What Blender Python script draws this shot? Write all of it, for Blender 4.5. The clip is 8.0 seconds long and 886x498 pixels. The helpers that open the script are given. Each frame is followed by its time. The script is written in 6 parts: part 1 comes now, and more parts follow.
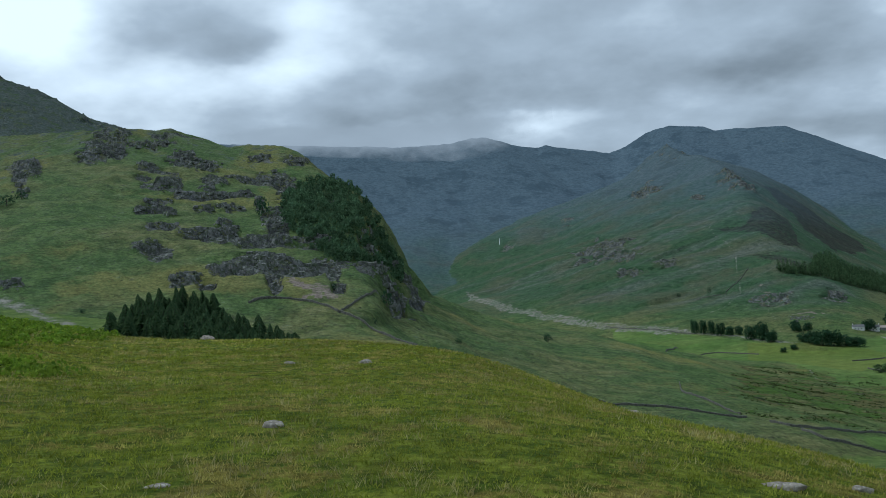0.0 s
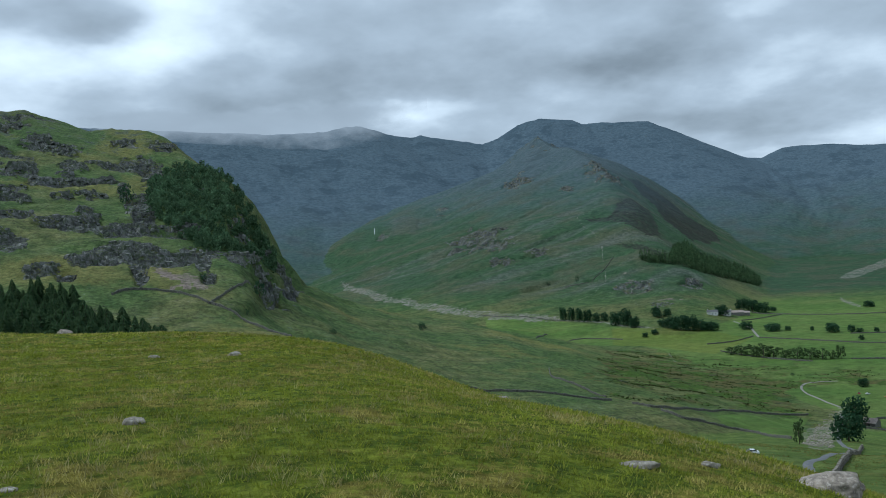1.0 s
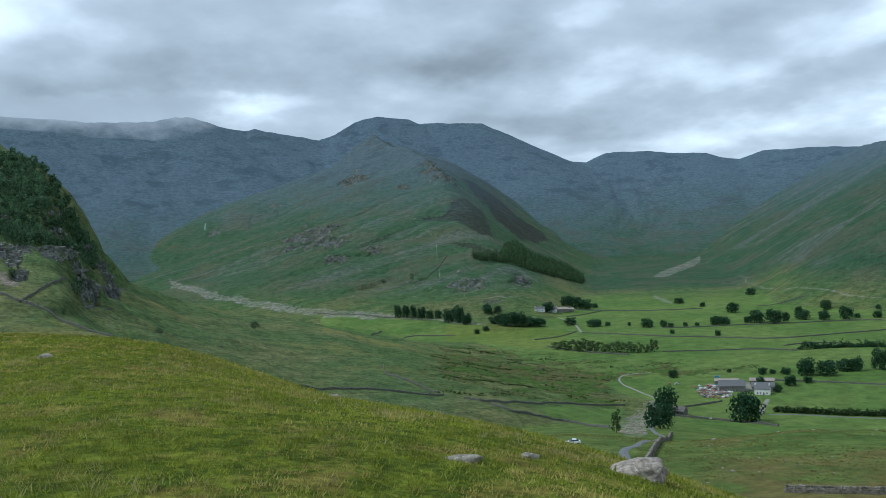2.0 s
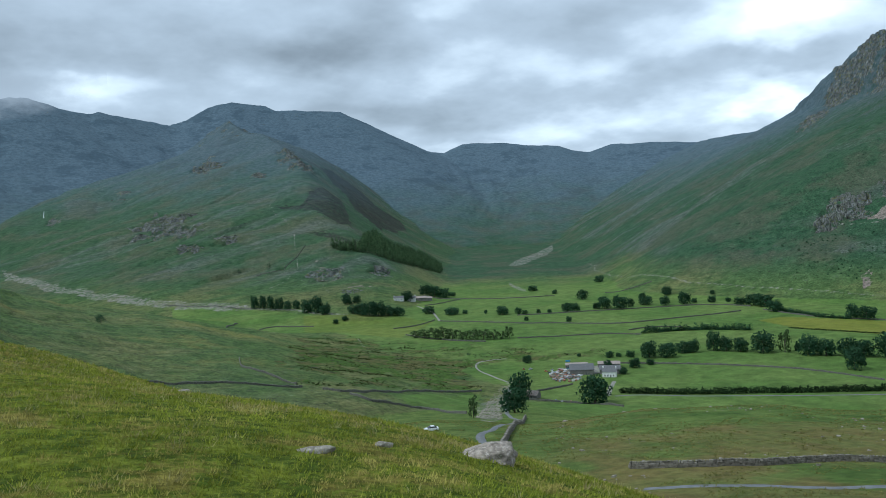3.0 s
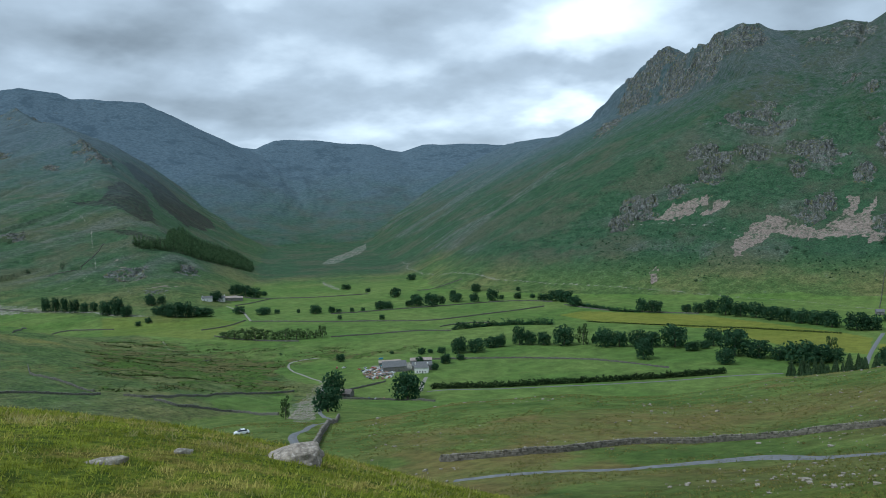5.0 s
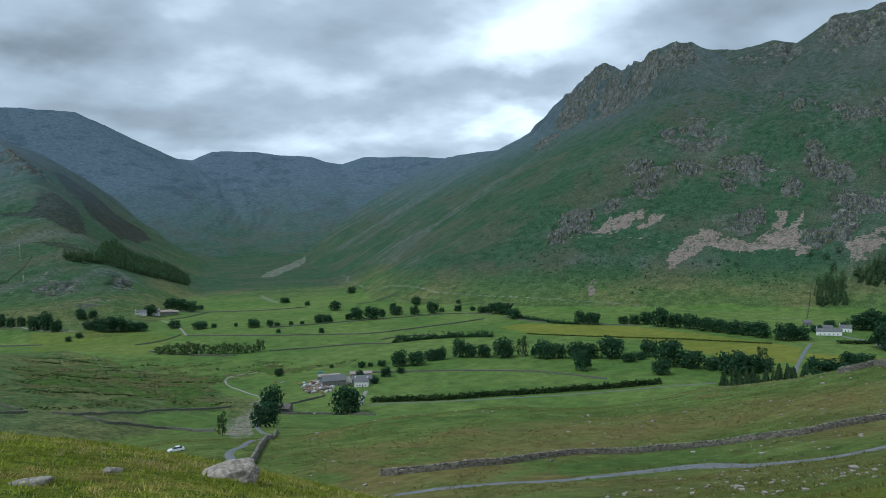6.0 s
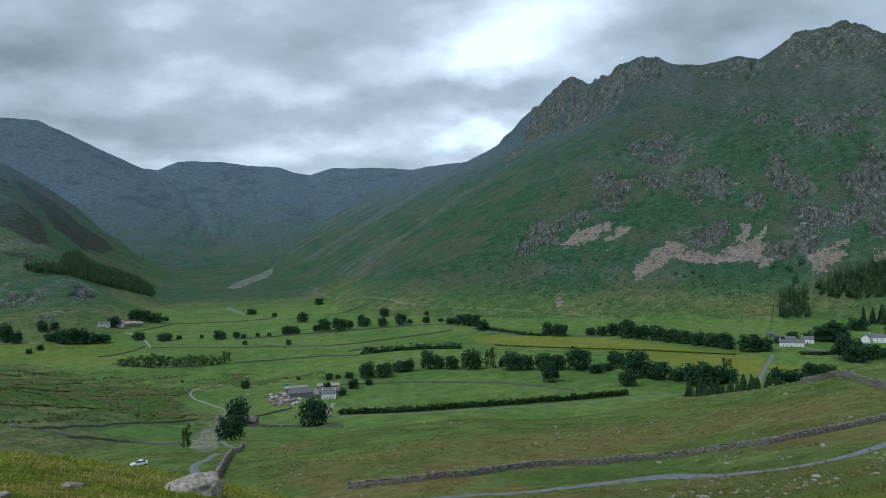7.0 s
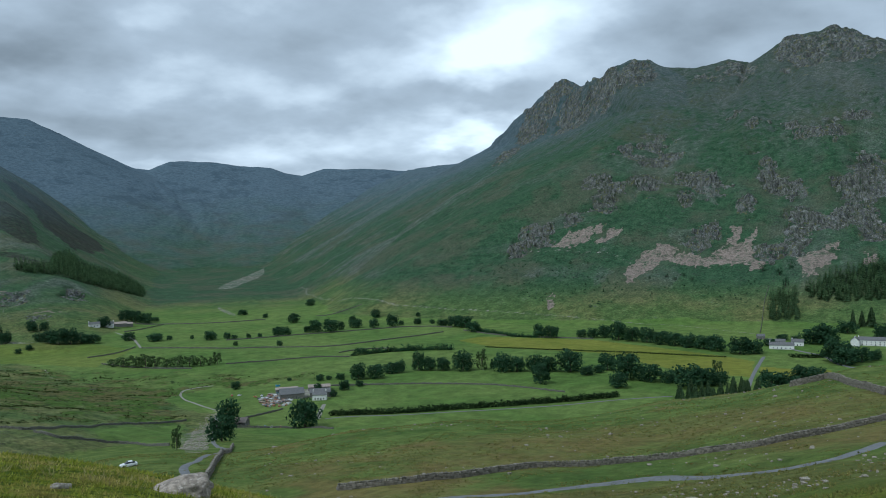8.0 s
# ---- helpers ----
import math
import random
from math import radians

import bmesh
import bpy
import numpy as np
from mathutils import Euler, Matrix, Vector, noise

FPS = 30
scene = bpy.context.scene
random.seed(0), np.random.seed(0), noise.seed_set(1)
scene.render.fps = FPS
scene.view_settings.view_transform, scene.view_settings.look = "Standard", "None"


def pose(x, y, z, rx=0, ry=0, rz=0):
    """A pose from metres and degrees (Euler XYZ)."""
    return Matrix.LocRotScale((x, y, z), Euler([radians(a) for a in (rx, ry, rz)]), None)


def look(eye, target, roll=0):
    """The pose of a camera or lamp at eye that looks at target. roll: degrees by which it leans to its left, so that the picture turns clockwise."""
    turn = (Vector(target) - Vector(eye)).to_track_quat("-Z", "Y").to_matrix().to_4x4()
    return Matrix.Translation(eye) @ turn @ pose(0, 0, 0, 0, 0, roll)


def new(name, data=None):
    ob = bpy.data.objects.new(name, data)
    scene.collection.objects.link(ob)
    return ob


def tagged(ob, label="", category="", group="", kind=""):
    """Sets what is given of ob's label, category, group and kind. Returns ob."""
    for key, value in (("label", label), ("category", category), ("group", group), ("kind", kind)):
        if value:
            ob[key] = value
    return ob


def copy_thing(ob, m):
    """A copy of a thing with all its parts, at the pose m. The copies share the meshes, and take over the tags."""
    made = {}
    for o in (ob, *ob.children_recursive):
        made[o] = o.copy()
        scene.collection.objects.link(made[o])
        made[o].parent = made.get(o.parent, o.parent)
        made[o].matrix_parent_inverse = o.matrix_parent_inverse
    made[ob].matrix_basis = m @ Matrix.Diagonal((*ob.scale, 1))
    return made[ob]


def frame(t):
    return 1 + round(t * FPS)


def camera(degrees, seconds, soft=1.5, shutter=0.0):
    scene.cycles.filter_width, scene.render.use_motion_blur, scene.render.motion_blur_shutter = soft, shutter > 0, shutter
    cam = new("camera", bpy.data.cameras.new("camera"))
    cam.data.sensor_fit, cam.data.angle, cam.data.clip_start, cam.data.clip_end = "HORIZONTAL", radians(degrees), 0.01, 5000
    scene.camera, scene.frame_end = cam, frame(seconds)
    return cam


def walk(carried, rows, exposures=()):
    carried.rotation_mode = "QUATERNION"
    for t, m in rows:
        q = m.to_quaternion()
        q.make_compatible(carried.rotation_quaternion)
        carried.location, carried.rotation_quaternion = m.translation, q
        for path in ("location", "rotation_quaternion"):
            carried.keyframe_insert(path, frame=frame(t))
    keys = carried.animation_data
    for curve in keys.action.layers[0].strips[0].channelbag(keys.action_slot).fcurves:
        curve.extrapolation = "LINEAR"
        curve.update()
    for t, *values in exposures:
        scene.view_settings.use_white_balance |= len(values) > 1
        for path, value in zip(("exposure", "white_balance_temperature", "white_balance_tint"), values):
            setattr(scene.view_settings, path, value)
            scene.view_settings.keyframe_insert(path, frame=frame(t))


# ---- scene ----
# ---------------------------------------------------------------- camera: held at arm's length, turning on the spot
PATH = [
    (0.0, 91.05, 3.79, 0.08), (0.5, 90.58, 3.98, -3.99), (1.0, 89.77, 3.85, -8.43), (1.5, 89.38, 3.40, -14.10),
    (3.0, 87.70, 2.96, -29.18), (3.5, 87.25, 2.77, -33.21), (4.0, 87.08, 2.66, -36.07), (4.5, 86.99, 2.42, -39.13),
    (5.0, 87.01, 2.34, -41.82), (6.5, 88.16, 2.02, -47.20), (7.0, 88.43, 1.90, -48.02), (7.5, 88.49, 1.73, -48.44), (8.0, 88.51, 1.63, -48.58),
]
ARM = 0.46
cam = camera(55.53, 8.0, soft=0.9)
walk(cam, [(t, pose(-ARM * math.sin(radians(rz)), ARM * math.cos(radians(rz)), 147.0, rx, ry, rz)) for t, rx, ry, rz in PATH],
     [(t, stops, 5350.0, 3.0) for t, stops in ((0.0, 0.24), (1.5, 0.49), (3.5, 0.60), (4.5, 0.58), (6.5, 0.40), (8.0, 0.36))])

# ---------------------------------------------------------------- light: a cloudy day, high sun behind thin cloud
SUN_EL, SUN_AZ = 54.0, -75.0     # degrees; bearing clockwise from +y
world = bpy.data.worlds.new("overcast_sky")
scene.world = world
world.use_nodes = True
wt = world.node_tree
wt.nodes.clear()


def wmath(op, a, b=None, c=None):
    n = wt.nodes.new("ShaderNodeMath")
    n.operation = op
    for i, v in enumerate((a, b, c)):
        if v is None:
            continue
        if isinstance(v, (int, float)):
            n.inputs[i].default_value = v
        else:
            wt.links.new(v, n.inputs[i])
    return n.outputs[0]


coord = wt.nodes.new("ShaderNodeTexCoord").outputs["Generated"]
sep = wt.nodes.new("ShaderNodeSeparateXYZ")
wt.links.new(coord, sep.inputs[0])
dx, dy, dz = sep.outputs
lift = wmath("ADD", wmath("MAXIMUM", dz, 0.0), 0.30)
plane = wt.nodes.new("ShaderNodeCombineXYZ")
wt.links.new(wmath("DIVIDE", dx, lift), plane.inputs[0])
wt.links.new(wmath("DIVIDE", dy, lift), plane.inputs[1])
plane.inputs[2].default_value = 3.7


def cloud_noise(scale, detail, rough, shift, distort=0.0):
    m = wt.nodes.new("ShaderNodeVectorMath")
    m.operation = "ADD"
    m.inputs[1].default_value = shift
    wt.links.new(plane.outputs[0], m.inputs[0])
    n = wt.nodes.new("ShaderNodeTexNoise")
    n.inputs["Scale"].default_value, n.inputs["Detail"].default_value = scale, detail
    n.inputs["Roughness"].default_value, n.inputs["Distortion"].default_value = rough, distort
    wt.links.new(m.outputs[0], n.inputs["Vector"])
    return n.outputs["Fac"]


bend_a = wmath("MULTIPLY_ADD", cloud_noise(2.6, 4, 0.55, (7, 1, 0)), radians(11), radians(-5.5))
bend_e = wmath("MULTIPLY_ADD", cloud_noise(3.4, 4, 0.55, (2, 9, 0)), radians(5), radians(-2.5))
bearing = wmath("ADD", wmath("ARCTAN2", dx, dy), bend_a)
rise_ = wmath("ADD", wmath("ARCSINE", dz), bend_e)


def glow(az, el, wide, tall):
    """A thinner or thicker place in the cloud, 0 to 1, around a direction, its border bent by the cloud's own billows."""
    u = wmath("DIVIDE", wmath("SUBTRACT", bearing, radians(az)), radians(wide))
    v = wmath("DIVIDE", wmath("SUBTRACT", rise_, radians(el)), radians(tall))
    q = wmath("ADD", wmath("MULTIPLY", u, u), wmath("MULTIPLY", v, v))
    return wmath("POWER", 2.718, wmath("MULTIPLY", q, -1.0))


billow = wmath("MULTIPLY_ADD", cloud_noise(1.5, 3, 0.45, (0.3, 1.1, 0)), 0.40, -0.20)
fluff = wmath("MULTIPLY_ADD", cloud_noise(5.5, 5, 0.5, (4, 2, 1)), 0.30, -0.15)
cover = wmath("ADD", wmath("ADD", billow, fluff), 0.475)
# thin bright places, then heavy dark banks: bearing, height, half-width, half-height, amount
THIN = [(-25, 16.5, 6, 4.5, 0.36), (-11, 13.8, 4.5, 1.8, 0.20), (-17, 12.2, 5, 1.6, 0.18), (-7, 17, 5, 2.2, 0.20), (7.3, 9.3, 3.6, 0.9, 0.20), (16.6, 15.5, 5, 2, 0.04), (24.6, 8.2, 4, 1.3, 0.04),
        (50.6, 11.8, 3.6, 1.8, 0.40), (54.4, 14.4, 4.5, 2.0, 0.30), (49.3, 6.0, 2.2, 1.0, 0.34), (39.5, 5.3, 6, 0.8, 0.08), (30, 10.2, 3.4, 1.5, 0.08), (29.6, 13.4, 3, 1.2, 0.08), (54.2, 7.1, 2.4, 0.8, 0.14), (29.5, 4.7, 2.5, 0.5, 0.10), (60, 17.5, 6, 2.5, 0.14)]
THICK = [(-14.3, 15.7, 4.0, 1.5, -0.22), (1.3, 11.2, 7, 1.7, -0.14), (9.5, 11.8, 8, 1.5, -0.12), (-3, 9.8, 5, 1.0, -0.12), (19.5, 10.8, 6, 1.5, -0.20), (26.5, 12.3, 5, 2.2, -0.16), (41, 12.8, 5, 1.8, -0.10),
         (34.4, 7.6, 6, 1.1, -0.12), (25.8, 7.0, 4, 1.0, -0.12), (42, 8.0, 4, 1.0, -0.08), (50.8, 8.8, 5, 0.9, -0.12), (63, 12.0, 6, 2.5, -0.08), (72, 13, 7, 3.0, -0.08)]
for az, el, wide, tall, k in THIN + THICK:
    cover = wmath("ADD", cover, wmath("MULTIPLY", glow(az, el, wide, tall), 0.72 * k))
ramp = wt.nodes.new("ShaderNodeValToRGB")
ramp.color_ramp.elements[0].position, ramp.color_ramp.elements[0].color = 0.25, (0.19, 0.205, 0.215, 1)
ramp.color_ramp.elements[1].position, ramp.color_ramp.elements[1].color = 0.72, (0.88, 0.90, 0.90, 1)
mid = ramp.color_ramp.elements.new(0.48)
mid.color = (0.405, 0.43, 0.452, 1)
wt.links.new(cover, ramp.inputs[0])
sky = wt.nodes.new("ShaderNodeTexSky")
sky.sky_type, sky.sun_disc = "NISHITA", False
sky.sun_elevation, sky.sun_rotation = radians(SUN_EL), radians(SUN_AZ)
clear = wt.nodes.new("ShaderNodeBackground")
clear.inputs[1].default_value = 0.05
wt.links.new(sky.outputs[0], clear.inputs[0])
cloud = wt.nodes.new("ShaderNodeBackground")
cloud.inputs[1].default_value = 1.0
wt.links.new(ramp.outputs[0], cloud.inputs[0])
both = wt.nodes.new("ShaderNodeMixShader")
both.inputs[0].default_value = 0.94
wt.links.new(clear.outputs[0], both.inputs[1])
wt.links.new(cloud.outputs[0], both.inputs[2])
wout = wt.nodes.new("ShaderNodeOutputWorld")
wt.links.new(both.outputs[0], wout.inputs[0])

sun = new("sun", bpy.data.lights.new("sun", "SUN"))
sun.data.energy, sun.data.angle, sun.data.color = 1.5, radians(12), (1.0, 0.95, 0.87)
sx, sy = math.sin(radians(SUN_AZ)) * math.cos(radians(SUN_EL)), math.cos(radians(SUN_AZ)) * math.cos(radians(SUN_EL))
sun.matrix_world = look((sx * 50, sy * 50, math.sin(radians(SUN_EL)) * 50 + 147), (0, 0, 147))

# ---------------------------------------------------------------- the lie of the land
EYE = 147.0          # eye height over the valley floor


def hash01(ix, iy, seed):
    h = (ix.astype(np.int64) * 374761393 + iy.astype(np.int64) * 668265263 + seed * 974634777) & 0x7FFFFFFF
    h = ((h ^ (h >> 13)) * 1274126177) & 0x7FFFFFFF
    h = ((h ^ (h >> 16)) * 668265263) & 0x7FFFFFFF
    return ((h ^ (h >> 15)) & 0xFFFF) / 65535.0


def perlin(x, y, seed=0):
    """Gradient noise on arrays, about -0.7 to 0.7."""
    ix, iy = np.floor(x), np.floor(y)
    fx, fy = x - ix, y - iy
    u, v = fx * fx * fx * (fx * (fx * 6 - 15) + 10), fy * fy * fy * (fy * (fy * 6 - 15) + 10)

    def corner(dx, dy):
        a = hash01(ix + dx, iy + dy, seed) * 2 * np.pi
        return np.cos(a) * (fx - dx) + np.sin(a) * (fy - dy)

    low = corner(0, 0) * (1 - u) + corner(1, 0) * u
    high = corner(0, 1) * (1 - u) + corner(1, 1) * u
    return low * (1 - v) + high * v


def fbm(x, y, size, octaves=4, seed=0, gain=0.5, ridged=False):
    total, amp, f, norm = 0.0, 1.0, 1.0 / size, 0.0
    for k in range(octaves):
        n = perlin(x * f + 17.3 * k, y * f - 9.1 * k, seed + k)
        total = total + amp * ((1 - 2.2 * np.abs(n)) if ridged else n)
        norm += amp
        amp, f = amp * gain, f * 2.03
    return total / norm


def smooth(a, b, v):
    u = np.clip((v - a) / (b - a), 0, 1)
    return u * u * (3 - 2 * u)


def at(az, d):
    """Plan point at a bearing (degrees clockwise from +y) and distance."""
    return d * math.sin(radians(az)), d * math.cos(radians(az))


# Crest lines: bearing, slope angle of the crest seen from the knoll, distance, reach of the flank.
CRESTS = {
    "crag_hill": (95, 1.25, 17, [
        (-48, 10.5, 1350, 800), (-30, 9.3, 1250, 800), (-24, 9.6, 1190, 790), (-21.3, 9.94, 1150, 780), (-18.4, 9.75, 1150, 760),
        (-17.5, 9.9, 1150, 750), (-16.5, 9.45, 1140, 730), (-14.2, 8.5, 1120, 700), (-12.6, 8.75, 1100, 660), (-10.4, 8.65, 1080, 600), (-9.3, 8.1, 1072, 560),
        (-7.5, 6.7, 1065, 480), (-5.3, 4.85, 1055, 400), (-3.9, 2.85, 1045, 340), (-2.9, 0.7, 1035, 300),
        (-1.1, -1.9, 1020, 280), (2, -3.7, 1000, 280), (6, -5.0, 980, 260)]),
    "high_shoulder": (60, 1.2, 22, [
        (-60, 17.0, 2100, 1100), (-40, 16.0, 1950, 1000), (-27.2, 12.9, 1800, 900), (-24.9, 12.2, 1780, 850), (-23.4, 11.07, 1750, 820),
        (-21, 10.15, 1720, 800), (-17, 8.6, 1680, 750), (-12, 6.2, 1640, 600)]),
    "far_ridge_west": (60, 1.3, 20, [
        (-30, 9.2, 4150, 1900), (-10, 8.6, 4300, 1900), (-3, 8.15, 4350, 1800), (0.7, 8.14, 4380, 1700), (2.3, 8.41, 4400, 1700),
        (3.4, 8.4, 4420, 1700), (5.1, 7.78, 4430, 1700), (6.8, 7.42, 4440, 1650), (7.4, 7.56, 4450, 1650), (8.3, 7.29, 4460, 1600),
        (11.5, 6.72, 4500, 1600), (13.2, 7.12, 4560, 1600), (14.1, 7.77, 4600, 1650), (15.6, 8.09, 4620, 1700),
        (17.7, 7.79, 4630, 1700), (17.95, 7.47, 4630, 1700), (19.6, 7.5, 4620, 1650)]),
    "far_ridge_north": (40, 1.3, 18, [
        (19.6, 7.5, 4620, 1650), (22.6, 7.25, 4600, 1600), (24.2, 6.48, 4600, 1550), (25.5, 5.55, 4620, 1500), (28, 4.43, 4650, 1450),
        (30.2, 4.2, 4650, 1450), (30.8, 4.79, 4650, 1500), (33.7, 4.66, 4640, 1500), (35.2, 4.39, 4620, 1500), (37.1, 4.29, 4600, 1500),
        (38, 3.94, 4600, 1500), (39.2, 3.76, 4600, 1500), (40.7, 4.17, 4600, 1500), (43.9, 4.05, 4580, 1500),
        (46.8, 3.86, 4550, 1500), (52, 3.7, 4400, 1500)]),
    "middle_ridge": (5, 1.15, 24, [
        (15.2, 6.9, 4300, 1150), (16.4, 6.0, 3700, 1250), (17.2, 6.0, 3400, 1400), (18.6, 5.1, 3050, 1300), (20.3, 3.7, 2700, 1150), (22.0, 1.9, 2350, 950),
        (23.3, -0.3, 2000, 700), (24.3, -2.6, 1720, 480), (25.6, -5.0, 1500, 300)]),
    "middle_ridge_spur": (5, 1.1, 38, [
        (17.0, 6.0, 3450, 1300), (13.9, 5.45, 3500, 1300), (11.1, 4.5, 3500, 1300), (7.2, 2.8, 3450, 1150), (4.1, 1.05, 3400, 950), (1, -1.0, 3350, 700)]),
    "craggy_mountain": (0, 1.12, 46, [
        (46, 4.0, 4100, 1500), (50.7, 4.3, 3400, 1400), (51.6, 4.45, 3250, 1350), (52, 5.2, 3150, 1320), (53, 5.85, 3020, 1280), (54, 6.95, 2900, 1250),
        (55.0, 8.7, 2810, 1230), (55.8, 9.85, 2760, 1220), (56.6, 9.9, 2750, 1220), (57.4, 9.45, 2720, 1210), (57.9, 9.05, 2650, 1200),
        (59.3, 9.64, 2500, 1180), (60.8, 10.38, 2430, 1180), (61.5, 10.56, 2430, 1170), (62.6, 10.41, 2430, 1170)]),
    "craggy_mountain_east": (0, 1.12, 62, [
        (62.6, 10.41, 2430, 1170), (63, 10.0, 2430, 1170), (65.4, 9.85, 2420, 1170), (67.5, 10.16, 2400, 1160), (69.1, 9.8, 2420, 1180), (70.2, 10.22, 2440, 1200),
        (71.1, 11.15, 2450, 1210), (72.5, 11.32, 2460, 1220), (73.5, 11.64, 2470, 1230), (74.4, 11.2, 2470, 1230), (76.5, 10.2, 2450, 1220), (84, 8.5, 2400, 1180), (100, 9, 2400, 1200)]),
    "blue_distance": (60, 1.3, 10, [
        (44.5, 3.6, 4850, 600), (47.2, 4.02, 4850, 600), (49.7, 4.34, 4850, 600), (52, 4.1, 4850, 600)]),
}

# Heights of the near hillside, along lines out from the knoll: distance, height below (-) or above the eye.
SLOPES = {
    -100: [(12, 0.2), (60, 5), (300, 30), (900, 120)],
    -60: [(10, -1.2), (45, 1.5), (150, 6), (450, 25)],
    -28: [(10, -1.9), (28, -1.5), (45, -1.25), (120, -9), (300, -24), (450, -17)],
    -20: [(10, -2.0), (25, -2.3), (45, -2.75), (120, -14), (300, -30), (450, -26)],
    -9: [(10, -2.1), (22, -2.55), (38, -2.95), (120, -20), (300, -44), (500, -50)],
    1.3: [(10, -2.2), (20, -2.8), (32, -3.45), (100, -22), (300, -60), (600, -85)],
    9: [(8, -2.3), (25, -4.27), (100, -26), (300, -72), (600, -112)],
    16.5: [(8, -2.5), (20, -4.07), (100, -31), (300, -82), (600, -126)],
    26.8: [(8, -2.7), (16, -4.0), (100, -36), (245, -62), (430, -103), (620, -141)],
    34: [(6, -2.6), (12, -3.7), (100, -37), (240, -62), (330, -84), (430, -104.5), (620, -142)],
    42: [(4, -2.4), (9, -3.4), (60, -23), (150, -46), (300, -71.5), (450, -120), (620, -145)],
    50: [(4, -2.5), (9, -4.0), (60, -23), (150, -45), (320, -74.5), (470, -125), (640, -146)],
    63: [(4, -2.5), (9, -4.2), (60, -22), (140, -41), (180, -48), (340, -71), (500, -122)],
    75: [(4, -2.4), (9, -4.0), (60, -18), (140, -35), (180, -40), (330, -53.5), (520, -115)],
    92: [(9, -3.4), (60, -14), (150, -30), (330, -46), (600, -112)],
    130: [(12, -1.5), (80, -6), (400, -30), (900, -60)],
    180: [(12, 0.3), (60, 6), (300, 30), (900, 110)],
    225: [(12, 0.8), (60, 8), (300, 40), (900, 150)],
}


def warp(x, y):
    r = np.hypot(x, y) + 1e-9
    k = np.arcsinh(r / 12.0) / r
    return x * k, y * k


def spline(px, py, pz):
    """Thin-plate surface through scattered heights."""
    n = len(px)
    d2 = (px[:, None] - px) ** 2 + (py[:, None] - py) ** 2
    k = np.where(d2 > 0, d2 * np.log(d2 + 1e-12), 0)
    p = np.stack([np.ones(n), px, py], 1)
    full = np.block([[k + 1e-3 * np.eye(n), p], [p.T, np.zeros((3, 3))]])
    w = np.linalg.solve(full, np.concatenate([pz, np.zeros(3)]))

    def value(x, y):
        out = w[n] + w[n + 1] * x + w[n + 2] * y
        for i in range(n):
            q = (x - px[i]) ** 2 + (y - py[i]) ** 2
            out = out + w[i] * q * np.log(q + 1e-12)
        return out
    return value


spots = [(0.0, 0.0, -1.6)] + [(*at(az, d), h) for az, line in SLOPES.items() for d, h in line]
spots = np.array(spots)
# work in slope rather than height far off, so that near and far parts are equally smooth
spot_scale = 6.0 + np.hypot(spots[:, 0], spots[:, 1])
near_slope = spline(*warp(spots[:, 0], spots[:, 1]), spots[:, 2] / spot_scale)


def near_hill(x, y):
    r = np.hypot(x, y)
    return EYE + near_slope(*warp(x, y)) * (6.0 + r)


def crest_height(x, y, base, power, line, ribs=20.0, seed=0):
    """Height of a ridge: the crest's height eased down to its base across the reach of the flank, which ribs and gullies furrow."""
    best = np.full(x.shape, -1e3)
    pts = [(*at(az, d), EYE + math.tan(radians(el)) * d, w) for az, el, d, w in line]
    run = 0.0
    along, total, off = np.zeros(x.shape), np.zeros(x.shape), np.ones(x.shape)
    for (ax, ay, az_, aw), (bx, by, bz, bw) in zip(pts, pts[1:]):
        ex, ey = bx - ax, by - ay
        s = np.clip(((x - ax) * ex + (y - ay) * ey) / (ex * ex + ey * ey), 0, 1)
        dist = np.hypot(x - ax - s * ex, y - ay - s * ey)
        top, reach = az_ + s * (bz - az_), aw + s * (bw - aw)
        u = dist / reach
        h = np.where(u < 1, base + (top - base) * np.clip(1 - u, 0, 1) ** power, base - (u - 1) * reach * 0.5)
        weight = np.exp((np.clip(h, -200, 900) - 400) / 24.0)
        along += weight * (run + s * math.hypot(ex, ey))
        total += weight
        off = np.where(h > best, u, off)
        best = np.maximum(best, h)
        run += math.hypot(ex, ey)
    along = along / total
    belly = 4 * np.clip(off, 0, 1) * np.clip(1 - off, 0, 1)
    down = off * max(q[3] for q in pts)
    px, py = along + 26 * fbm(x, y, 120, 2, 320 + seed), 0.38 * down
    gully = fbm(px, py, 240, 3, 300 + seed) * 1.3 + 0.28 * fbm(px, py, 85, 3, 310 + seed, 0.55, True) - 0.12
    return best + ribs * belly * gully, along, down


def valley(x, y):
    """The valley floor, rising up the two side valleys, and the plain land beyond."""
    r = np.hypot(x, y)
    up = np.clip(r - 1750, 0, None)
    return 0.018 * up + 2.0 * fbm(x, y, 260, 3, 40) + 0.5 * fbm(x, y, 60, 2, 44)


def smax(a, b, k):
    h = np.clip(0.5 + 0.5 * (a - b) / k, 0, 1)
    return b + (a - b) * h + k * h * (1 - h)

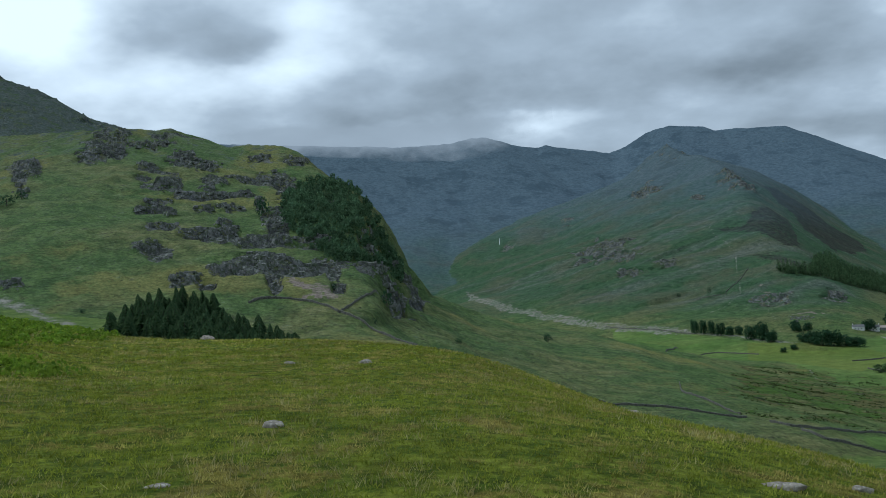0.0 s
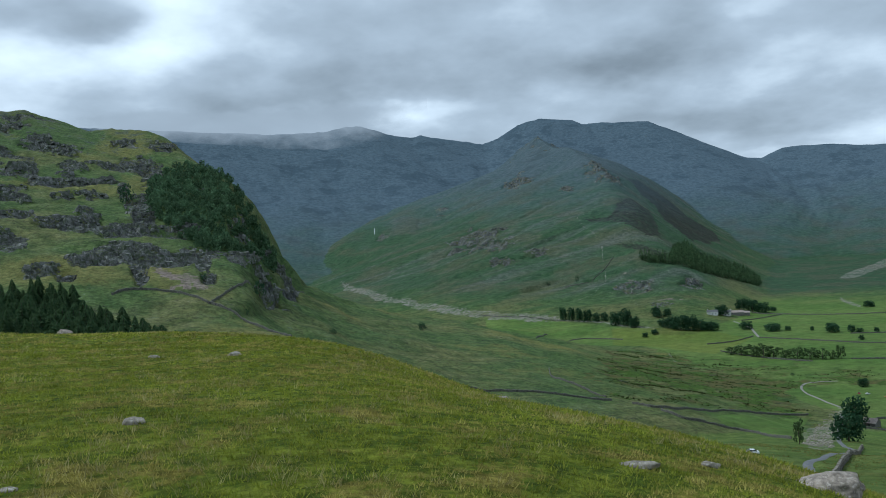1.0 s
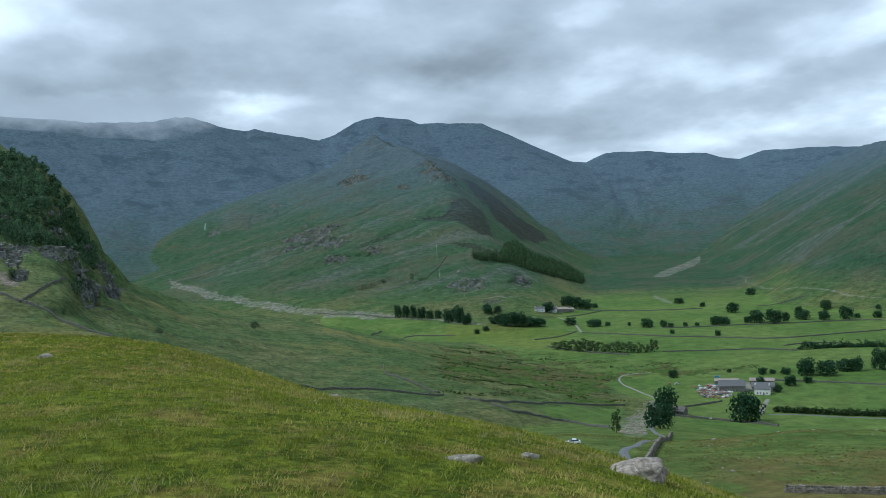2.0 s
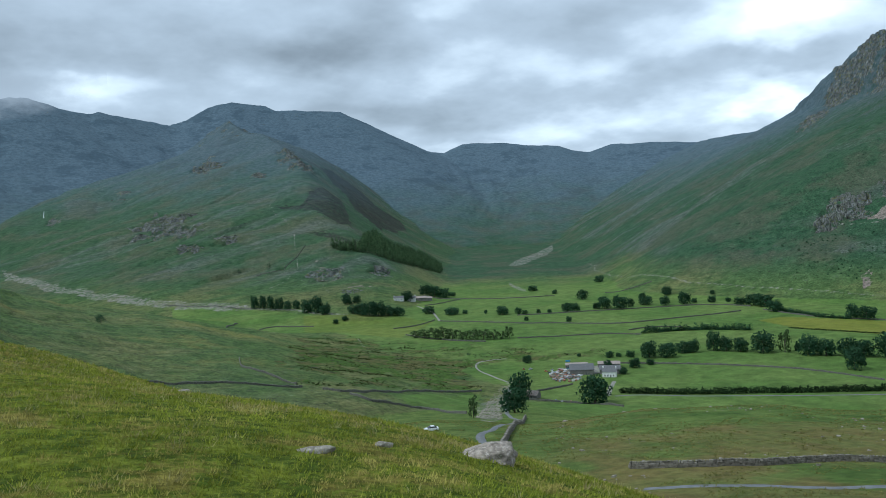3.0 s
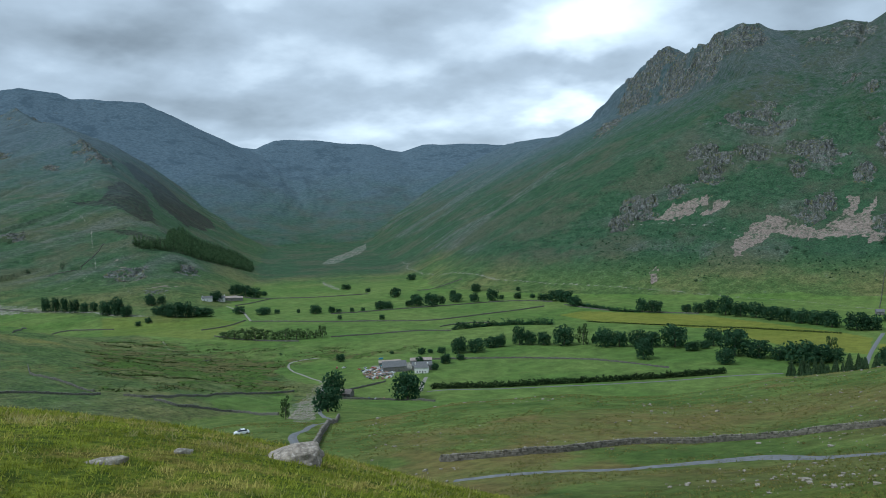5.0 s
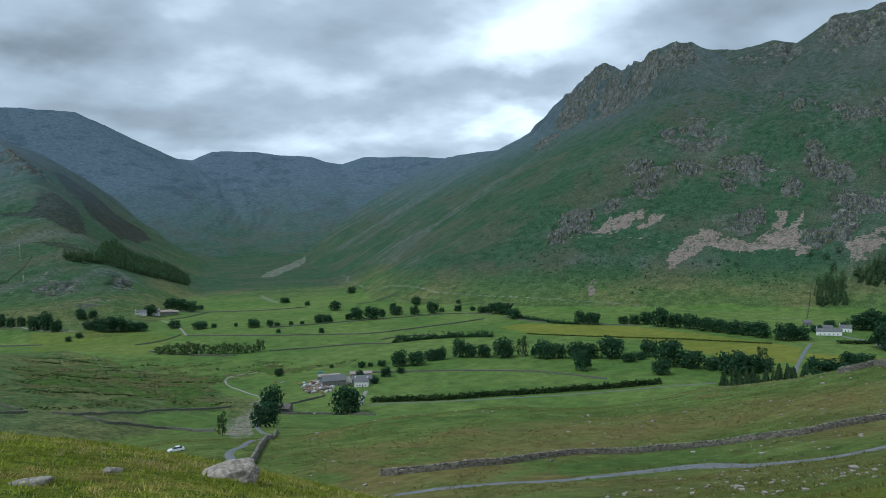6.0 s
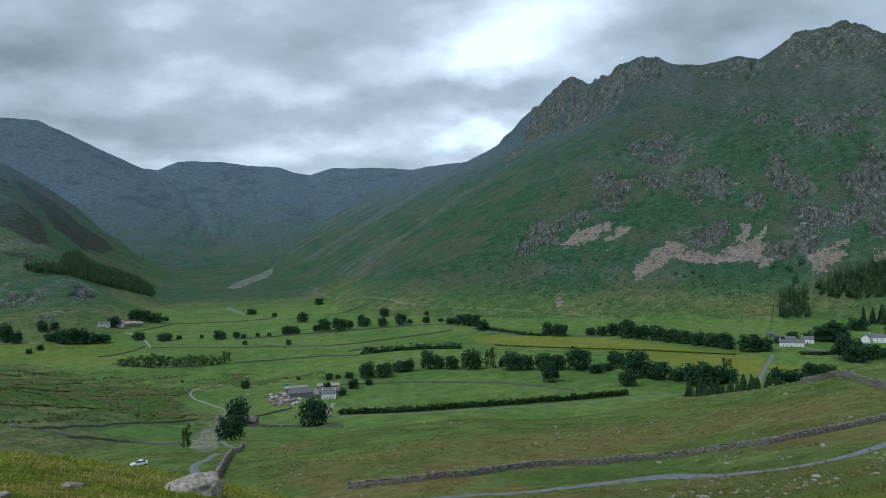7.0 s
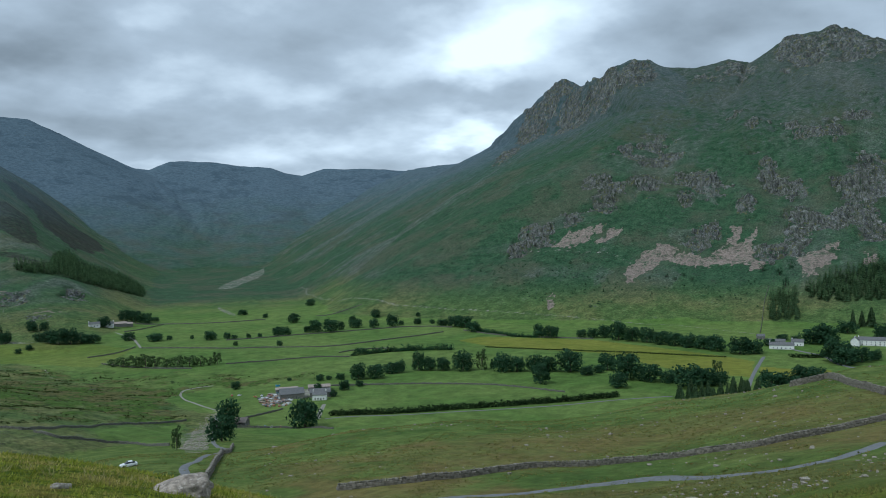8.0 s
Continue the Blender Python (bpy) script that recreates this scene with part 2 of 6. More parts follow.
# Where bare rock breaks through and where scree lies: x, y, half-width, half-depth, strength
CRAG_HILL_ROCKS = [
    (-403, 1023, 23, 69, 0.9), (-387, 948, 19, 43, 0.9), (-392, 1051, 14, 30, 0.9), (-366, 960, 13, 35, 0.9), (-347, 1019, 25, 15, 0.9), (-344, 1067, 28, 16, 0.9),
    (-299, 983, 13, 30, 0.9), (-276, 957, 16, 23, 0.9), (-290, 986, 7, 23, 0.9), (-314, 918, 16, 21, 0.9), (-275, 835, 16, 21, 0.9), (-271, 868, 7, 46, 0.9),
    (-305, 872, 8, 18, 0.9), (-257, 768, 15, 31, 0.9), (-241, 749, 9, 15, 0.9), (-267, 746, 5, 11, 0.9), (-231, 696, 11, 21, 0.9), (-217, 632, 14, 11, 1),
    (-209, 625, 8, 20, 0.9),
]
CRAG_HILL_ROCKS_B = [
    (-210, 1018, 12, 18, 0.9), (-224, 1019, 7, 15, 0.9), (-168, 1006, 13, 23, 0.9), (-236, 887, 14, 20, 0.9), (-211, 912, 19, 11, 0.9), (-183, 921, 17, 38, 0.9),
    (-160, 893, 11, 48, 0.9), (-245, 815, 13, 11, 0.9), (-221, 828, 21, 12, 0.9), (-196, 843, 18, 11, 0.9), (-232, 852, 7, 11, 0.9), (-216, 769, 10, 15, 0.9),
    (-200, 788, 20, 15, 0.9), (-155, 771, 13, 33, 0.9), (-175, 818, 5, 26, 0.9), (-142, 732, 9, 26, 0.9), (-186, 728, 12, 23, 0.9), (-202, 681, 13, 11, 0.9),
    (-187, 685, 9, 18, 0.9),
]
CRAG_HILL_ROCKS_C = [
    (-173, 695, 7, 20, 0.9), (-150, 676, 8, 15, 0.9), (-141, 675, 11, 26, 0.9), (-141, 611, 8, 23, 0.9), (-122, 618, 13, 11, 0.9), (-110, 620, 10, 16, 0.9),
    (-98, 619, 13, 16, 0.9), (-91, 632, 10, 15, 0.9), (-81, 613, 6, 20, 0.9), (-125, 608, 10, 11, 0.9), (-146, 597, 13, 11, 0.9), (-158, 588, 6, 11, 0.9),
    (-73, 580, 6, 16, 0.9), (-116, 573, 5, 18, 0.9), (-175, 567, 11, 11, 0.9), (-157, 557, 6, 13, 0.9), (-47, 863, 11, 38, 0.9), (-38, 872, 9, 26, 0.9),
    (-28, 797, 8, 64, 0.9),
]
CRAG_HILL_ROCKS_D = [
    (-42, 637, 9, 11, 0.9), (-58, 636, 8, 12, 0.9), (-63, 753, 6, 76, 0.9), (-445, 910, 15, 56, 0.9), (-425, 856, 8, 54, 0.9), (-424, 885, 8, 35, 0.9),
    (-392, 794, 4, 21, 0.9), (-276, 536, 12, 12, 0.9),
]
CRAG_HILL_LEDGES = [
    (-196, 843, 85, 60, 0.42), (-141, 690, 66, 60, 0.42), (-110, 630, 48, 42, 0.46), (-395, 985, 42, 60, 0.45), (-270, 950, 60, 50, 0.32), (-50, 700, 26, 120, 0.5),
]
MIDDLE_RIDGE_ROCKS = [
    (426, 2395, 50, 97, 0.62), (421, 2210, 46, 84, 0.65), (477, 2324, 39, 73, 0.6), (462, 2125, 35, 79, 0.62), (367, 2250, 28, 35, 0.55), (510, 2330, 29, 69, 0.55),
    (734, 2982, 45, 112, 0.75), (433, 1944, 24, 48, 0.55), (504, 1961, 33, 41, 0.55), (410, 1930, 19, 30, 0.5), (798, 2634, 27, 31, 0.55), (567, 1489, 39, 41, 0.5),
    (550, 1312, 29, 23, 0.5), (681, 1476, 20, 51, 0.55), (955, 2768, 48, 79, 0.6), (949, 2604, 45, 74, 0.6), (433, 2963, 49, 87, 0.4), (223, 2877, 28, 61, 0.4),
]
MOUNTAIN_ROCKS = [
    (2250, 1490, 56, 66, 1), (2247, 1533, 67, 99, 1), (2252, 1598, 41, 125, 1), (2121, 1357, 41, 107, 1), (2077, 1272, 36, 63, 1), (2084, 1220, 40, 112, 1),
    (2049, 1146, 49, 36, 1), (2070, 1106, 49, 69, 1), (2053, 1538, 38, 132, 0.9), (2162, 894, 58, 40, 0.75), (2111, 934, 48, 50, 0.7), (2154, 847, 29, 71, 0.75),
    (2269, 771, 36, 106, 1), (2253, 696, 68, 96, 1), (2317, 673, 40, 56, 1), (2275, 609, 58, 114, 1), (2171, 684, 75, 43, 0.8), (1741, 885, 40, 25, 0.7),
    (1686, 878, 54, 43, 0.7),
]
MOUNTAIN_ROCKS_B = [
    (1648, 912, 23, 31, 0.7), (1630, 837, 60, 36, 0.8), (1486, 888, 28, 38, 0.9), (1470, 853, 28, 31, 0.9), (1426, 841, 27, 40, 0.9), (1362, 871, 26, 31, 0.9),
    (1517, 804, 28, 40, 0.9), (1274, 914, 26, 38, 1), (1279, 892, 25, 28, 1), (1238, 913, 19, 26, 1), (1308, 893, 15, 15, 0.9), (1572, 734, 28, 23, 0.9),
    (1565, 685, 35, 43, 0.9), (1500, 707, 16, 30, 0.9), (1380, 631, 25, 33, 1), (1411, 620, 15, 43, 1), (1625, 599, 21, 48, 0.9), (1596, 567, 19, 41, 0.9),
    (1594, 546, 21, 31, 0.9),
]
MOUNTAIN_ROCKS_C = [
    (1484, 491, 25, 46, 1), (1429, 482, 18, 56, 1), (1489, 474, 25, 33, 1), (1373, 504, 21, 31, 0.9), (1506, 596, 24, 28, 0.8), (1642, 462, 28, 25, 1),
    (1607, 434, 27, 63, 1), (1695, 438, 29, 74, 1), (1531, 405, 26, 51, 1), (1524, 430, 23, 41, 1), (1496, 440, 19, 20, 0.9), (1786, 576, 38, 23, 0.7),
    (1817, 609, 31, 26, 0.7), (1815, 691, 32, 20, 0.65), (1876, 765, 33, 19, 0.65), (1821, 532, 22, 45, 0.75), (1885, 517, 22, 40, 0.75), (1509, 382, 19, 40, 1),
]
SCREES_MIDDLE = [
    (573, 1335, 59, 56, 0.55), (572, 1518, 36, 108, 0.45), (433, 2268, 85, 104, 0.35), (479, 2063, 63, 136, 0.35),
]


def limits(x, y, name, h):
    """Steep ends of the ridges: the broken nose of the crag hill and two straight flanks along the side valley."""
    if name in ("crag_hill", "high_shoulder"):
        nose = np.interp(x + 34 * fbm(x, y, 75, 4, 61) + 0.04 * (1040 - y) + (90 if name == "high_shoulder" else 0), [-700, -300, -230, -195, -173, -139, -98, -71, -52, -20, 35, 105, 190, 320, 430],
                         [900, 420, 345, 314, 300, 272, 236, 200, 160, 112, 84, 62, 46, 14, -5])
        nose = nose - 0.35 * np.clip(y - 1020, 0, None) * smooth(-120, 0, x)
        return -smax(-h, -nose, 8.0)
    if name.startswith("middle_ridge"):
        s = -((x - 652) * 0.835 - (y - 1250) * 0.55) + 34 * fbm(x, y, 300, 4, 62)
        up = np.clip(s, 0, None)
        return -smax(-h, -(4 + 0.42 * s + 0.0005 * up * up), 40.0)
    if name.startswith("craggy_mountain"):
        s = (x - 1091) * 0.864 - (y - 1312) * 0.504 + 45 * fbm(x, y, 240, 4, 63)
        return -smax(-h, -(0.50 * s + 1.4 * np.clip(s - 840, 0, None)), 14.0)
    return h


def land(x, y, detail=True):
    """Height of the land and, for each place, which ridge it belongs to (-1: valley, -2: near hillside)."""
    r = np.hypot(x, y)
    floor_ = valley(x, y)
    h = floor_.copy()
    owner = np.full(x.shape, -1)
    rise = np.zeros(x.shape)
    lat, down = x.copy(), y.copy()
    for i, (name, (base, power, ribs, line)) in enumerate(CRESTS.items()):
        ends = np.array([at(c[0], c[2]) for c in line])
        far = 1.15 * max(c[3] for c in line)
        m = (r > 330) & (x > ends[:, 0].min() - far) & (x < ends[:, 0].max() + far) & (y > ends[:, 1].min() - far) & (y < ends[:, 1].max() + far)
        if not m.any():
            continue
        xm, ym = x[m], y[m]
        g, al, dn = crest_height(xm, ym, base, power, line, ribs, 7 * i)
        g = limits(xm, ym, name, g)
        hm = h[m]
        lat[m] = np.where(g > hm, al + 700 * i, lat[m])
        down[m] = np.where(g > hm, dn, down[m])
        owner[m] = np.where(g > hm + 1.5, i, owner[m])
        rise[m] = np.maximum(rise[m], np.clip(g - floor_[m], 0, None))
        h[m] = smax(hm, g, 10.0)
    near = np.full(x.shape, -999.0)
    m = r < 1100
    near[m] = near_hill(x[m], y[m])
    near = near - np.clip(r - 620, 0, None) * 0.5
    k = 6.0 * np.clip(r / 300, 0.02, 1)
    owner = np.where(near > h, -2, owner)
    h = smax(h, near, k)
    rock = rock_mask(x, y, h, owner, lat)
    if detail:
        hill = smooth(8, 70, rise) * (owner >= 0)
        h = h + hill * (14 * fbm(x, y, 260, 4, 3) + np.where((owner == 2) | (owner == 3), 1.5, 4.0) * fbm(x, y, 48, 4, 9, 0.6))
        # broken rock: ledges, and buttresses that run down the fall line
        near_ = (owner == 0) * 1.0
        step = 24.0 - 11 * near_ + 6 * fbm(x, y, 300, 2, 70)
        q = h / step + 1.3 * fbm(x, y, 95, 3, 71)
        fr = q - np.floor(q)
        ledge = (smooth(0.5, 0.95, fr) - fr) * step
        rib = fbm(lat + 9 * fbm(x, y, 40, 2, 77), down * 0.3, 30, 4, 12, 0.6, True)
        h = h + rock * hill * (1.0 * ledge + (11.0 - 4.5 * near_) * rib - 1.5 + 3.5 * fbm(x, y, 16, 3, 15, 0.6))
        slope_near = smooth(45, 160, r) * (owner == -2)
        h = h + slope_near * (1.3 * fbm(x, y, 38, 3, 21) + 0.35 * fbm(x, y, 9, 2, 23))
        h = h + smooth(3, 25, r) * (r < 160) * (0.10 * fbm(x, y, 5.0, 3, 31) + 0.035 * fbm(x, y, 1.1, 2, 33))
    return h, owner, rock, rise, lat, down


def patches(x, y, spots_, soft=0.8):
    """Soft spots turned to face the knoll, strongest wins."""
    out = np.zeros(x.shape)
    for cx, cy, wide, deep, force in spots_:
        reach = 2.2 * max(wide, deep)
        m = (np.abs(x - cx) < reach) & (np.abs(y - cy) < reach)
        if not m.any():
            continue
        r = math.hypot(cx, cy)
        s, c = cx / r, cy / r
        u = ((x[m] - cx) * c - (y[m] - cy) * s) / wide
        v = ((x[m] - cx) * s + (y[m] - cy) * c) / deep
        out[m] = np.maximum(out[m], force * np.exp(-(u * u + v * v) * soft))
    return out


ROCKS = CRAG_HILL_LEDGES + CRAG_HILL_ROCKS + CRAG_HILL_ROCKS_B + CRAG_HILL_ROCKS_C + CRAG_HILL_ROCKS_D + MIDDLE_RIDGE_ROCKS + MOUNTAIN_ROCKS + MOUNTAIN_ROCKS_B + MOUNTAIN_ROCKS_C


def rock_mask(x, y, h, owner, lat):
    n = 0.55 * fbm(x, y, 42, 4, 80, 0.6) + 0.75 * fbm(lat * 0.42, h * 1.25 + 10 * fbm(x, y, 60, 2, 84), 26, 3, 85, 0.6)
    far = (owner == 2) | (owner == 3) | (owner == 8)
    crest = np.where(owner >= 0, smooth(300, 620, h) * 0.34, 0)
    crest = np.where(owner == 1, smooth(300, 480, h) * 0.32, crest)
    spot = patches(x, y, ROCKS, 0.6) * np.where((owner == 4) | (owner == 5), 1.35, 1.0)
    out = smooth(0.36, 0.60, np.maximum(spot, crest) + 1.1 * n)
    return np.where(far, 0.25 * smooth(350, 700, h) * out, out) * (owner >= 0)

# Lines and fields of the valley, in plan
FIELD_WALLS = {
    0: [(179.6, 482.8), (190.5, 466.3), (236.7, 513.0), (282.6, 544.8), (341.8, 564.3)],
    1: [(190.5, 466.3), (191.1, 440.2), (215.1, 453.2), (239.6, 449.8), (221.3, 381.7)],
    2: [(474.3, 998.7), (514.6, 999.9), (558.0, 1038.1)],
    3: [(459.9, 934.1), (468.3, 860.7), (500.4, 811.0)],
    4: [(539.7, 805.4), (579.2, 786.0), (632.4, 760.3), (654.4, 726.1)],
    5: [(554.0, 1016.3), (612.2, 912.4), (653.7, 874.2), (693.2, 810.8), (758.1, 796.5), (829.7, 782.7), (880.5, 781.5)],
    6: [(662.3, 986.4), (717.8, 959.2), (801.9, 912.2), (917.9, 865.3), (928.7, 807.3)],
    7: [(910.6, 770.5), (881.8, 668.6), (921.7, 564.4)],
    8: [(511.4, 616.2), (564.0, 563.3), (590.9, 515.7), (611.5, 465.2), (614.6, 406.1)],
    9: [(365.8, 544.7), (395.8, 554.3), (427.5, 559.3)],
    10: [(357.0, 521.1), (391.6, 499.4), (398.0, 462.1)],
    11: [(68.6, 488.2), (90.9, 501.1), (124.5, 495.3), (145.6, 495.0), (170.3, 492.9)],
    12: [(170.7, 635.2), (155.6, 574.3), (165.8, 548.5), (175.4, 518.5)],
    13: [(238.4, 934.1), (346.3, 1188.7), (408.6, 1119.1)],
    14: [(277.9, 1492.1), (353.8, 1379.0), (389.9, 1332.5)],
    15: [(-123.5, 526.5), (-116.9, 537.0), (-97.8, 540.7), (-78.5, 530.3), (-66.6, 518.1), (-45.0, 503.6), (-30.9, 487.0), (-17.7, 473.7)],
    16: [(-66.4, 516.8), (-61.2, 534.3), (-38.1, 622.7)],
    17: [(727.8, 1259.5), (632.2, 1208.5)],
    18: [(696.0, 1310.6), (752.7, 1232.2), (815.4, 1180.0), (860.1, 1163.3)],
    19: [(668.8, 762.0), (705.8, 762.1), (727.5, 734.6)],
    20: [(938.0, 1124.2), (970.5, 1102.4), (1003.3, 1079.7)],
    21: [(471.9, 1599.6), (511.7, 1576.5), (566.3, 1628.7), (621.4, 1725.9)],
    22: [(1066.9, 407.9), (1215.7, 459.9), (1272.9, 472.4)],
}
NEAR_WALL = [(93.1, 125.9), (98.5, 113.3), (103.8, 104.4), (113.2, 99.4), (127.0, 96.5), (133.5, 93.9), (139.8, 86.4), (148.2, 78.8), (150.8, 68.4), (150.9, 59.8), (157.3, 54.9), (166.0, 49.6), (176.8, 43.7)]
BROW_WALL = [(263.7, 91.6), (263.4, 84.8), (268.8, 81.6), (242.4, 69.3), (227.2, 61.0), (214.6, 53.0)]
LANE_WALL = [(225.9, 333.4), (142.8, 216.7), (114.1, 176.9), (100.7, 158.8)]
PASS_ROAD = [(84.0, 94.0), (87.1, 90.2), (90.3, 87.4), (94.1, 84.0), (99.0, 78.0), (103.9, 73.2), (112.2, 69.4), (119.5, 66.6), (121.5, 61.7), (119.4, 54.3), (117.6, 45.1), (119.0, 39.4), (125.0, 36.0), (137.6, 34.1)]
LANE = [(96.8, 158.4), (104.5, 173.6), (111.0, 185.8), (124.0, 201.0), (150.0, 232.0), (209.0, 313.9), (219.1, 337.3), (256.3, 397.7), (334.1, 516.5), (369.3, 565.7)]
TRACK = [(457.2, 704.3), (441.0, 711.0), (422.7, 707.7), (400.9, 667.8), (394.4, 632.4), (388.5, 596.5)]
VALLEY_ROAD = [(426.6, 505.1), (444.6, 495.5), (465.4, 465.9), (517.7, 422.7), (570.4, 377.2), (611.6, 354.4), (648.8, 322.4)]
FARM_DRIVE = [(423.4, 509.4), (440.6, 527.6), (463.0, 548.3)]
HOTEL_LANE = [(699.3, 279.4), (781.4, 306.4), (845.8, 324.6), (890.9, 336.9)]
HOTEL_ROAD = [(961.2, 336.0), (939.4, 307.5), (924.3, 284.2), (882.9, 263.1), (866.6, 240.7)]
SIDE_TRACK = [(618.0, 1207.2), (609.1, 1140.3), (580.8, 1075.6), (557.4, 1022.5)]
BECK_LOWER = [(391.3, 1336.9), (421.9, 1281.9), (448.8, 1200.7), (470.6, 1164.8)]
FAR_TRACK = [(1452.6, 1906.4), (1566.7, 1986.7), (1605.8, 1968.0)]
STREAM_BED = [(372.5, 573.6), (336.3, 531.3), (300.3, 482.8), (192.6, 315.2)]
GILL = [(-270.4, 512.4), (-252.1, 501.5), (-225.9, 474.1), (-197.1, 444.3), (-173.9, 415.3)]
RIDGE_PATH = [(691.9, 2181.8), (681.0, 2119.4), (671.6, 1999.7), (664.8, 1925.9), (607.4, 1751.3), (546.8, 1570.5), (497.8, 1491.0), (455.1, 1469.2)]
FOOT_PATH = [(1040.8, 1181.2), (1010.5, 1003.7), (1024.8, 889.7), (1069.1, 703.0), (1099.4, 535.4), (1055.8, 403.7)]
SCREE_PATH = [(1234.2, 905.2), (1271.2, 785.7), (1282.1, 747.3), (1270.7, 697.8)]
ROUGH_TRACK = [(396.3, 934.6), (374.6, 868.1), (374.3, 838.2)]
FARM_HEDGE = [(437.4, 510.8), (470.0, 470.4), (525.6, 429.1), (581.0, 384.1), (622.0, 359.3)]
DARK_HEDGE = [(795.9, 638.3), (820.2, 540.5), (849.4, 448.1), (867.9, 368.6)]
BUSHY_HEDGE = [(662.4, 730.1), (713.7, 711.2), (742.0, 682.0), (756.2, 658.4)]
WEST_HEDGE = [(918.4, 756.1), (886.0, 671.8), (893.6, 631.8)]
BELT_HEDGE = [(899.6, 311.7), (906.9, 291.3), (923.0, 279.4)]
MEADOW_A = [(825.4, 706.5), (868.7, 705.7), (913.0, 559.2), (873.0, 367.6), (856.5, 333.9), (769.0, 302.7), (769.7, 381.9), (824.5, 498.0), (803.4, 635.5)]
MEADOW_B = [(827.2, 316.9), (842.0, 255.0), (800.0, 238.0), (784.8, 300.8)]
ROUGH_A = [(328.7, 968.5), (407.0, 931.1), (446.9, 821.9), (491.7, 734.5), (558.5, 672.3), (537.1, 646.8), (447.2, 716.0), (409.8, 694.1), (341.8, 564.3), (274.6, 544.9), (167.5, 496.8)]
BRIGHT_A = [(542.4, 1099.7), (422.5, 1200.7), (376.8, 1073.2), (446.2, 919.9), (547.3, 1018.4)]
BRIGHT_C = [(237.4, 506.9), (334.6, 552.4), (247.5, 432.8), (228.6, 467.7)]
BRIGHT_D = [(282.4, 1462.8), (386.3, 1320.8), (458.2, 1134.9), (402.0, 1124.2), (240.2, 941.2), (196.8, 987.0)]
HEATHER_A = [(687.9, 2167.4), (769.1, 2146.3), (846.5, 2279.6), (921.2, 2353.8), (952.0, 2316.7), (890.3, 2119.0), (827.5, 1946.8), (779.6, 1950.4), (760.1, 2025.4)]
HEATHER_B = [(1095.2, 2838.3), (1219.0, 2984.5), (1292.3, 2956.5), (1284.9, 2754.3), (1340.7, 2704.3), (1241.5, 2475.2), (985.0, 2126.1), (971.2, 2201.7), (1066.7, 2548.1), (1045.6, 2619.5)]
HEATHER_C = [(672.3, 1869.1), (721.2, 1824.9), (728.4, 1717.8), (704.4, 1662.5), (675.2, 1726.7)]
RIDGE_PATH_LOW = [(565.3, 1483.3), (539.7, 1424.5), (515.3, 1330.0)]
BECK_FLAT = [(57.8, 2347.4), (83.2, 2250.1), (143.9, 1969.4), (209.3, 1757.1), (277.7, 1554.8), (388.9, 1365.0), (385.8, 1331.0), (327.5, 1377.5), (257.6, 1502.8), (190.4, 1701.2), (116.2, 1958.8), (59.2, 2229.5)]
FAR_GRAVEL = [(1205.3, 1830.9), (1222.7, 1793.9), (1495.8, 2046.6), (1605.2, 2167.7), (1792.1, 2418.3), (1524.1, 2144.8), (1321.0, 1956.4)]
MID_GRAVEL = [(970.0, 1470.2), (901.7, 1312.8), (871.4, 1260.5), (887.5, 1318.8), (929.2, 1410.5)]
FAR_TRACK_B = [(1284.7, 1598.9), (1222.1, 1491.2), (1186.3, 1457.7), (1135.7, 1359.0), (1063.6, 1223.2)]
STREAM_FLAT = [(275.2, 462.5), (307.8, 508.6), (334.1, 530.8), (354.5, 553.7), (385.4, 594.9), (403.2, 612.1), (372.3, 567.2), (334.7, 516.0), (242.0, 376.6), (161.2, 258.8), (182.2, 303.5)]
SCREE_A = [(1259.9, 873.1), (1282.2, 851.2), (1316.6, 848.7), (1348.8, 819.9), (1361.9, 803.9), (1299.2, 802.4), (1267.4, 829.7)]
SCREE_B = [(1304.4, 794.0), (1346.1, 789.2), (1369.9, 759.6), (1350.4, 751.4), (1319.7, 768.4)]
SCREE_C = [(1202.8, 676.4), (1268.8, 696.8), (1307.7, 696.1), (1348.6, 690.3), (1344.1, 672.2), (1335.8, 647.5), (1293.2, 657.6), (1247.7, 665.0), (1209.2, 664.8)]
SCREE_D = [(1311.0, 656.1), (1339.6, 639.2), (1339.2, 589.2), (1369.6, 572.9), (1431.5, 598.0), (1444.1, 591.0), (1391.3, 560.3), (1448.7, 555.1), (1370.2, 531.3), (1356.6, 522.7), (1314.9, 494.6), (1322.6, 526.1), (1314.5, 569.2), (1291.5, 626.6)]
SCREE_E = [(1374.8, 464.6), (1385.4, 433.3), (1435.9, 422.8), (1438.3, 414.9), (1355.3, 406.0), (1309.2, 418.3), (1298.4, 431.2)]
SCREE_F = [(1087.3, 754.2), (1125.2, 754.7), (1120.8, 744.5), (1084.1, 737.2)]
SCREE_G = [(1406.3, 381.3), (1420.2, 352.6), (1379.5, 338.9), (1378.9, 366.0)]
CRAG_SCREE = [(-110.9, 584.0), (-97.6, 586.3), (-80.9, 576.6), (-67.2, 541.9), (-75.0, 531.8), (-94.5, 565.4)]
SCREES = [SCREE_A, SCREE_B, SCREE_C, SCREE_D, SCREE_E, SCREE_F, SCREE_G, CRAG_SCREE]
WORN = [(165, 109, 30, 26, 0.8), (186, 102, 31, 27, 0.8), (199, 88, 31, 27, 0.8), (198, 66, 30, 26, 0.8), (102, 48, 24, 21, 0.8), (97, 31, 23, 20, 0.8), (159, 44, 27, 24, 0.8), (148, 113, 29, 25, 0.8)]
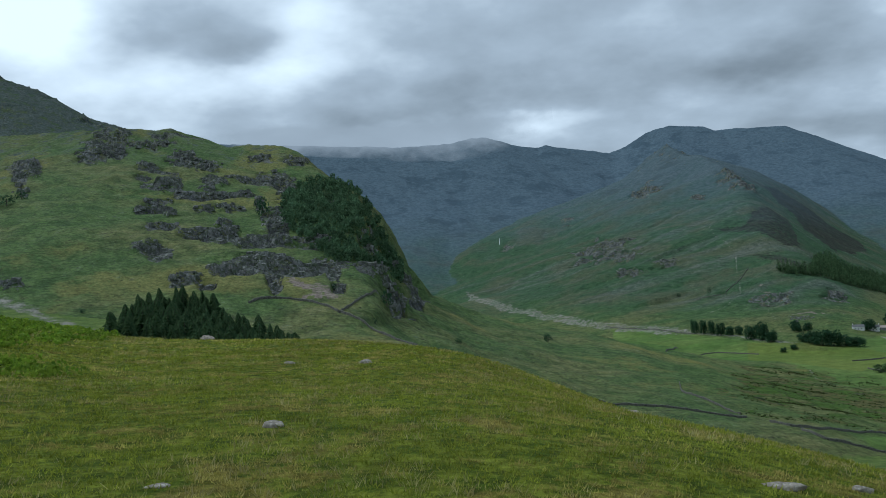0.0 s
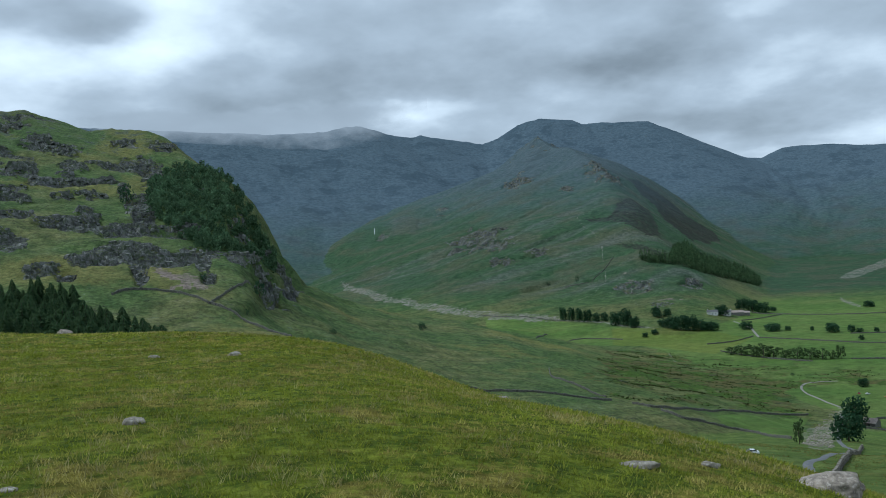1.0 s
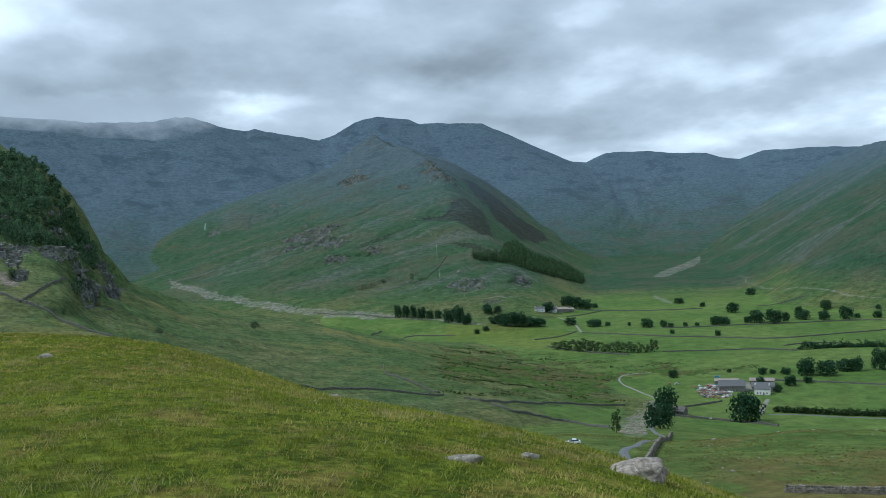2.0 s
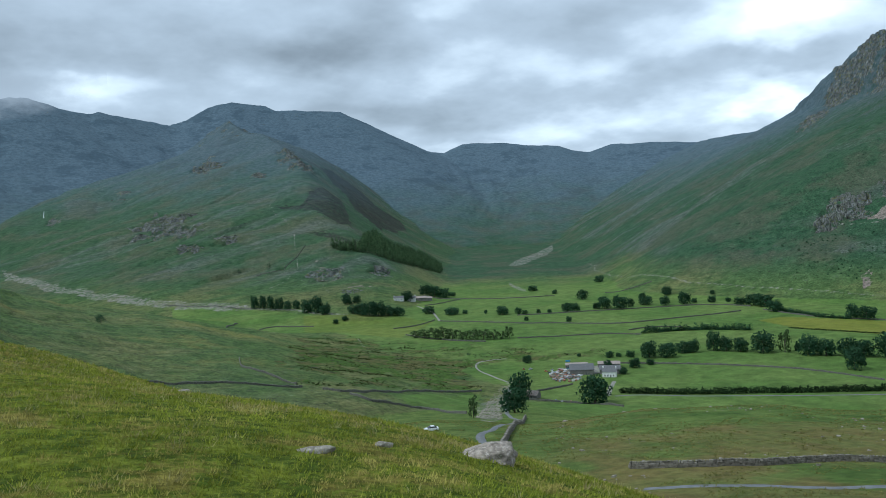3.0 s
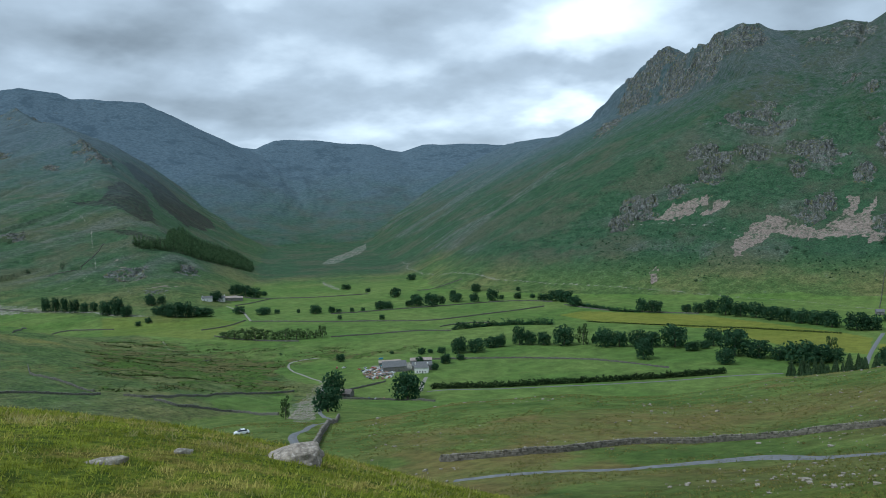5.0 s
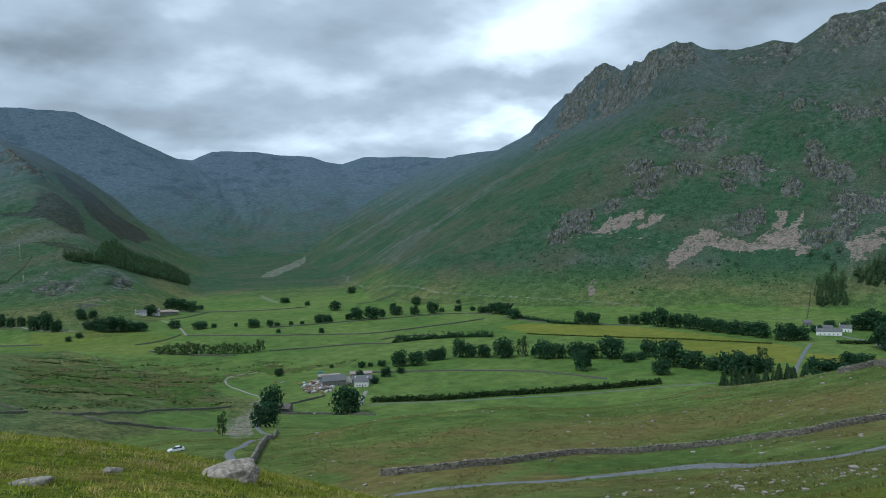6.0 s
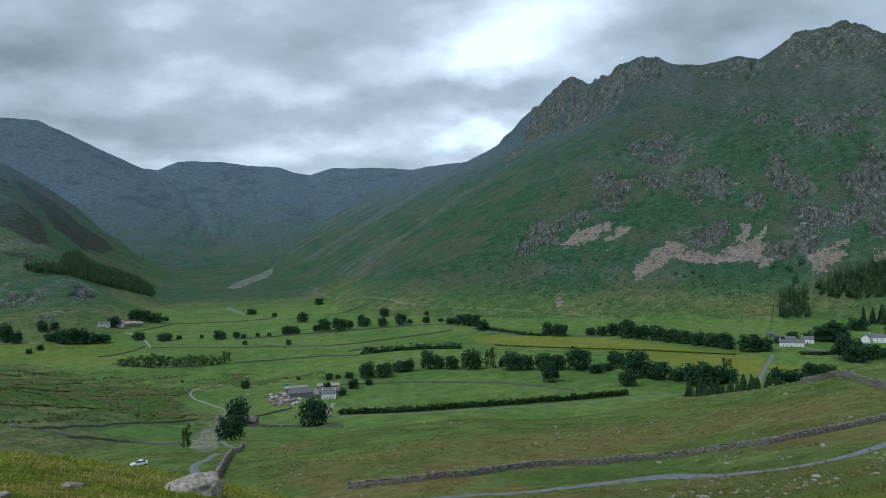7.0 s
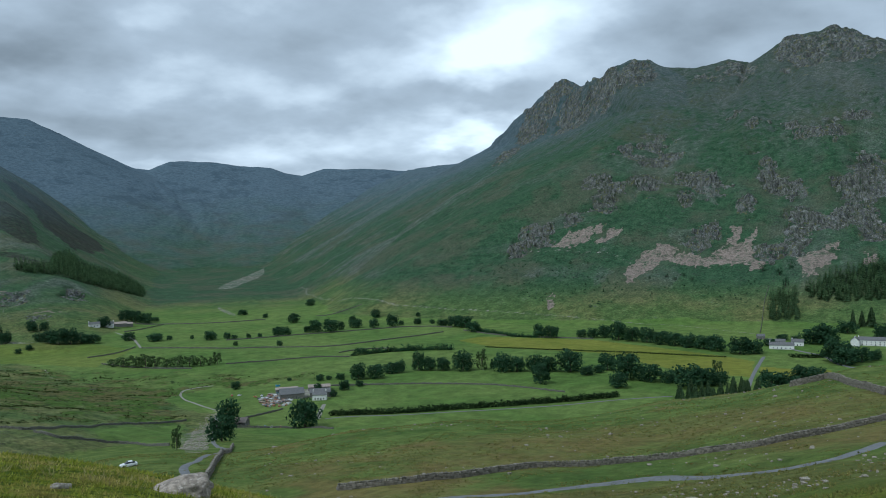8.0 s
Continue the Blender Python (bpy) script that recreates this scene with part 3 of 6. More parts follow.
GRAVEL_FLATS = [BECK_FLAT, FAR_GRAVEL, MID_GRAVEL, STREAM_FLAT]
SCRUB = [(1180.4, 928.5), (1244.2, 814.9), (1195.2, 677.3), (1288.3, 495.2), (1213.6, 463.2), (1103.6, 725.0), (1080.4, 851.5)]
NOSE_WOOD = [(-158.6, 882.4), (-151.2, 913.0), (-134.2, 934.4), (-100.7, 966.2), (-76.8, 957.1), (-58.0, 926.8), (-45.8, 908.5), (-40.9, 869.2), (-44.0, 780.2), (-57.9, 652.4), (-79.6, 637.5), (-92.5, 656.9), (-110.1, 687.4), (-125.7, 714.7), (-137.8, 730.3), (-147.0, 776.7)]
RIDGE_WOOD = [(647.0, 1656.8), (655.1, 1604.6), (758.3, 1617.4), (856.6, 1657.7), (936.5, 1702.1), (1028.8, 1857.1), (1058.6, 1951.3), (1036.8, 2001.7), (946.5, 1980.7), (936.1, 2049.4), (875.7, 1971.3), (724.1, 1673.6), (678.8, 1660.3)]
EAST_WOOD = [(1278.3, 420.7), (1311.2, 394.9), (1385.1, 338.0), (1382.3, 313.0), (1286.5, 291.9), (1265.4, 344.2), (1251.0, 400.3)]
EAST_WOOD_LOW = [(1246.6, 461.3), (1264.5, 428.3), (1192.5, 400.8), (1171.2, 437.2)]



# ---------------------------------------------------------------- materials
def nodes_of(name):
    m = bpy.data.materials.new(name)
    m.use_nodes = True
    nt = m.node_tree
    return m, nt, nt.nodes["Principled BSDF"]


def attr(nt, name):
    n = nt.nodes.new("ShaderNodeAttribute")
    n.attribute_name = name
    return n.outputs["Fac"]


def tex_noise(nt, scale, detail=4, rough=0.55, stretch=None, distort=0.0):
    c = nt.nodes.new("ShaderNodeTexCoord").outputs["Object"]
    if stretch:
        m = nt.nodes.new("ShaderNodeMapping")
        m.inputs["Scale"].default_value = stretch
        nt.links.new(c, m.inputs[0])
        c = m.outputs[0]
    n = nt.nodes.new("ShaderNodeTexNoise")
    n.inputs["Scale"].default_value, n.inputs["Detail"].default_value = scale, detail
    n.inputs["Roughness"].default_value, n.inputs["Distortion"].default_value = rough, distort
    nt.links.new(c, n.inputs["Vector"])
    return n.outputs["Fac"]


def span(nt, v, a, b):
    n = nt.nodes.new("ShaderNodeMapRange")
    n.interpolation_type = "SMOOTHSTEP"
    n.inputs["From Min"].default_value, n.inputs["From Max"].default_value = a, b
    nt.links.new(v, n.inputs["Value"])
    return n.outputs[0]


def mult(nt, a, b):
    n = nt.nodes.new("ShaderNodeMath")
    n.operation = "MULTIPLY"
    for i, v in enumerate((a, b)):
        if isinstance(v, (int, float)):
            n.inputs[i].default_value = v
        else:
            nt.links.new(v, n.inputs[i])
    return n.outputs[0]


def blend(nt, fac, a, b):
    n = nt.nodes.new("ShaderNodeMix")
    n.data_type = "RGBA"
    for i, v in ((0, fac), (6, a), (7, b)):
        if isinstance(v, (int, float)):
            n.inputs[i].default_value = v
        elif isinstance(v, tuple):
            n.inputs[i].default_value = (*v, 1)
        else:
            nt.links.new(v, n.inputs[i])
    return n.outputs[2]


def bump(nt, bsdf, height, strength, distance):
    b = nt.nodes.new("ShaderNodeBump")
    b.inputs["Strength"].default_value, b.inputs["Distance"].default_value = strength, distance
    nt.links.new(height, b.inputs["Height"])
    nt.links.new(b.outputs[0], bsdf.inputs["Normal"])


def shade_by(nt, col, noise_, low, high):
    """Grain: the colour varied up and down by a noise."""
    n = nt.nodes.new("ShaderNodeMix")
    n.data_type, n.blend_type = "RGBA", "MULTIPLY"
    n.inputs[0].default_value = 1.0
    nt.links.new(col, n.inputs[6])
    nt.links.new(blend(nt, span(nt, noise_, 0.28, 0.72), (low,) * 3, (high,) * 3), n.inputs[7])
    return n.outputs[2]


def crisp(nt, mask, noise_, spread, edge=0.07):
    """A mask broken up at its borders by a noise, with sharp edges."""
    off = nt.nodes.new("ShaderNodeMath")
    off.operation = "MULTIPLY_ADD"
    nt.links.new(noise_, off.inputs[0])
    off.inputs[1].default_value, off.inputs[2].default_value = spread, -0.5 * spread
    add = nt.nodes.new("ShaderNodeMath")
    add.operation = "ADD"
    nt.links.new(mask, add.inputs[0])
    nt.links.new(off.outputs[0], add.inputs[1])
    return span(nt, add.outputs[0], 0.5 - edge, 0.5 + edge)


def blend_value(nt, a, b):
    """The mean of two noises."""
    n = nt.nodes.new("ShaderNodeMath")
    n.operation = "ADD"
    nt.links.new(a, n.inputs[0])
    nt.links.new(b, n.inputs[1])
    return mult(nt, n.outputs[0], 0.5)


def land_material():
    """Grass, rough moor, bare rock, scree and painted distance haze; where each lies comes from the land itself."""
    m, nt, bsdf = nodes_of("hill_turf_and_rock")
    mid_, big = tex_noise(nt, 0.07, 8, 0.68), tex_noise(nt, 0.008, 6, 0.62)
    grain, clump = tex_noise(nt, 0.32, 10, 0.8), tex_noise(nt, 0.13, 12, 0.8)
    tuss = tex_noise(nt, 0.035, 12, 0.75)
    # grass of the slopes: green and straw in drifts, dark tussocks, pale specks of stone
    green = blend(nt, span(nt, mid_, 0.3, 0.7), (0.052, 0.092, 0.027), (0.092, 0.136, 0.041))
    rough_ = blend(nt, span(nt, mid_, 0.35, 0.65), (0.086, 0.108, 0.035), (0.150, 0.152, 0.058))
    dry = blend(nt, span(nt, clump, 0.38, 0.62), (0.215, 0.180, 0.066), (0.125, 0.148, 0.034))
    col = blend(nt, span(nt, big, 0.42, 0.64), green, rough_)
    col = blend(nt, crisp(nt, attr(nt, "dry"), clump, 1.6, 0.22), col, dry)
    rushes = blend(nt, span(nt, tuss, 0.46, 0.54), (0.062, 0.108, 0.018), (0.095, 0.092, 0.032))
    rushes = blend(nt, span(nt, clump, 0.53, 0.58), rushes, (0.036, 0.050, 0.016))
    col = blend(nt, crisp(nt, attr(nt, "rush"), clump, 1.3, 0.2), col, rushes)
    # moor, heights and runnels: their own colours shifted bluer to paint in haze
    hazy_moor = blend(nt, span(nt, mid_, 0.32, 0.68), (0.022, 0.057, 0.030), (0.042, 0.086, 0.046))
    hazy_moor = blend(nt, span(nt, big, 0.46, 0.60), hazy_moor, blend(nt, span(nt, clump, 0.4, 0.6), (0.068, 0.079, 0.054), (0.044, 0.070, 0.042)))
    hazy_moor = blend(nt, span(nt, tuss, 0.56, 0.62), hazy_moor, (0.024, 0.046, 0.030))
    col = blend(nt, attr(nt, "hazy_moor"), col, hazy_moor)
    heights = blend(nt, span(nt, clump, 0.38, 0.62), (0.043, 0.060, 0.051), (0.077, 0.092, 0.080))
    col = blend(nt, crisp(nt, mult(nt, attr(nt, "high"), 0.72), mid_, 2.6, 0.25), col, heights)
    runnel = attr(nt, "runnel")
    col = blend(nt, mult(nt, crisp(nt, mult(nt, runnel, 0.80), clump, 0.7, 0.16), 0.58), col, shade_by(nt, blend(nt, span(nt, mid_, 0.4, 0.6), (0.086, 0.099, 0.084), (0.124, 0.132, 0.116)), grain, 0.6, 1.3))
    col = blend(nt, crisp(nt, mult(nt, attr(nt, "heath"), 0.74), clump, 3.0, 0.3), col, blend(nt, span(nt, mid_, 0.4, 0.6), (0.022, 0.027, 0.019), (0.038, 0.039, 0.030)))
    col = shade_by(nt, col, grain, 0.42, 1.58)
    col = blend(nt, span(nt, clump, 0.575, 0.61), col, shade_by(nt, col, grain, 0.45, 0.75))
    specks = mult(nt, span(nt, grain, 0.625, 0.66), span(nt, mid_, 0.48, 0.60))
    col = blend(nt, mult(nt, specks, 0.8), col, (0.26, 0.255, 0.235))
    # blue haze of distance, painted over the far slopes' own colour
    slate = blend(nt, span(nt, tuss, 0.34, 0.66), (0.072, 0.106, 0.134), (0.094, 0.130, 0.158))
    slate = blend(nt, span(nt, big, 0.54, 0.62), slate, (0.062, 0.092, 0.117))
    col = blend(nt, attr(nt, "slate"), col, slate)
    # cropped turf of the near slopes, sandy where it is worn
    turf_ = blend(nt, span(nt, mid_, 0.35, 0.65), (0.086, 0.142, 0.028), (0.138, 0.184, 0.042))
    turf_ = blend(nt, crisp(nt, attr(nt, "sandy"), clump, 1.2, 0.3), turf_, blend(nt, span(nt, tuss, 0.42, 0.58), (0.205, 0.160, 0.056), (0.150, 0.150, 0.044)))
    turf_ = blend(nt, crisp(nt, mult(nt, attr(nt, "rush"), 0.8), clump, 1.6, 0.2), turf_, (0.078, 0.086, 0.028))
    col = blend(nt, attr(nt, "slope"), col, shade_by(nt, turf_, grain, 0.62, 1.3))
    # mown and grazed fields
    sward = blend(nt, span(nt, big, 0.38, 0.62), (0.084, 0.143, 0.031), (0.121, 0.172, 0.043))
    sward = shade_by(nt, shade_by(nt, sward, mid_, 0.82, 1.18), grain, 0.8, 1.2)
    sward = blend(nt, mult(nt, span(nt, tuss, 0.60, 0.64), 0.6), sward, (0.075, 0.085, 0.026))
    col = blend(nt, attr(nt, "pasture"), col, sward)
    col = blend(nt, attr(nt, "meadow"), col, shade_by(nt, blend(nt, span(nt, big, 0.4, 0.6), (0.15, 0.165, 0.024), (0.18, 0.185, 0.03)), clump, 0.8, 1.2))
    # the knoll's turf, in mottled patches
    fine, mottle = tex_noise(nt, 2.2, 10, 0.75), tex_noise(nt, 0.9, 8, 0.7)
    turf = blend(nt, span(nt, fine, 0.40, 0.60), (0.070, 0.104, 0.008), (0.195, 0.225, 0.022))
    turf = blend(nt, span(nt, mottle, 0.52, 0.62), turf, blend(nt, span(nt, fine, 0.4, 0.6), (0.165, 0.145, 0.020), (0.26, 0.230, 0.048)))
    turf = shade_by(nt, turf, tex_noise(nt, 5, 8, 0.75), 0.45, 1.6)
    col = blend(nt, attr(nt, "knoll"), col, turf)
    # rock, with cracks and mossy ledges
    crack = tex_noise(nt, 0.16, 12, 0.78, (1, 1, 0.35))
    pillar = tex_noise(nt, 0.05, 10, 0.7, (1, 1, 0.22))
    ledge = tex_noise(nt, 0.035, 12, 0.74, (1, 1, 2.6))
    stone = blend(nt, span(nt, crack, 0.40, 0.60), (0.043, 0.046, 0.045), (0.168, 0.172, 0.166))
    stone = shade_by(nt, stone, pillar, 0.5, 1.4)
    stone = shade_by(nt, stone, tex_noise(nt, 0.6, 8, 0.75, (1, 1, 0.3)), 0.55, 1.45)
    stone = blend(nt, mult(nt, span(nt, clump, 0.52, 0.58), 0.85), stone, shade_by(nt, rough_, grain, 0.5, 1.2))
    col = blend(nt, crisp(nt, mult(nt, attr(nt, "rock"), 0.64), blend_value(nt, clump, ledge), 4.2, 0.08), col, stone)
    scree_ = blend(nt, span(nt, grain, 0.38, 0.62), (0.120, 0.098, 0.082), (0.29, 0.235, 0.200))
    col = blend(nt, crisp(nt, mult(nt, attr(nt, "scree"), 0.70), clump, 1.9, 0.14), col, scree_)
    col = blend(nt, crisp(nt, mult(nt, attr(nt, "gravel"), 0.66), clump, 2.2, 0.22), col, blend(nt, span(nt, grain, 0.38, 0.62), (0.15, 0.142, 0.122), (0.33, 0.308, 0.270)))
    col = shade_by(nt, col, mid_, 0.86, 1.14)
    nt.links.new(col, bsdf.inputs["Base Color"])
    bsdf.inputs["Roughness"].default_value = 0.95
    bsdf.inputs["Specular IOR Level"].default_value = 0.1
    relief = nt.nodes.new("ShaderNodeMath")
    relief.operation = "MULTIPLY_ADD"
    nt.links.new(mult(nt, attr(nt, "rock"), crack), relief.inputs[0])
    relief.inputs[1].default_value = 2.2
    nt.links.new(clump, relief.inputs[2])
    bump(nt, bsdf, relief.outputs[0], 0.65, 3.0)
    return m


LAND = land_material()


# ---------------------------------------------------------------- the land: one sheet out to the skyline
def sheet():
    fine_az = np.arange(-31.5, 80.01, 0.115)
    rest = np.arange(82, 327, 3.0)
    az = np.radians(np.concatenate([fine_az, rest]))
    rings = np.concatenate([[0.004, 0.4], np.geomspace(0.8, 45, 95), np.geomspace(45.7, 480, 165), np.arange(484, 2650, 5.0), np.arange(2650, 4940, 12.0)])
    na, nr = len(az), len(rings)
    x, y = np.outer(np.sin(az), rings), np.outer(np.cos(az), rings)
    h, owner, rock, rise, lat, down = land(x, y)
    return na, nr, x, y, h, owner, rock, rise, lat, down


def line_distance(x, y, line):
    best = np.full(x.shape, 1e6)
    xs, ys = [q[0] for q in line], [q[1] for q in line]
    m = (x > min(xs) - 60) & (x < max(xs) + 60) & (y > min(ys) - 60) & (y < max(ys) + 60)
    if not m.any():
        return best
    xm, ym, b = x[m], y[m], best[m]
    for (ax, ay), (bx, by) in zip(line, line[1:]):
        ex, ey = bx - ax, by - ay
        s = np.clip(((xm - ax) * ex + (ym - ay) * ey) / (ex * ex + ey * ey), 0, 1)
        b = np.minimum(b, np.hypot(xm - ax - s * ex, ym - ay - s * ey))
    best[m] = b
    return best


def inside(x, y, poly):
    res = np.zeros(x.shape, dtype=bool)
    xs, ys = [q[0] for q in poly], [q[1] for q in poly]
    m = (x > min(xs)) & (x < max(xs)) & (y > min(ys)) & (y < max(ys))
    if not m.any():
        return res
    xm, ym, r = x[m], y[m], res[m]
    n = len(poly)
    for k in range(n):
        (ax, ay), (bx, by) = poly[k], poly[(k + 1) % n]
        r ^= ((ay > ym) != (by > ym)) & (xm < (bx - ax) * (ym - ay) / (by - ay + 1e-9) + ax)
    res[m] = r
    return res


def masks(x, y, h, owner, rock, rise, lat, down):
    r = np.hypot(x, y)
    out = {}
    n1, n2, n3 = fbm(x, y, 130, 4, 90), fbm(x, y, 22, 3, 93, 0.6), fbm(x, y, 55, 2, 97)
    out["rock"] = rock
    out["knoll"] = 1 - smooth(40, 110, r + 20 * n1)
    hill = (owner >= 0).astype(float)
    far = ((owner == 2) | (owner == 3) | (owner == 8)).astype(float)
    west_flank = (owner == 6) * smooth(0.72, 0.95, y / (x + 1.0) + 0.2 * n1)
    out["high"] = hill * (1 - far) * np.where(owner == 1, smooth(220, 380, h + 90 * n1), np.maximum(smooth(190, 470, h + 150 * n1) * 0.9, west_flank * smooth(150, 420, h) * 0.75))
    # painted haze: far ridges, upper middle ridge, then the mountain's distant end
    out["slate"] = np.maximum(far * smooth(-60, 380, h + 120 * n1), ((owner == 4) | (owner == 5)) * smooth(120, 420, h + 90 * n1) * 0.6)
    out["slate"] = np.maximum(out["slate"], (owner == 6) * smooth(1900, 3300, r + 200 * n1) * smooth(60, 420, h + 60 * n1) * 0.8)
    # moor of the farther hills and valley head, its colour including painted haze
    out["hazy_moor"] = np.maximum(np.where((owner >= 4) & (owner <= 7), smooth(5, 60, rise), 0.0) * np.where(owner <= 5, 0.75, 0.9), smooth(1650, 2000, r + 150 * n1) * np.where((owner == 4) | (owner == 5), 0.6, 0.85))
    # stony runnels down the fall line
    run = fbm(lat + 10 * n2, down * 0.10, 34, 4, 96, 0.6) + 0.6 * fbm(lat * 0.5, down * 0.05, 60, 2, 99)
    out["runnel"] = np.where(owner >= 4, np.clip(0.5 + run * (0.75 + 0.45 * west_flank), 0, 1), 0.5) * smooth(5, 50, rise)
    dry = np.where(owner == -2, smooth(-0.05, 0.35, n1 + 0.35 * n2) * np.where(x < 0.62 * y, 0.4, 0.9), np.where(owner == 0, 0.6, 0.32) * smooth(-0.12, 0.3, n1 + 0.3 * n2))
    out["dry"] = dry
    floor_ = smooth(1900, 1550, r + 150 * n1) * ((owner == -1) | ((owner == -2) & (h < 14) & (r > 500))) * smooth(9, 3, rise)
    rough_ = inside(x + 110 * n1 + 50 * n2, y + 110 * n1 - 50 * n2, ROUGH_A) * smooth(-0.35, 0.15, n2 + n1)
    rough_ = np.maximum(rough_, (owner == -2) * smooth(150, 260, r) * smooth(0.62, 0.5, x / (y + 1.0)) * (0.10 + 0.9 * n2))
    for poly in (BRIGHT_A, BRIGHT_C, BRIGHT_D):
        rough_ = rough_ * (1 - inside(x, y, poly))
    out["pasture"] = np.clip(floor_ + inside(x, y, BRIGHT_C) + inside(x, y, BRIGHT_D), 0, 1) * (1 - np.clip(rough_, 0, 1))
    out["rush"] = np.clip(rough_, 0, 1)
    east = smooth(0.55, 0.95, x / (np.abs(y) + 1.0))
    out["slope"] = (owner == -2) * smooth(60, 120, r) * 0.8
    out["sandy"] = np.clip(smooth(-0.10, 0.25, n1 + 0.5 * n2) * (0.2 + 0.8 * east) + patches(x, y, WORN, 0.7), 0, 1)
    out["meadow"] = np.clip(inside(x, y, MEADOW_A) * 0.85 + inside(x, y, MEADOW_B) * 1.0 + inside(x, y, BRIGHT_A) * 0.35, 0, 1)
    gravel = np.zeros(x.shape)
    for line, half in ((BECK_LOWER, 8.0), (GILL, 8.0), (FAR_TRACK, 2.4), (FAR_TRACK_B, 2.6), (ROUGH_TRACK, 1.6), (RIDGE_PATH, 1.5), (RIDGE_PATH_LOW, 1.5), (FOOT_PATH, 3.0), (SCREE_PATH, 1.8)):
        gravel = np.maximum(gravel, smooth(half * 1.25, half * 0.6, line_distance(x, y, line) + half * 1.3 * n2))
    for poly in GRAVEL_FLATS:
        gravel = np.maximum(gravel, 0.95 * inside(x + 14 * n2, y + 30 * n2, poly))
    scree_ = smooth(0.34, 0.62, patches(x, y, SCREES_MIDDLE, 1.1) + 0.85 * n2) * 0.85
    for poly in SCREES:
        scree_ = np.maximum(scree_, inside(x + 26 * n2 + 20 * n3, y + 26 * n2 - 20 * n3, poly) * (0.85 + 0.5 * n2))
    out["scree"] = np.clip(scree_ * (1 - 0.6 * rock), 0, 1)
    yard = np.exp(-(((x - 478) / 32) ** 2 + ((y - 604) / 26) ** 2))
    out["heath"] = np.zeros(x.shape)
    for poly, amount in ((HEATHER_A, 0.9), (HEATHER_B, 1.0), (HEATHER_C, 0.8)):
        out["heath"] = np.maximum(out["heath"], amount * inside(x + 22 * n2, y + 60 * n2, poly))
    out["gravel"] = np.maximum(gravel * (0.75 + 0.5 * n2), smooth(0.35, 0.6, yard + 0.4 * n2))
    return out


def build_land():
    na, nr, x, y, h, owner, rock, rise, lat, down = sheet()
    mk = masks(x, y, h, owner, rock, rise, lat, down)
    names = {-2: "ground", -1: "ground", 0: "crag_hill", 1: "high_shoulder", 2: "far_ridge", 3: "far_ridge", 4: "middle_ridge", 5: "middle_ridge", 6: "craggy_mountain", 7: "craggy_mountain", 8: "far_ridge"}
    labels = {"ground": "green valley floor and grassy knoll with rough turf", "crag_hill": "green hill with broken grey crags and a wooded nose",
              "high_shoulder": "bare rocky fell shoulder above the crag hill", "far_ridge": "dark blue-grey mountain ridge under low cloud",
              "middle_ridge": "grassy green ridge with scattered crags between two valleys", "craggy_mountain": "steep mountain with grey buttresses and pale scree"}
    order = ["ground", "crag_hill", "high_shoulder", "far_ridge", "middle_ridge", "craggy_mountain"]
    own = np.vectorize(lambda o: order.index(names[o]))(owner)
    i, j = np.meshgrid(np.arange(na), np.arange(nr - 1), indexing="ij")
    i2 = (i + 1) % na
    quads = np.stack([i * nr + j, i * nr + j + 1, i2 * nr + j + 1, i2 * nr + j], -1).reshape(-1, 4)
    face_own = own[i, j].reshape(-1)
    co = np.stack([x, y, h], -1).reshape(-1, 3)
    for k, name in enumerate(order):
        q = quads[face_own == k]
        if not len(q):
            continue
        used, inv = np.unique(q, return_inverse=True)
        me = bpy.data.meshes.new(name)
        me.vertices.add(len(used))
        me.vertices.foreach_set("co", co[used].astype(np.float32).ravel())
        me.loops.add(len(q) * 4)
        me.loops.foreach_set("vertex_index", inv.ravel().astype(np.int32))
        me.polygons.add(len(q))
        me.polygons.foreach_set("loop_start", np.arange(0, len(q) * 4, 4, dtype=np.int32))
        me.polygons.foreach_set("use_smooth", np.ones(len(q), dtype=bool))
        me.update(calc_edges=True)
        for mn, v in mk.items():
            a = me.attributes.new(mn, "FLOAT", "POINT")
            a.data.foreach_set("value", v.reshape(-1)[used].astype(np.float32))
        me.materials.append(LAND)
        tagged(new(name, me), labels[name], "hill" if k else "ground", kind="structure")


build_land()

# Trees: x, y, height, width
FIELD_EDGE_TREES = [
    (562.5, 612.7, 16.2, 17.9), (574.2, 600.9, 15, 17.8), (602.1, 609.1, 11.9, 14.7), (609.9, 602.2, 14.3, 13.5), (630.1, 595, 20.5, 14.9), (636.4, 584.2, 15.6, 13.6),
    (642.7, 572.6, 14.3, 16), (652.8, 553.9, 21.4, 22), (678.4, 535.9, 8.4, 6.2), (667.8, 514.6, 19.9, 20.5), (675.3, 502.6, 16.4, 18.1), (684.3, 488.3, 17.5, 18),
    (636.2, 446.7, 19.5, 16.7), (692.2, 476.7, 16.4, 18), (703.9, 457.9, 23.3, 26.4), (696.2, 433.7, 10.3, 14.1), (712.9, 431.1, 8.1, 11.9), (657.7, 379.1, 13.8, 17.4),
]
FIELD_EDGE_TREES_EAST = [
    (731.9, 432.9, 17.7, 18.2), (696.2, 391, 26.7, 26.3), (700.1, 369.9, 17.6, 22.7), (701.9, 351.3, 13.1, 16.9), (691.8, 327.6, 21.3, 27.5),
    (709.5, 319.9, 16.3, 22.3), (716.2, 309.8, 13, 16.8), (714.7, 264.6, 18.1, 24.1), (722.1, 253.1, 16, 22), (776.1, 259.4, 14.8, 21.1), (797.3, 253.9, 10.5, 18),
]
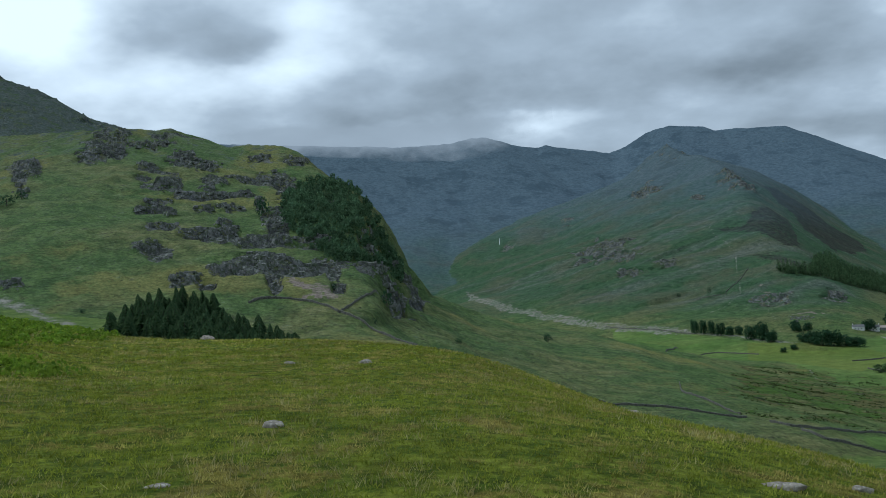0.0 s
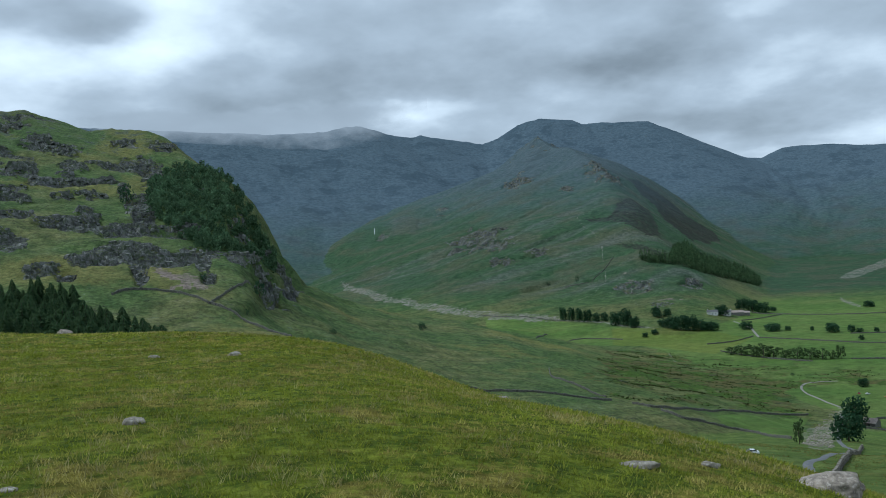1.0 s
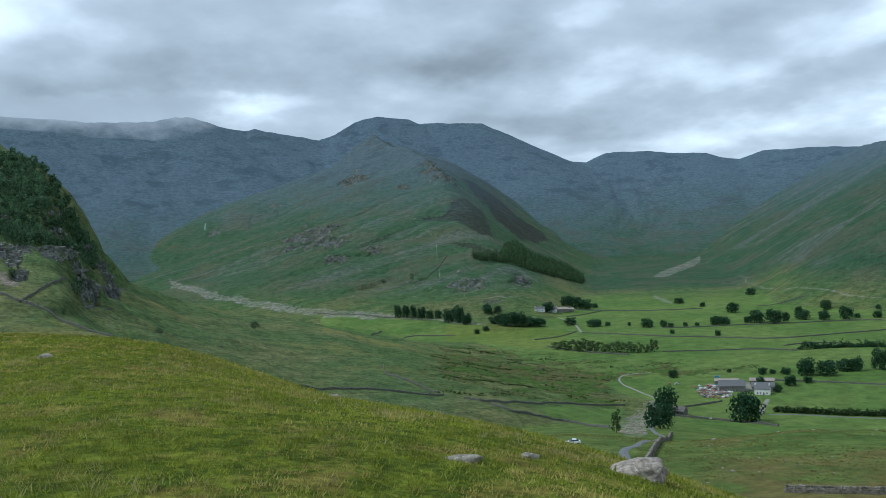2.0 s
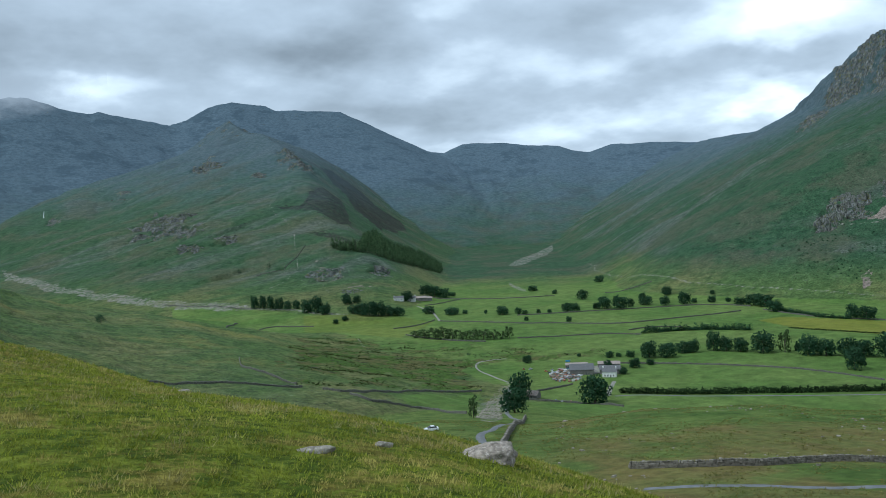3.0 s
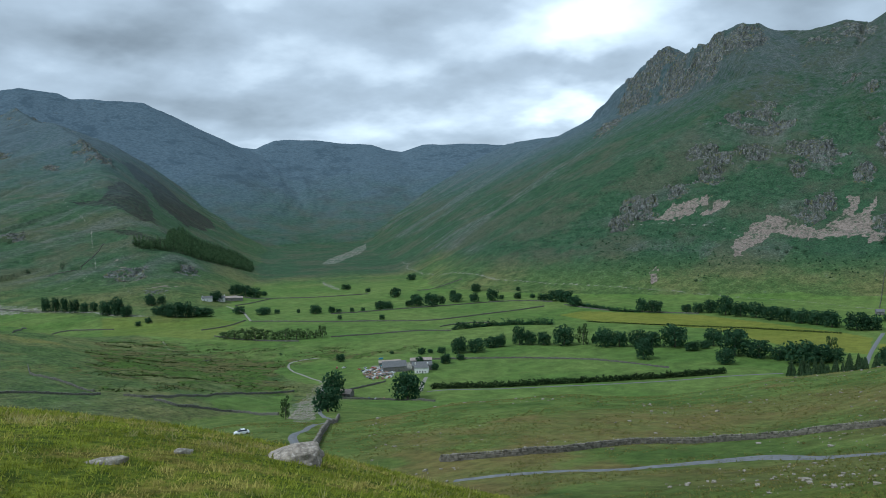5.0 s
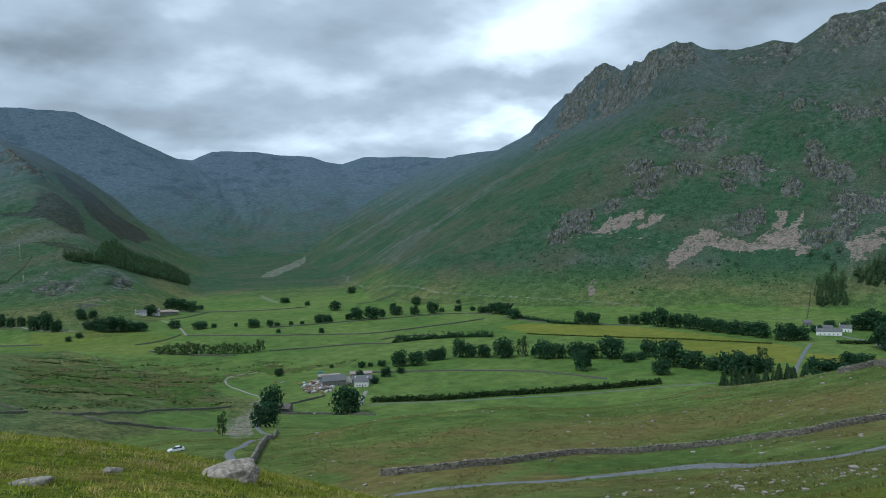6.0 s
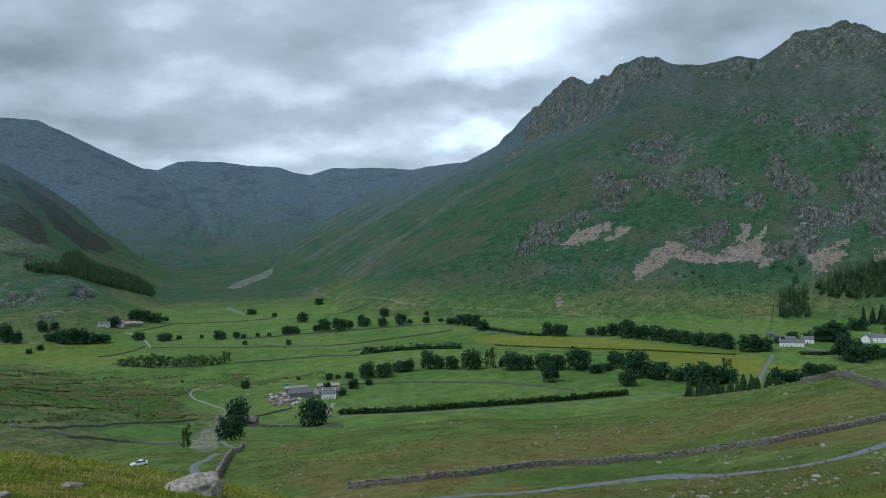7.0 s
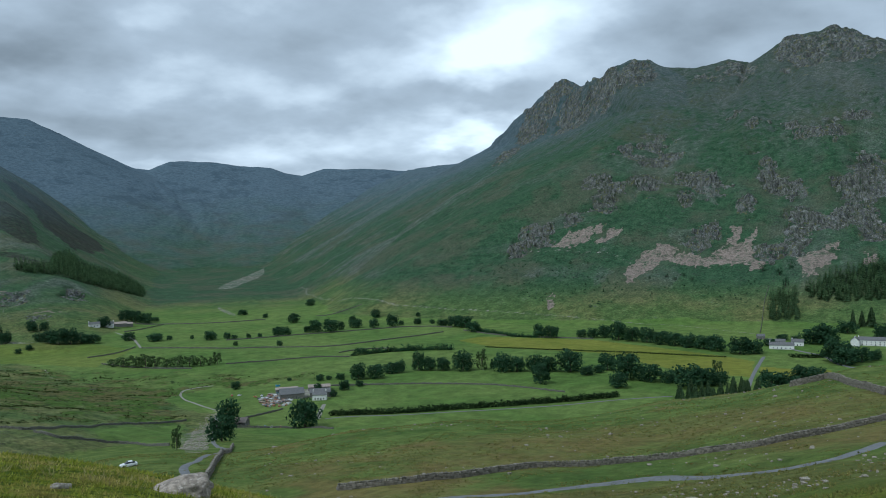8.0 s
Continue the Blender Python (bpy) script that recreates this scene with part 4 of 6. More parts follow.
BELT_TREES = [
    (899.9, 631.8, 18.2, 17.2), (902.6, 615.9, 16.6, 21.8), (927.2, 584.6, 10.6, 14), (930, 569.5, 13.6, 15.5), (936.9, 557.1, 18.1, 18.6), (927.5, 531.4, 25.1, 22.8),
    (926.9, 511.5, 19, 19.6), (927.3, 492.6, 18.9, 20.9), (917.6, 469, 17.1, 20.5), (917.3, 450.8, 17, 21.8), (913.9, 431.6, 16.8, 21.6), (909.5, 412.5, 16.6, 21.3),
    (902.3, 392.8, 19.1, 21), (897.4, 365.2, 20.1, 23.5), (908.8, 354.1, 16.2, 20.9),
]
UPPER_TREES = [
    (734, 967.6, 13.4, 13.8), (739.2, 955, 13.3, 17.2), (849.7, 1075, 17, 19.4), (780.3, 955.3, 10.2, 12.3), (785, 944.4, 18.6, 20.9), (795.7, 923.5, 20.2, 24.2),
    (822, 930, 13.7, 10.6), (904.8, 996, 11.1, 11.5), (852.8, 931.7, 13.9, 21.5), (953.2, 994.4, 15.2, 15.6), (866.7, 907.2, 13.8, 16), (892.5, 895, 19.2, 19.7),
    (917, 899.9, 7.1, 9.1), (935.2, 882.7, 10.6, 12.8), (951.9, 867.4, 7.1, 9.1), (932.6, 827.3, 12, 17.7), (941.3, 812.7, 17.2, 23), (937.1, 790.6, 18.6, 26.1),
    (902.4, 745.1, 16.2, 20),
]
COPSE_TREES = [
    (459.1, 906.1, 9.8, 15.9), (463.4, 891.3, 13.9, 18.6), (468.9, 873.9, 15.1, 18.4), (475.1, 863.2, 16.4, 18.3), (481.1, 853.4, 14.9, 16.8),
    (488.2, 842.2, 12.1, 15.3), (497.7, 834.9, 14.8, 16.6), (507.3, 827.7, 14.8, 16.6), (516.5, 819.8, 12.1, 15.2), (527.1, 817.2, 9.4, 11.1),
    (534.1, 813.5, 16.2, 11.1),
]
WALLSIDE_TREES = [
    (607.2, 1074.7, 11.9, 22.8), (625, 1068.1, 6.8, 8.8), (645.9, 1044.3, 6.8, 5.2), (655, 1013.4, 13.3, 18.9), (674.6, 1001.8, 10, 10.3), (680, 992.1, 6.6, 8.5),
    (698.6, 985.3, 6.7, 6.9), (710.6, 975.5, 5.8, 6.9), (889.1, 1268.7, 10.7, 19.7), (878.8, 1188.4, 8.1, 10.5), (1064, 1291.4, 13.8, 18.9), (638.5, 929.5, 6.2, 6.4),
    (668.9, 876.6, 7.6, 7.8), (984.1, 927.1, 7.4, 7.7),
]
FAR_FARM_TREES = [
    (619.3, 1248.5, 17.3, 19.8), (691.9, 1318, 20.5, 21.1), (705.4, 1309.5, 22.5, 23.2), (719.4, 1302, 18.4, 23.2), (747.6, 1319, 8.3, 12.9),
    (488.7, 1166.3, 12.2, 17.9), (494.2, 1144.5, 17.2, 23), (497.7, 1126.9, 22.1, 26.2), (510.3, 1121.5, 22.1, 21), (526.3, 1122.8, 15.4, 22.9),
    (541.9, 1122.6, 13.8, 21.2), (516.9, 1260.9, 15, 15.4), (527.5, 1242.5, 13, 15.3), (455.4, 1118.6, 6.7, 10.3), (440.6, 1116.9, 6.6, 8.5),
    (590.2, 1116.3, 12.2, 17.9), (452.5, 1186.2, 17.5, 18),
]
FARM_TREES = [
    (396.6, 492.4, 23.1, 23.8), (353.9, 529.3, 20.5, 16.5), (256.9, 389.5, 15.1, 15.5), (460.2, 671.5, 7.9, 9.3), (534.7, 638.9, 7, 8.3), (543.6, 635.7, 4.7, 6),
    (549.7, 625.8, 6.9, 9.5), (516.9, 582.7, 9.8, 11.2), (499.2, 599.2, 7.6, 7.8), (489.6, 567.2, 6.3, 8.6), (517.2, 664.2, 3.5, 4.8), (536.5, 583.9, 6.6, 8),
]
HOTEL_TREES = [
    (1012.7, 324.9, 19.1, 30.3), (1011.1, 308.9, 24.9, 30.1), (890.1, 264.1, 25.7, 29.2), (882.1, 252.8, 19.1, 23.6), (907.7, 245.2, 16.9, 20.1),
    (925.3, 236.6, 11.9, 13.6), (1077.5, 267.8, 19.9, 18.9), (1019.7, 347.8, 7.4, 12.3), (1021.7, 363.6, 7.5, 15.4), (970, 360, 8.6, 14.7), (1118.6, 317.9, 16.1, 24.8),
]
SPINDLY_TREES = [
    (185.4, 314, 11.3, 4.8), (664.7, 539, 23.8, 13.5), (775.8, 338.2, 14.1, 12.1),
]
BECKSIDE_TREES = [
    (389.8, 1338.5, 23, 13.8), (398.6, 1322.7, 22.8, 13.7), (407.4, 1307.7, 22.6, 13.6), (414.8, 1289.2, 20.5, 15.4), (424.2, 1274.6, 14.8, 13.3),
    (436.2, 1268, 14.8, 13.3), (438.3, 1226.5, 21.5, 18.5), (447.5, 1209.2, 26.6, 20.1), (510.6, 1238.4, 12.9, 15.2),
]
GARDEN_CONIFERS = [
    (1180.9, 328.5, 23.7, 12.2), (1184.1, 318.4, 22, 12.2), (1187.6, 307.7, 27.1, 17.4),
]
HILLSIDE_BUSHES = [
    (-380.6, 739.5, 10.3, 17.7), (-379.5, 763.9, 9.4, 12.1), (-162.9, 770.9, 21.6, 14.5), (-44.7, 521.1, 5, 3), (8.3, 630.3, 4.3, 3.6), (103.4, 893.7, 6.2, 10.2),
    (-77.5, 582.7, 5.6, 5.8), (-40.8, 575.5, 11.9, 9.8), (-214.7, 496.5, 3.7, 4.6),
]
RIDGE_BUSHES = [
    (454.4, 1653.1, 9.4, 9.7), (502.2, 1611.7, 13.9, 9.5), (441.2, 750.6, 3.6, 5), (100.1, 851.7, 8.3, 9.7), (5.5, 561.4, 4.6, 4.8), (447.5, 1202.2, 7.1, 7.3),
]
FLANK_BUSHES = [
    (1159.4, 816.7, 5.8, 5), (1223.8, 790.7, 6, 6.2), (1110.7, 683.9, 5.4, 8.3), (1250.5, 626.7, 6.7, 7.9), (1246, 609.9, 6.7, 7.8), (1262.9, 603.5, 6.7, 6.9),
    (1233.3, 647.6, 5.7, 5.9), (1257.8, 586.9, 5.7, 7.8), (1141.7, 892.7, 5, 5.1), (1234.4, 763.6, 5, 5.1), (1330.1, 729.6, 6.2, 4.3), (1162.1, 1006, 5.3, 5.4),
    (1155, 934.3, 5.1, 5.2), (1314.2, 496, 13.5, 11.9), (1279.7, 449.7, 14.9, 13.4), (1305.6, 467, 13.3, 11.8), (1327.3, 457.4, 13.5, 13.9),
]

# ---------------------------------------------------------------- helpers for things
rng = np.random.default_rng(7)


def ground_z(x, y):
    return land(np.atleast_1d(np.asarray(x, float)), np.atleast_1d(np.asarray(y, float)))[0]


def mesh_data(name, verts, faces, mat, smooth_=False):
    me = bpy.data.meshes.new(name)
    me.from_pydata([tuple(v) for v in verts], [], [tuple(f) for f in faces])
    if smooth_:
        me.polygons.foreach_set("use_smooth", [True] * len(me.polygons))
    for m in (mat if isinstance(mat, list) else [mat]):
        me.materials.append(m)
    me.update()
    return me


def tri_mesh(name, verts, mat, per=3):
    """Many loose triangles or quads from an (n, per, 3) array."""
    v = np.asarray(verts, dtype=np.float32).reshape(-1, 3)
    n = len(v) // per
    me = bpy.data.meshes.new(name)
    me.vertices.add(len(v))
    me.vertices.foreach_set("co", v.ravel())
    me.loops.add(len(v))
    me.loops.foreach_set("vertex_index", np.arange(len(v), dtype=np.int32))
    me.polygons.add(n)
    me.polygons.foreach_set("loop_start", np.arange(0, len(v), per, dtype=np.int32))
    me.update(calc_edges=True)
    me.materials.append(mat)
    return me


def part(name, me, parent, label="", m=None):
    ob = new(name, me)
    ob.parent = parent
    if m is not None:
        ob.matrix_basis = m
    if label:
        ob["label"] = label
    return ob


def thing(name, m, label, category, group=""):
    return tagged_at(new(name), m, label, category, group)


def tagged_at(ob, m, label, category, group=""):
    ob.matrix_basis = m
    return tagged(ob, label, category, group)


def simple(name, low, high, rough=0.8, scale=3.0, metal=0.0, bumpy=0.0, island=False, detail=5):
    m, nt, b = nodes_of(name)
    n = tex_noise(nt, scale, detail, 0.6)
    fac = span(nt, n, 0.3, 0.7)
    if island:
        g = nt.nodes.new("ShaderNodeNewGeometry").outputs["Random Per Island"]
        mixed = nt.nodes.new("ShaderNodeMix")
        mixed.inputs[0].default_value = 0.7
        nt.links.new(fac, mixed.inputs[2])
        nt.links.new(g, mixed.inputs[3])
        fac = mixed.outputs[0]
    nt.links.new(blend(nt, fac, low, high), b.inputs["Base Color"])
    b.inputs["Roughness"].default_value, b.inputs["Metallic"].default_value = rough, metal
    if bumpy:
        bump(nt, b, n, bumpy, 0.05)
    return m


def through_light(nt, b, col, share):
    """Thin leaves let part of the light through."""
    tr = nt.nodes.new("ShaderNodeBsdfTranslucent")
    nt.links.new(col, tr.inputs["Color"])
    mx = nt.nodes.new("ShaderNodeMixShader")
    mx.inputs[0].default_value = share
    nt.links.new(b.outputs[0], mx.inputs[1])
    nt.links.new(tr.outputs[0], mx.inputs[2])
    nt.links.new(mx.outputs[0], nt.nodes["Material Output"].inputs["Surface"])


def leafy(name, low, high):
    """Foliage: varied leaf by leaf and tree by tree, a little light through the leaf."""
    m, nt, b = nodes_of(name)
    isl = nt.nodes.new("ShaderNodeNewGeometry").outputs["Random Per Island"]
    per = nt.nodes.new("ShaderNodeObjectInfo").outputs["Random"]
    c1 = blend(nt, isl, low, high)
    c2 = blend(nt, isl, tuple(v * 0.72 for v in low), tuple(v * 0.9 for v in high))
    col = shade_by(nt, blend(nt, per, c1, c2), tex_noise(nt, 0.11, 3, 0.6), 0.55, 1.45)
    nt.links.new(col, b.inputs["Base Color"])
    b.inputs["Roughness"].default_value = 0.85
    b.inputs["Specular IOR Level"].default_value = 0.1
    through_light(nt, b, col, 0.35)
    return m


LEAF = leafy("broad_leaves", (0.034, 0.084, 0.042), (0.062, 0.128, 0.060))
LEAF_PALE = leafy("pale_leaves", (0.066, 0.112, 0.040), (0.098, 0.148, 0.056))
NEEDLE = leafy("conifer_needles", (0.058, 0.112, 0.052), (0.118, 0.180, 0.076))
LEAF_CRAG = leafy("crag_wood_leaves", (0.062, 0.118, 0.062), (0.125, 0.200, 0.098))
BARK = simple("bark", (0.05, 0.04, 0.03), (0.11, 0.095, 0.075), 0.9, 6.0)
WALL_STONE = simple("drystone", (0.076, 0.068, 0.054), (0.26, 0.235, 0.19), 0.92, 4.0, bumpy=0.5, island=True)
FIELD_WALL = simple("mossy_drystone", (0.045, 0.046, 0.036), (0.17, 0.165, 0.135), 0.92, 1.5, bumpy=0.5, detail=8)
LEAF_HEDGE = leafy("hedge_leaves", (0.016, 0.036, 0.014), (0.040, 0.068, 0.024))
ROAD = simple("worn_asphalt", (0.105, 0.109, 0.113), (0.165, 0.168, 0.172), 0.85, 0.8)
TRACK_MAT = simple("stony_track", (0.15, 0.145, 0.12), (0.29, 0.275, 0.24), 0.95, 0.9)


# ---------------------------------------------------------------- roads, tracks
def resample(line, step):
    pts = np.array(line, float)
    # round the corners off
    for _ in range(2):
        a, b = pts[:-1], pts[1:]
        pts = np.concatenate([pts[:1], np.stack([0.75 * a + 0.25 * b, 0.25 * a + 0.75 * b], 1).reshape(-1, 2), pts[-1:]])
    seg = np.hypot(*(pts[1:] - pts[:-1]).T)
    cum = np.concatenate([[0], np.cumsum(seg)])
    n = max(2, int(cum[-1] / step) + 1)
    s = np.linspace(0, cum[-1], n)
    p = np.stack([np.interp(s, cum, pts[:, 0]), np.interp(s, cum, pts[:, 1])], 1)
    d = np.gradient(p, axis=0)
    d /= np.hypot(d[:, 0], d[:, 1])[:, None] + 1e-9
    return p, np.stack([d[:, 1], -d[:, 0]], 1), s


def strip(name, line, widths, mat, lift, label, category, step=2.5, cols=5):
    p, nrm, s = resample(line, step)
    w = np.interp(np.linspace(0, 1, len(p)), np.linspace(0, 1, len(widths)), widths)
    w = w * (1 + 0.16 * np.array([perlin(np.array([a * 0.11]), np.array([3.3]), 5)[0] for a in s]))
    offs = np.linspace(-0.5, 0.5, cols)
    rows = p[:, None, :] + nrm[:, None, :] * (offs[None, :, None] * w[:, None, None])
    z = ground_z(rows[..., 0].ravel(), rows[..., 1].ravel()).reshape(rows.shape[:2])
    zmid = 0.35 * z + 0.65 * z.mean(1, keepdims=True)
    z = np.maximum(z, zmid) + lift
    z[:, 0] -= lift * 3
    z[:, -1] -= lift * 3
    v = np.concatenate([rows, z[..., None]], -1).reshape(-1, 3)
    f = [(i * cols + j, i * cols + j + 1, (i + 1) * cols + j + 1, (i + 1) * cols + j) for i in range(len(p) - 1) for j in range(cols - 1)]
    ob = new(name, mesh_data(name, v, f, mat, True))
    return tagged(ob, label, category, kind="structure")


strip("road", PASS_ROAD, [2.6, 2.6, 2.6, 2.6, 2.8, 3.2, 4.6, 6.8, 6.2, 4.4, 3.6, 3.2, 3.2, 3.2], ROAD, 0.10, "narrow grey asphalt road with a lay-by", "road", 1.5)
strip("lane", LANE, [3.2, 3.2, 3.2, 3.2, 3.2], ROAD, 0.16, "narrow grey lane winding down to the farm", "road", 2.0)
strip("farm_track", TRACK, [2.4, 3.4, 2.8, 3.2, 2.4], TRACK_MAT, 0.3, "pale stony track across the pasture", "track", 4)
strip("valley_road", VALLEY_ROAD, [2.2, 2.2], ROAD, 0.3, "grey valley road beside a hedge", "road", 6)
strip("farm_drive", FARM_DRIVE, [5.5, 5.0], TRACK_MAT, 0.3, "pale drive up to the farmhouse", "track", 4)
strip("hotel_lane", HOTEL_LANE, [5.5, 5.5], ROAD, 0.3, "grey lane between stone walls", "road", 8)
strip("hotel_road", HOTEL_ROAD, [6.0, 6.0], ROAD, 0.3, "grey road curving past white houses", "road", 6)
strip("side_track", SIDE_TRACK, [4.5, 5.0], TRACK_MAT, 0.3, "pale track to the far farm", "track", 8)


# ---------------------------------------------------------------- walls of stone
def far_wall(line):
    """A field wall seen from afar: uneven top and battered sides."""
    p, nrm, s = resample(line, 1.8)
    z = ground_z(p[:, 0], p[:, 1])
    n = len(p)
    v, f = [], []
    for i in range(n):
        h = 1.4 + rng.uniform(-0.35, 0.3)
        for off, up in ((-0.36, -0.8), (-0.26, h - 0.15), (-0.06, h + 0.08), (0.24, h - 0.1), (0.36, -0.8)):
            o = off + rng.uniform(-0.07, 0.07)
            v.append((p[i, 0] + nrm[i, 0] * o, p[i, 1] + nrm[i, 1] * o, z[i] + up + rng.uniform(-0.05, 0.05)))
    for i in range(n - 1):
        for j in range(4):
            f.append((i * 5 + j, i * 5 + j + 1, i * 5 + j + 6, i * 5 + j + 5))
    f.append((0, 1, 2, 3, 4))
    f.append(tuple((n - 1) * 5 + k for k in (4, 3, 2, 1, 0)))
    return mesh_data("field_wall", v, f, FIELD_WALL)


for line in FIELD_WALLS.values():
    tagged(new("field_wall", far_wall(line)), "grey drystone field wall dividing green pastures", "wall", "field walls")


def stone_block(c, size, yaw, jit):
    """A rough block: eight jittered corners."""
    corners = np.array([(x, y, z) for z in (-1, 1) for y in (-1, 1) for x in (-1, 1)], float) * np.array(size) / 2
    corners += rng.uniform(-jit, jit, corners.shape) * np.array(size)
    cs, sn = math.cos(yaw), math.sin(yaw)
    return np.stack([corners[:, 0] * cs - corners[:, 1] * sn + c[0], corners[:, 0] * sn + corners[:, 1] * cs + c[1], corners[:, 2] + c[2]], 1)


BLOCK_FACES = [(0, 2, 3, 1), (4, 5, 7, 6), (0, 1, 5, 4), (2, 6, 7, 3), (0, 4, 6, 2), (1, 3, 7, 5)]


def drystone_wall(name, line, height, label, gaps=0.0):
    p, nrm, s = resample(line, 0.45)
    z = ground_z(p[:, 0], p[:, 1])
    courses = max(3, int(height / 0.27))
    vs, fs, cv, cf = [], [], [], []
    for i in range(len(p)):
        yaw = math.atan2(-nrm[i, 0], nrm[i, 1])
        wobble = 0.24 * perlin(np.array([s[i] * 0.17]), np.array([1.7]), 8)[0]
        top = height * (1 + 0.9 * wobble)
        fallen = rng.random() < gaps
        for k in range(courses):
            zc = z[i] + (k + 0.35) * top / courses
            if fallen and k > courses * 0.5:
                continue
            for side in (-1, 1):
                off = side * (0.30 - 0.10 * k / courses) + rng.uniform(-0.05, 0.05)
                along = (k % 2) * 0.22 + rng.uniform(-0.06, 0.06)
                c = (p[i, 0] + nrm[i, 0] * off + math.cos(yaw) * along, p[i, 1] + nrm[i, 1] * off + math.sin(yaw) * along, zc)
                b = len(vs) * 8
                vs.append(stone_block(c, (rng.uniform(0.34, 0.52), rng.uniform(0.3, 0.42), top / courses * rng.uniform(0.85, 1.15)), yaw + rng.uniform(-0.12, 0.12), 0.13))
                fs += [tuple(b + q for q in face) for face in BLOCK_FACES]
        if not fallen:
            b = len(cv) * 8
            cv.append(stone_block((p[i, 0], p[i, 1], z[i] + top + 0.12), (rng.uniform(0.18, 0.4), rng.uniform(0.45, 0.62), rng.uniform(0.25, 0.42)), yaw + rng.uniform(-0.3, 0.3), 0.2))
            cf += [tuple(b + q for q in face) for face in BLOCK_FACES]
    root = thing(name, pose(0, 0, 0), label, "wall", "hillside walls")
    a = part("stones", mesh_data("stones", np.concatenate(vs), fs, WALL_STONE), root)
    tagged(a, kind="stuff")
    b = part("coping_stones", mesh_data("coping_stones", np.concatenate(cv), cf, WALL_STONE), root, "upright coping stones")
    tagged(b, kind="stuff")


drystone_wall("drystone_wall", NEAR_WALL[1:], 0.9, "long grey drystone wall crossing the rough hillside")
drystone_wall("drystone_wall", BROW_WALL, 1.5, "broken drystone wall running over a grassy brow", 0.08)
drystone_wall("drystone_wall", LANE_WALL, 1.35, "tall drystone wall beside the lane", 0.05)


# ---------------------------------------------------------------- trees
def tube(points, radii, sides=6):
    v, f = [], []
    for (x, y, z), r in zip(points, radii):
        for k in range(sides):
            a = 2 * math.pi * k / sides
            v.append((x + r * math.cos(a), y + r * math.sin(a), z))
    for i in range(len(points) - 1):
        for k in range(sides):
            f.append((i * sides + k, i * sides + (k + 1) % sides, (i + 1) * sides + (k + 1) % sides, (i + 1) * sides + k))
    return v, f


def join(parts_):
    v, f = [], []
    for pv, pf in parts_:
        b = len(v)
        v += list(pv)
        f += [tuple(b + q for q in face) for face in pf]
    return v, f


def leaf_cloud(g, centre, radii, count, size):
    """Leaf sprays over a lobe, facing outwards with scatter, a few inside."""
    d = g.normal(size=(count, 3))
    d /= np.linalg.norm(d, axis=1)[:, None]
    depth = g.uniform(0.45, 1.08, (count, 1)) ** 0.7
    pos = np.array(centre) + d * np.array(radii) * depth
    nrm = d + g.normal(scale=0.45, size=d.shape)
    nrm /= np.linalg.norm(nrm, axis=1)[:, None]
    t = np.cross(nrm, g.normal(size=d.shape))
    t /= np.linalg.norm(t, axis=1)[:, None]
    b = np.cross(nrm, t)
    s = size * g.uniform(0.6, 1.4, (count, 1))
    return np.stack([pos - t * s, pos - b * s * 0.7, pos + t * s, pos + b * s * 0.8 + nrm * s * 0.3], 1)


def broadleaf_parts(seed, openness=0.0, lobes=18, leaves=62, leaf=0.047):
    """Unit tree: 1 high, 1 wide. Trunk, limbs, and a crown of lobes with gaps."""
    g = np.random.default_rng(seed)
    lean = g.uniform(-0.03, 0.03, 2)
    bits = [tube([(0, 0, -0.06), (lean[0] * 0.4, lean[1] * 0.4, 0.12), (lean[0], lean[1], 0.42), (lean[0] * 1.5, lean[1] * 1.5, 0.7)], [0.045, 0.032, 0.022, 0.008])]
    crown = []
    for i in range(lobes):
        a = i * 2.399 + g.uniform(-0.4, 0.4)
        zc = 0.15 + 0.68 * (i + 0.5) / lobes + g.uniform(-0.05, 0.05)
        belly = math.sqrt(max(0.05, 1 - ((zc - 0.44) / 0.60) ** 2))
        rad = (0.31 + g.uniform(-0.07, 0.05)) * belly
        c = (rad * math.cos(a) + lean[0], rad * math.sin(a) + lean[1], zc)
        size = g.uniform(0.19, 0.26) * (0.75 + 0.3 * belly) * (1 - 0.35 * openness)
        crown.append(leaf_cloud(g, c, (size, size, size * 0.8), int(leaves * (1 - 0.4 * openness)), leaf))
        if i % 2 == 0:
            bits.append(tube([(lean[0] * 0.5, lean[1] * 0.5, 0.2 + 0.02 * i), (c[0] * 0.6, c[1] * 0.6, (zc + 0.25) / 2 + 0.05), c], [0.016, 0.011, 0.004], 4))
    return join(bits), np.concatenate(crown)


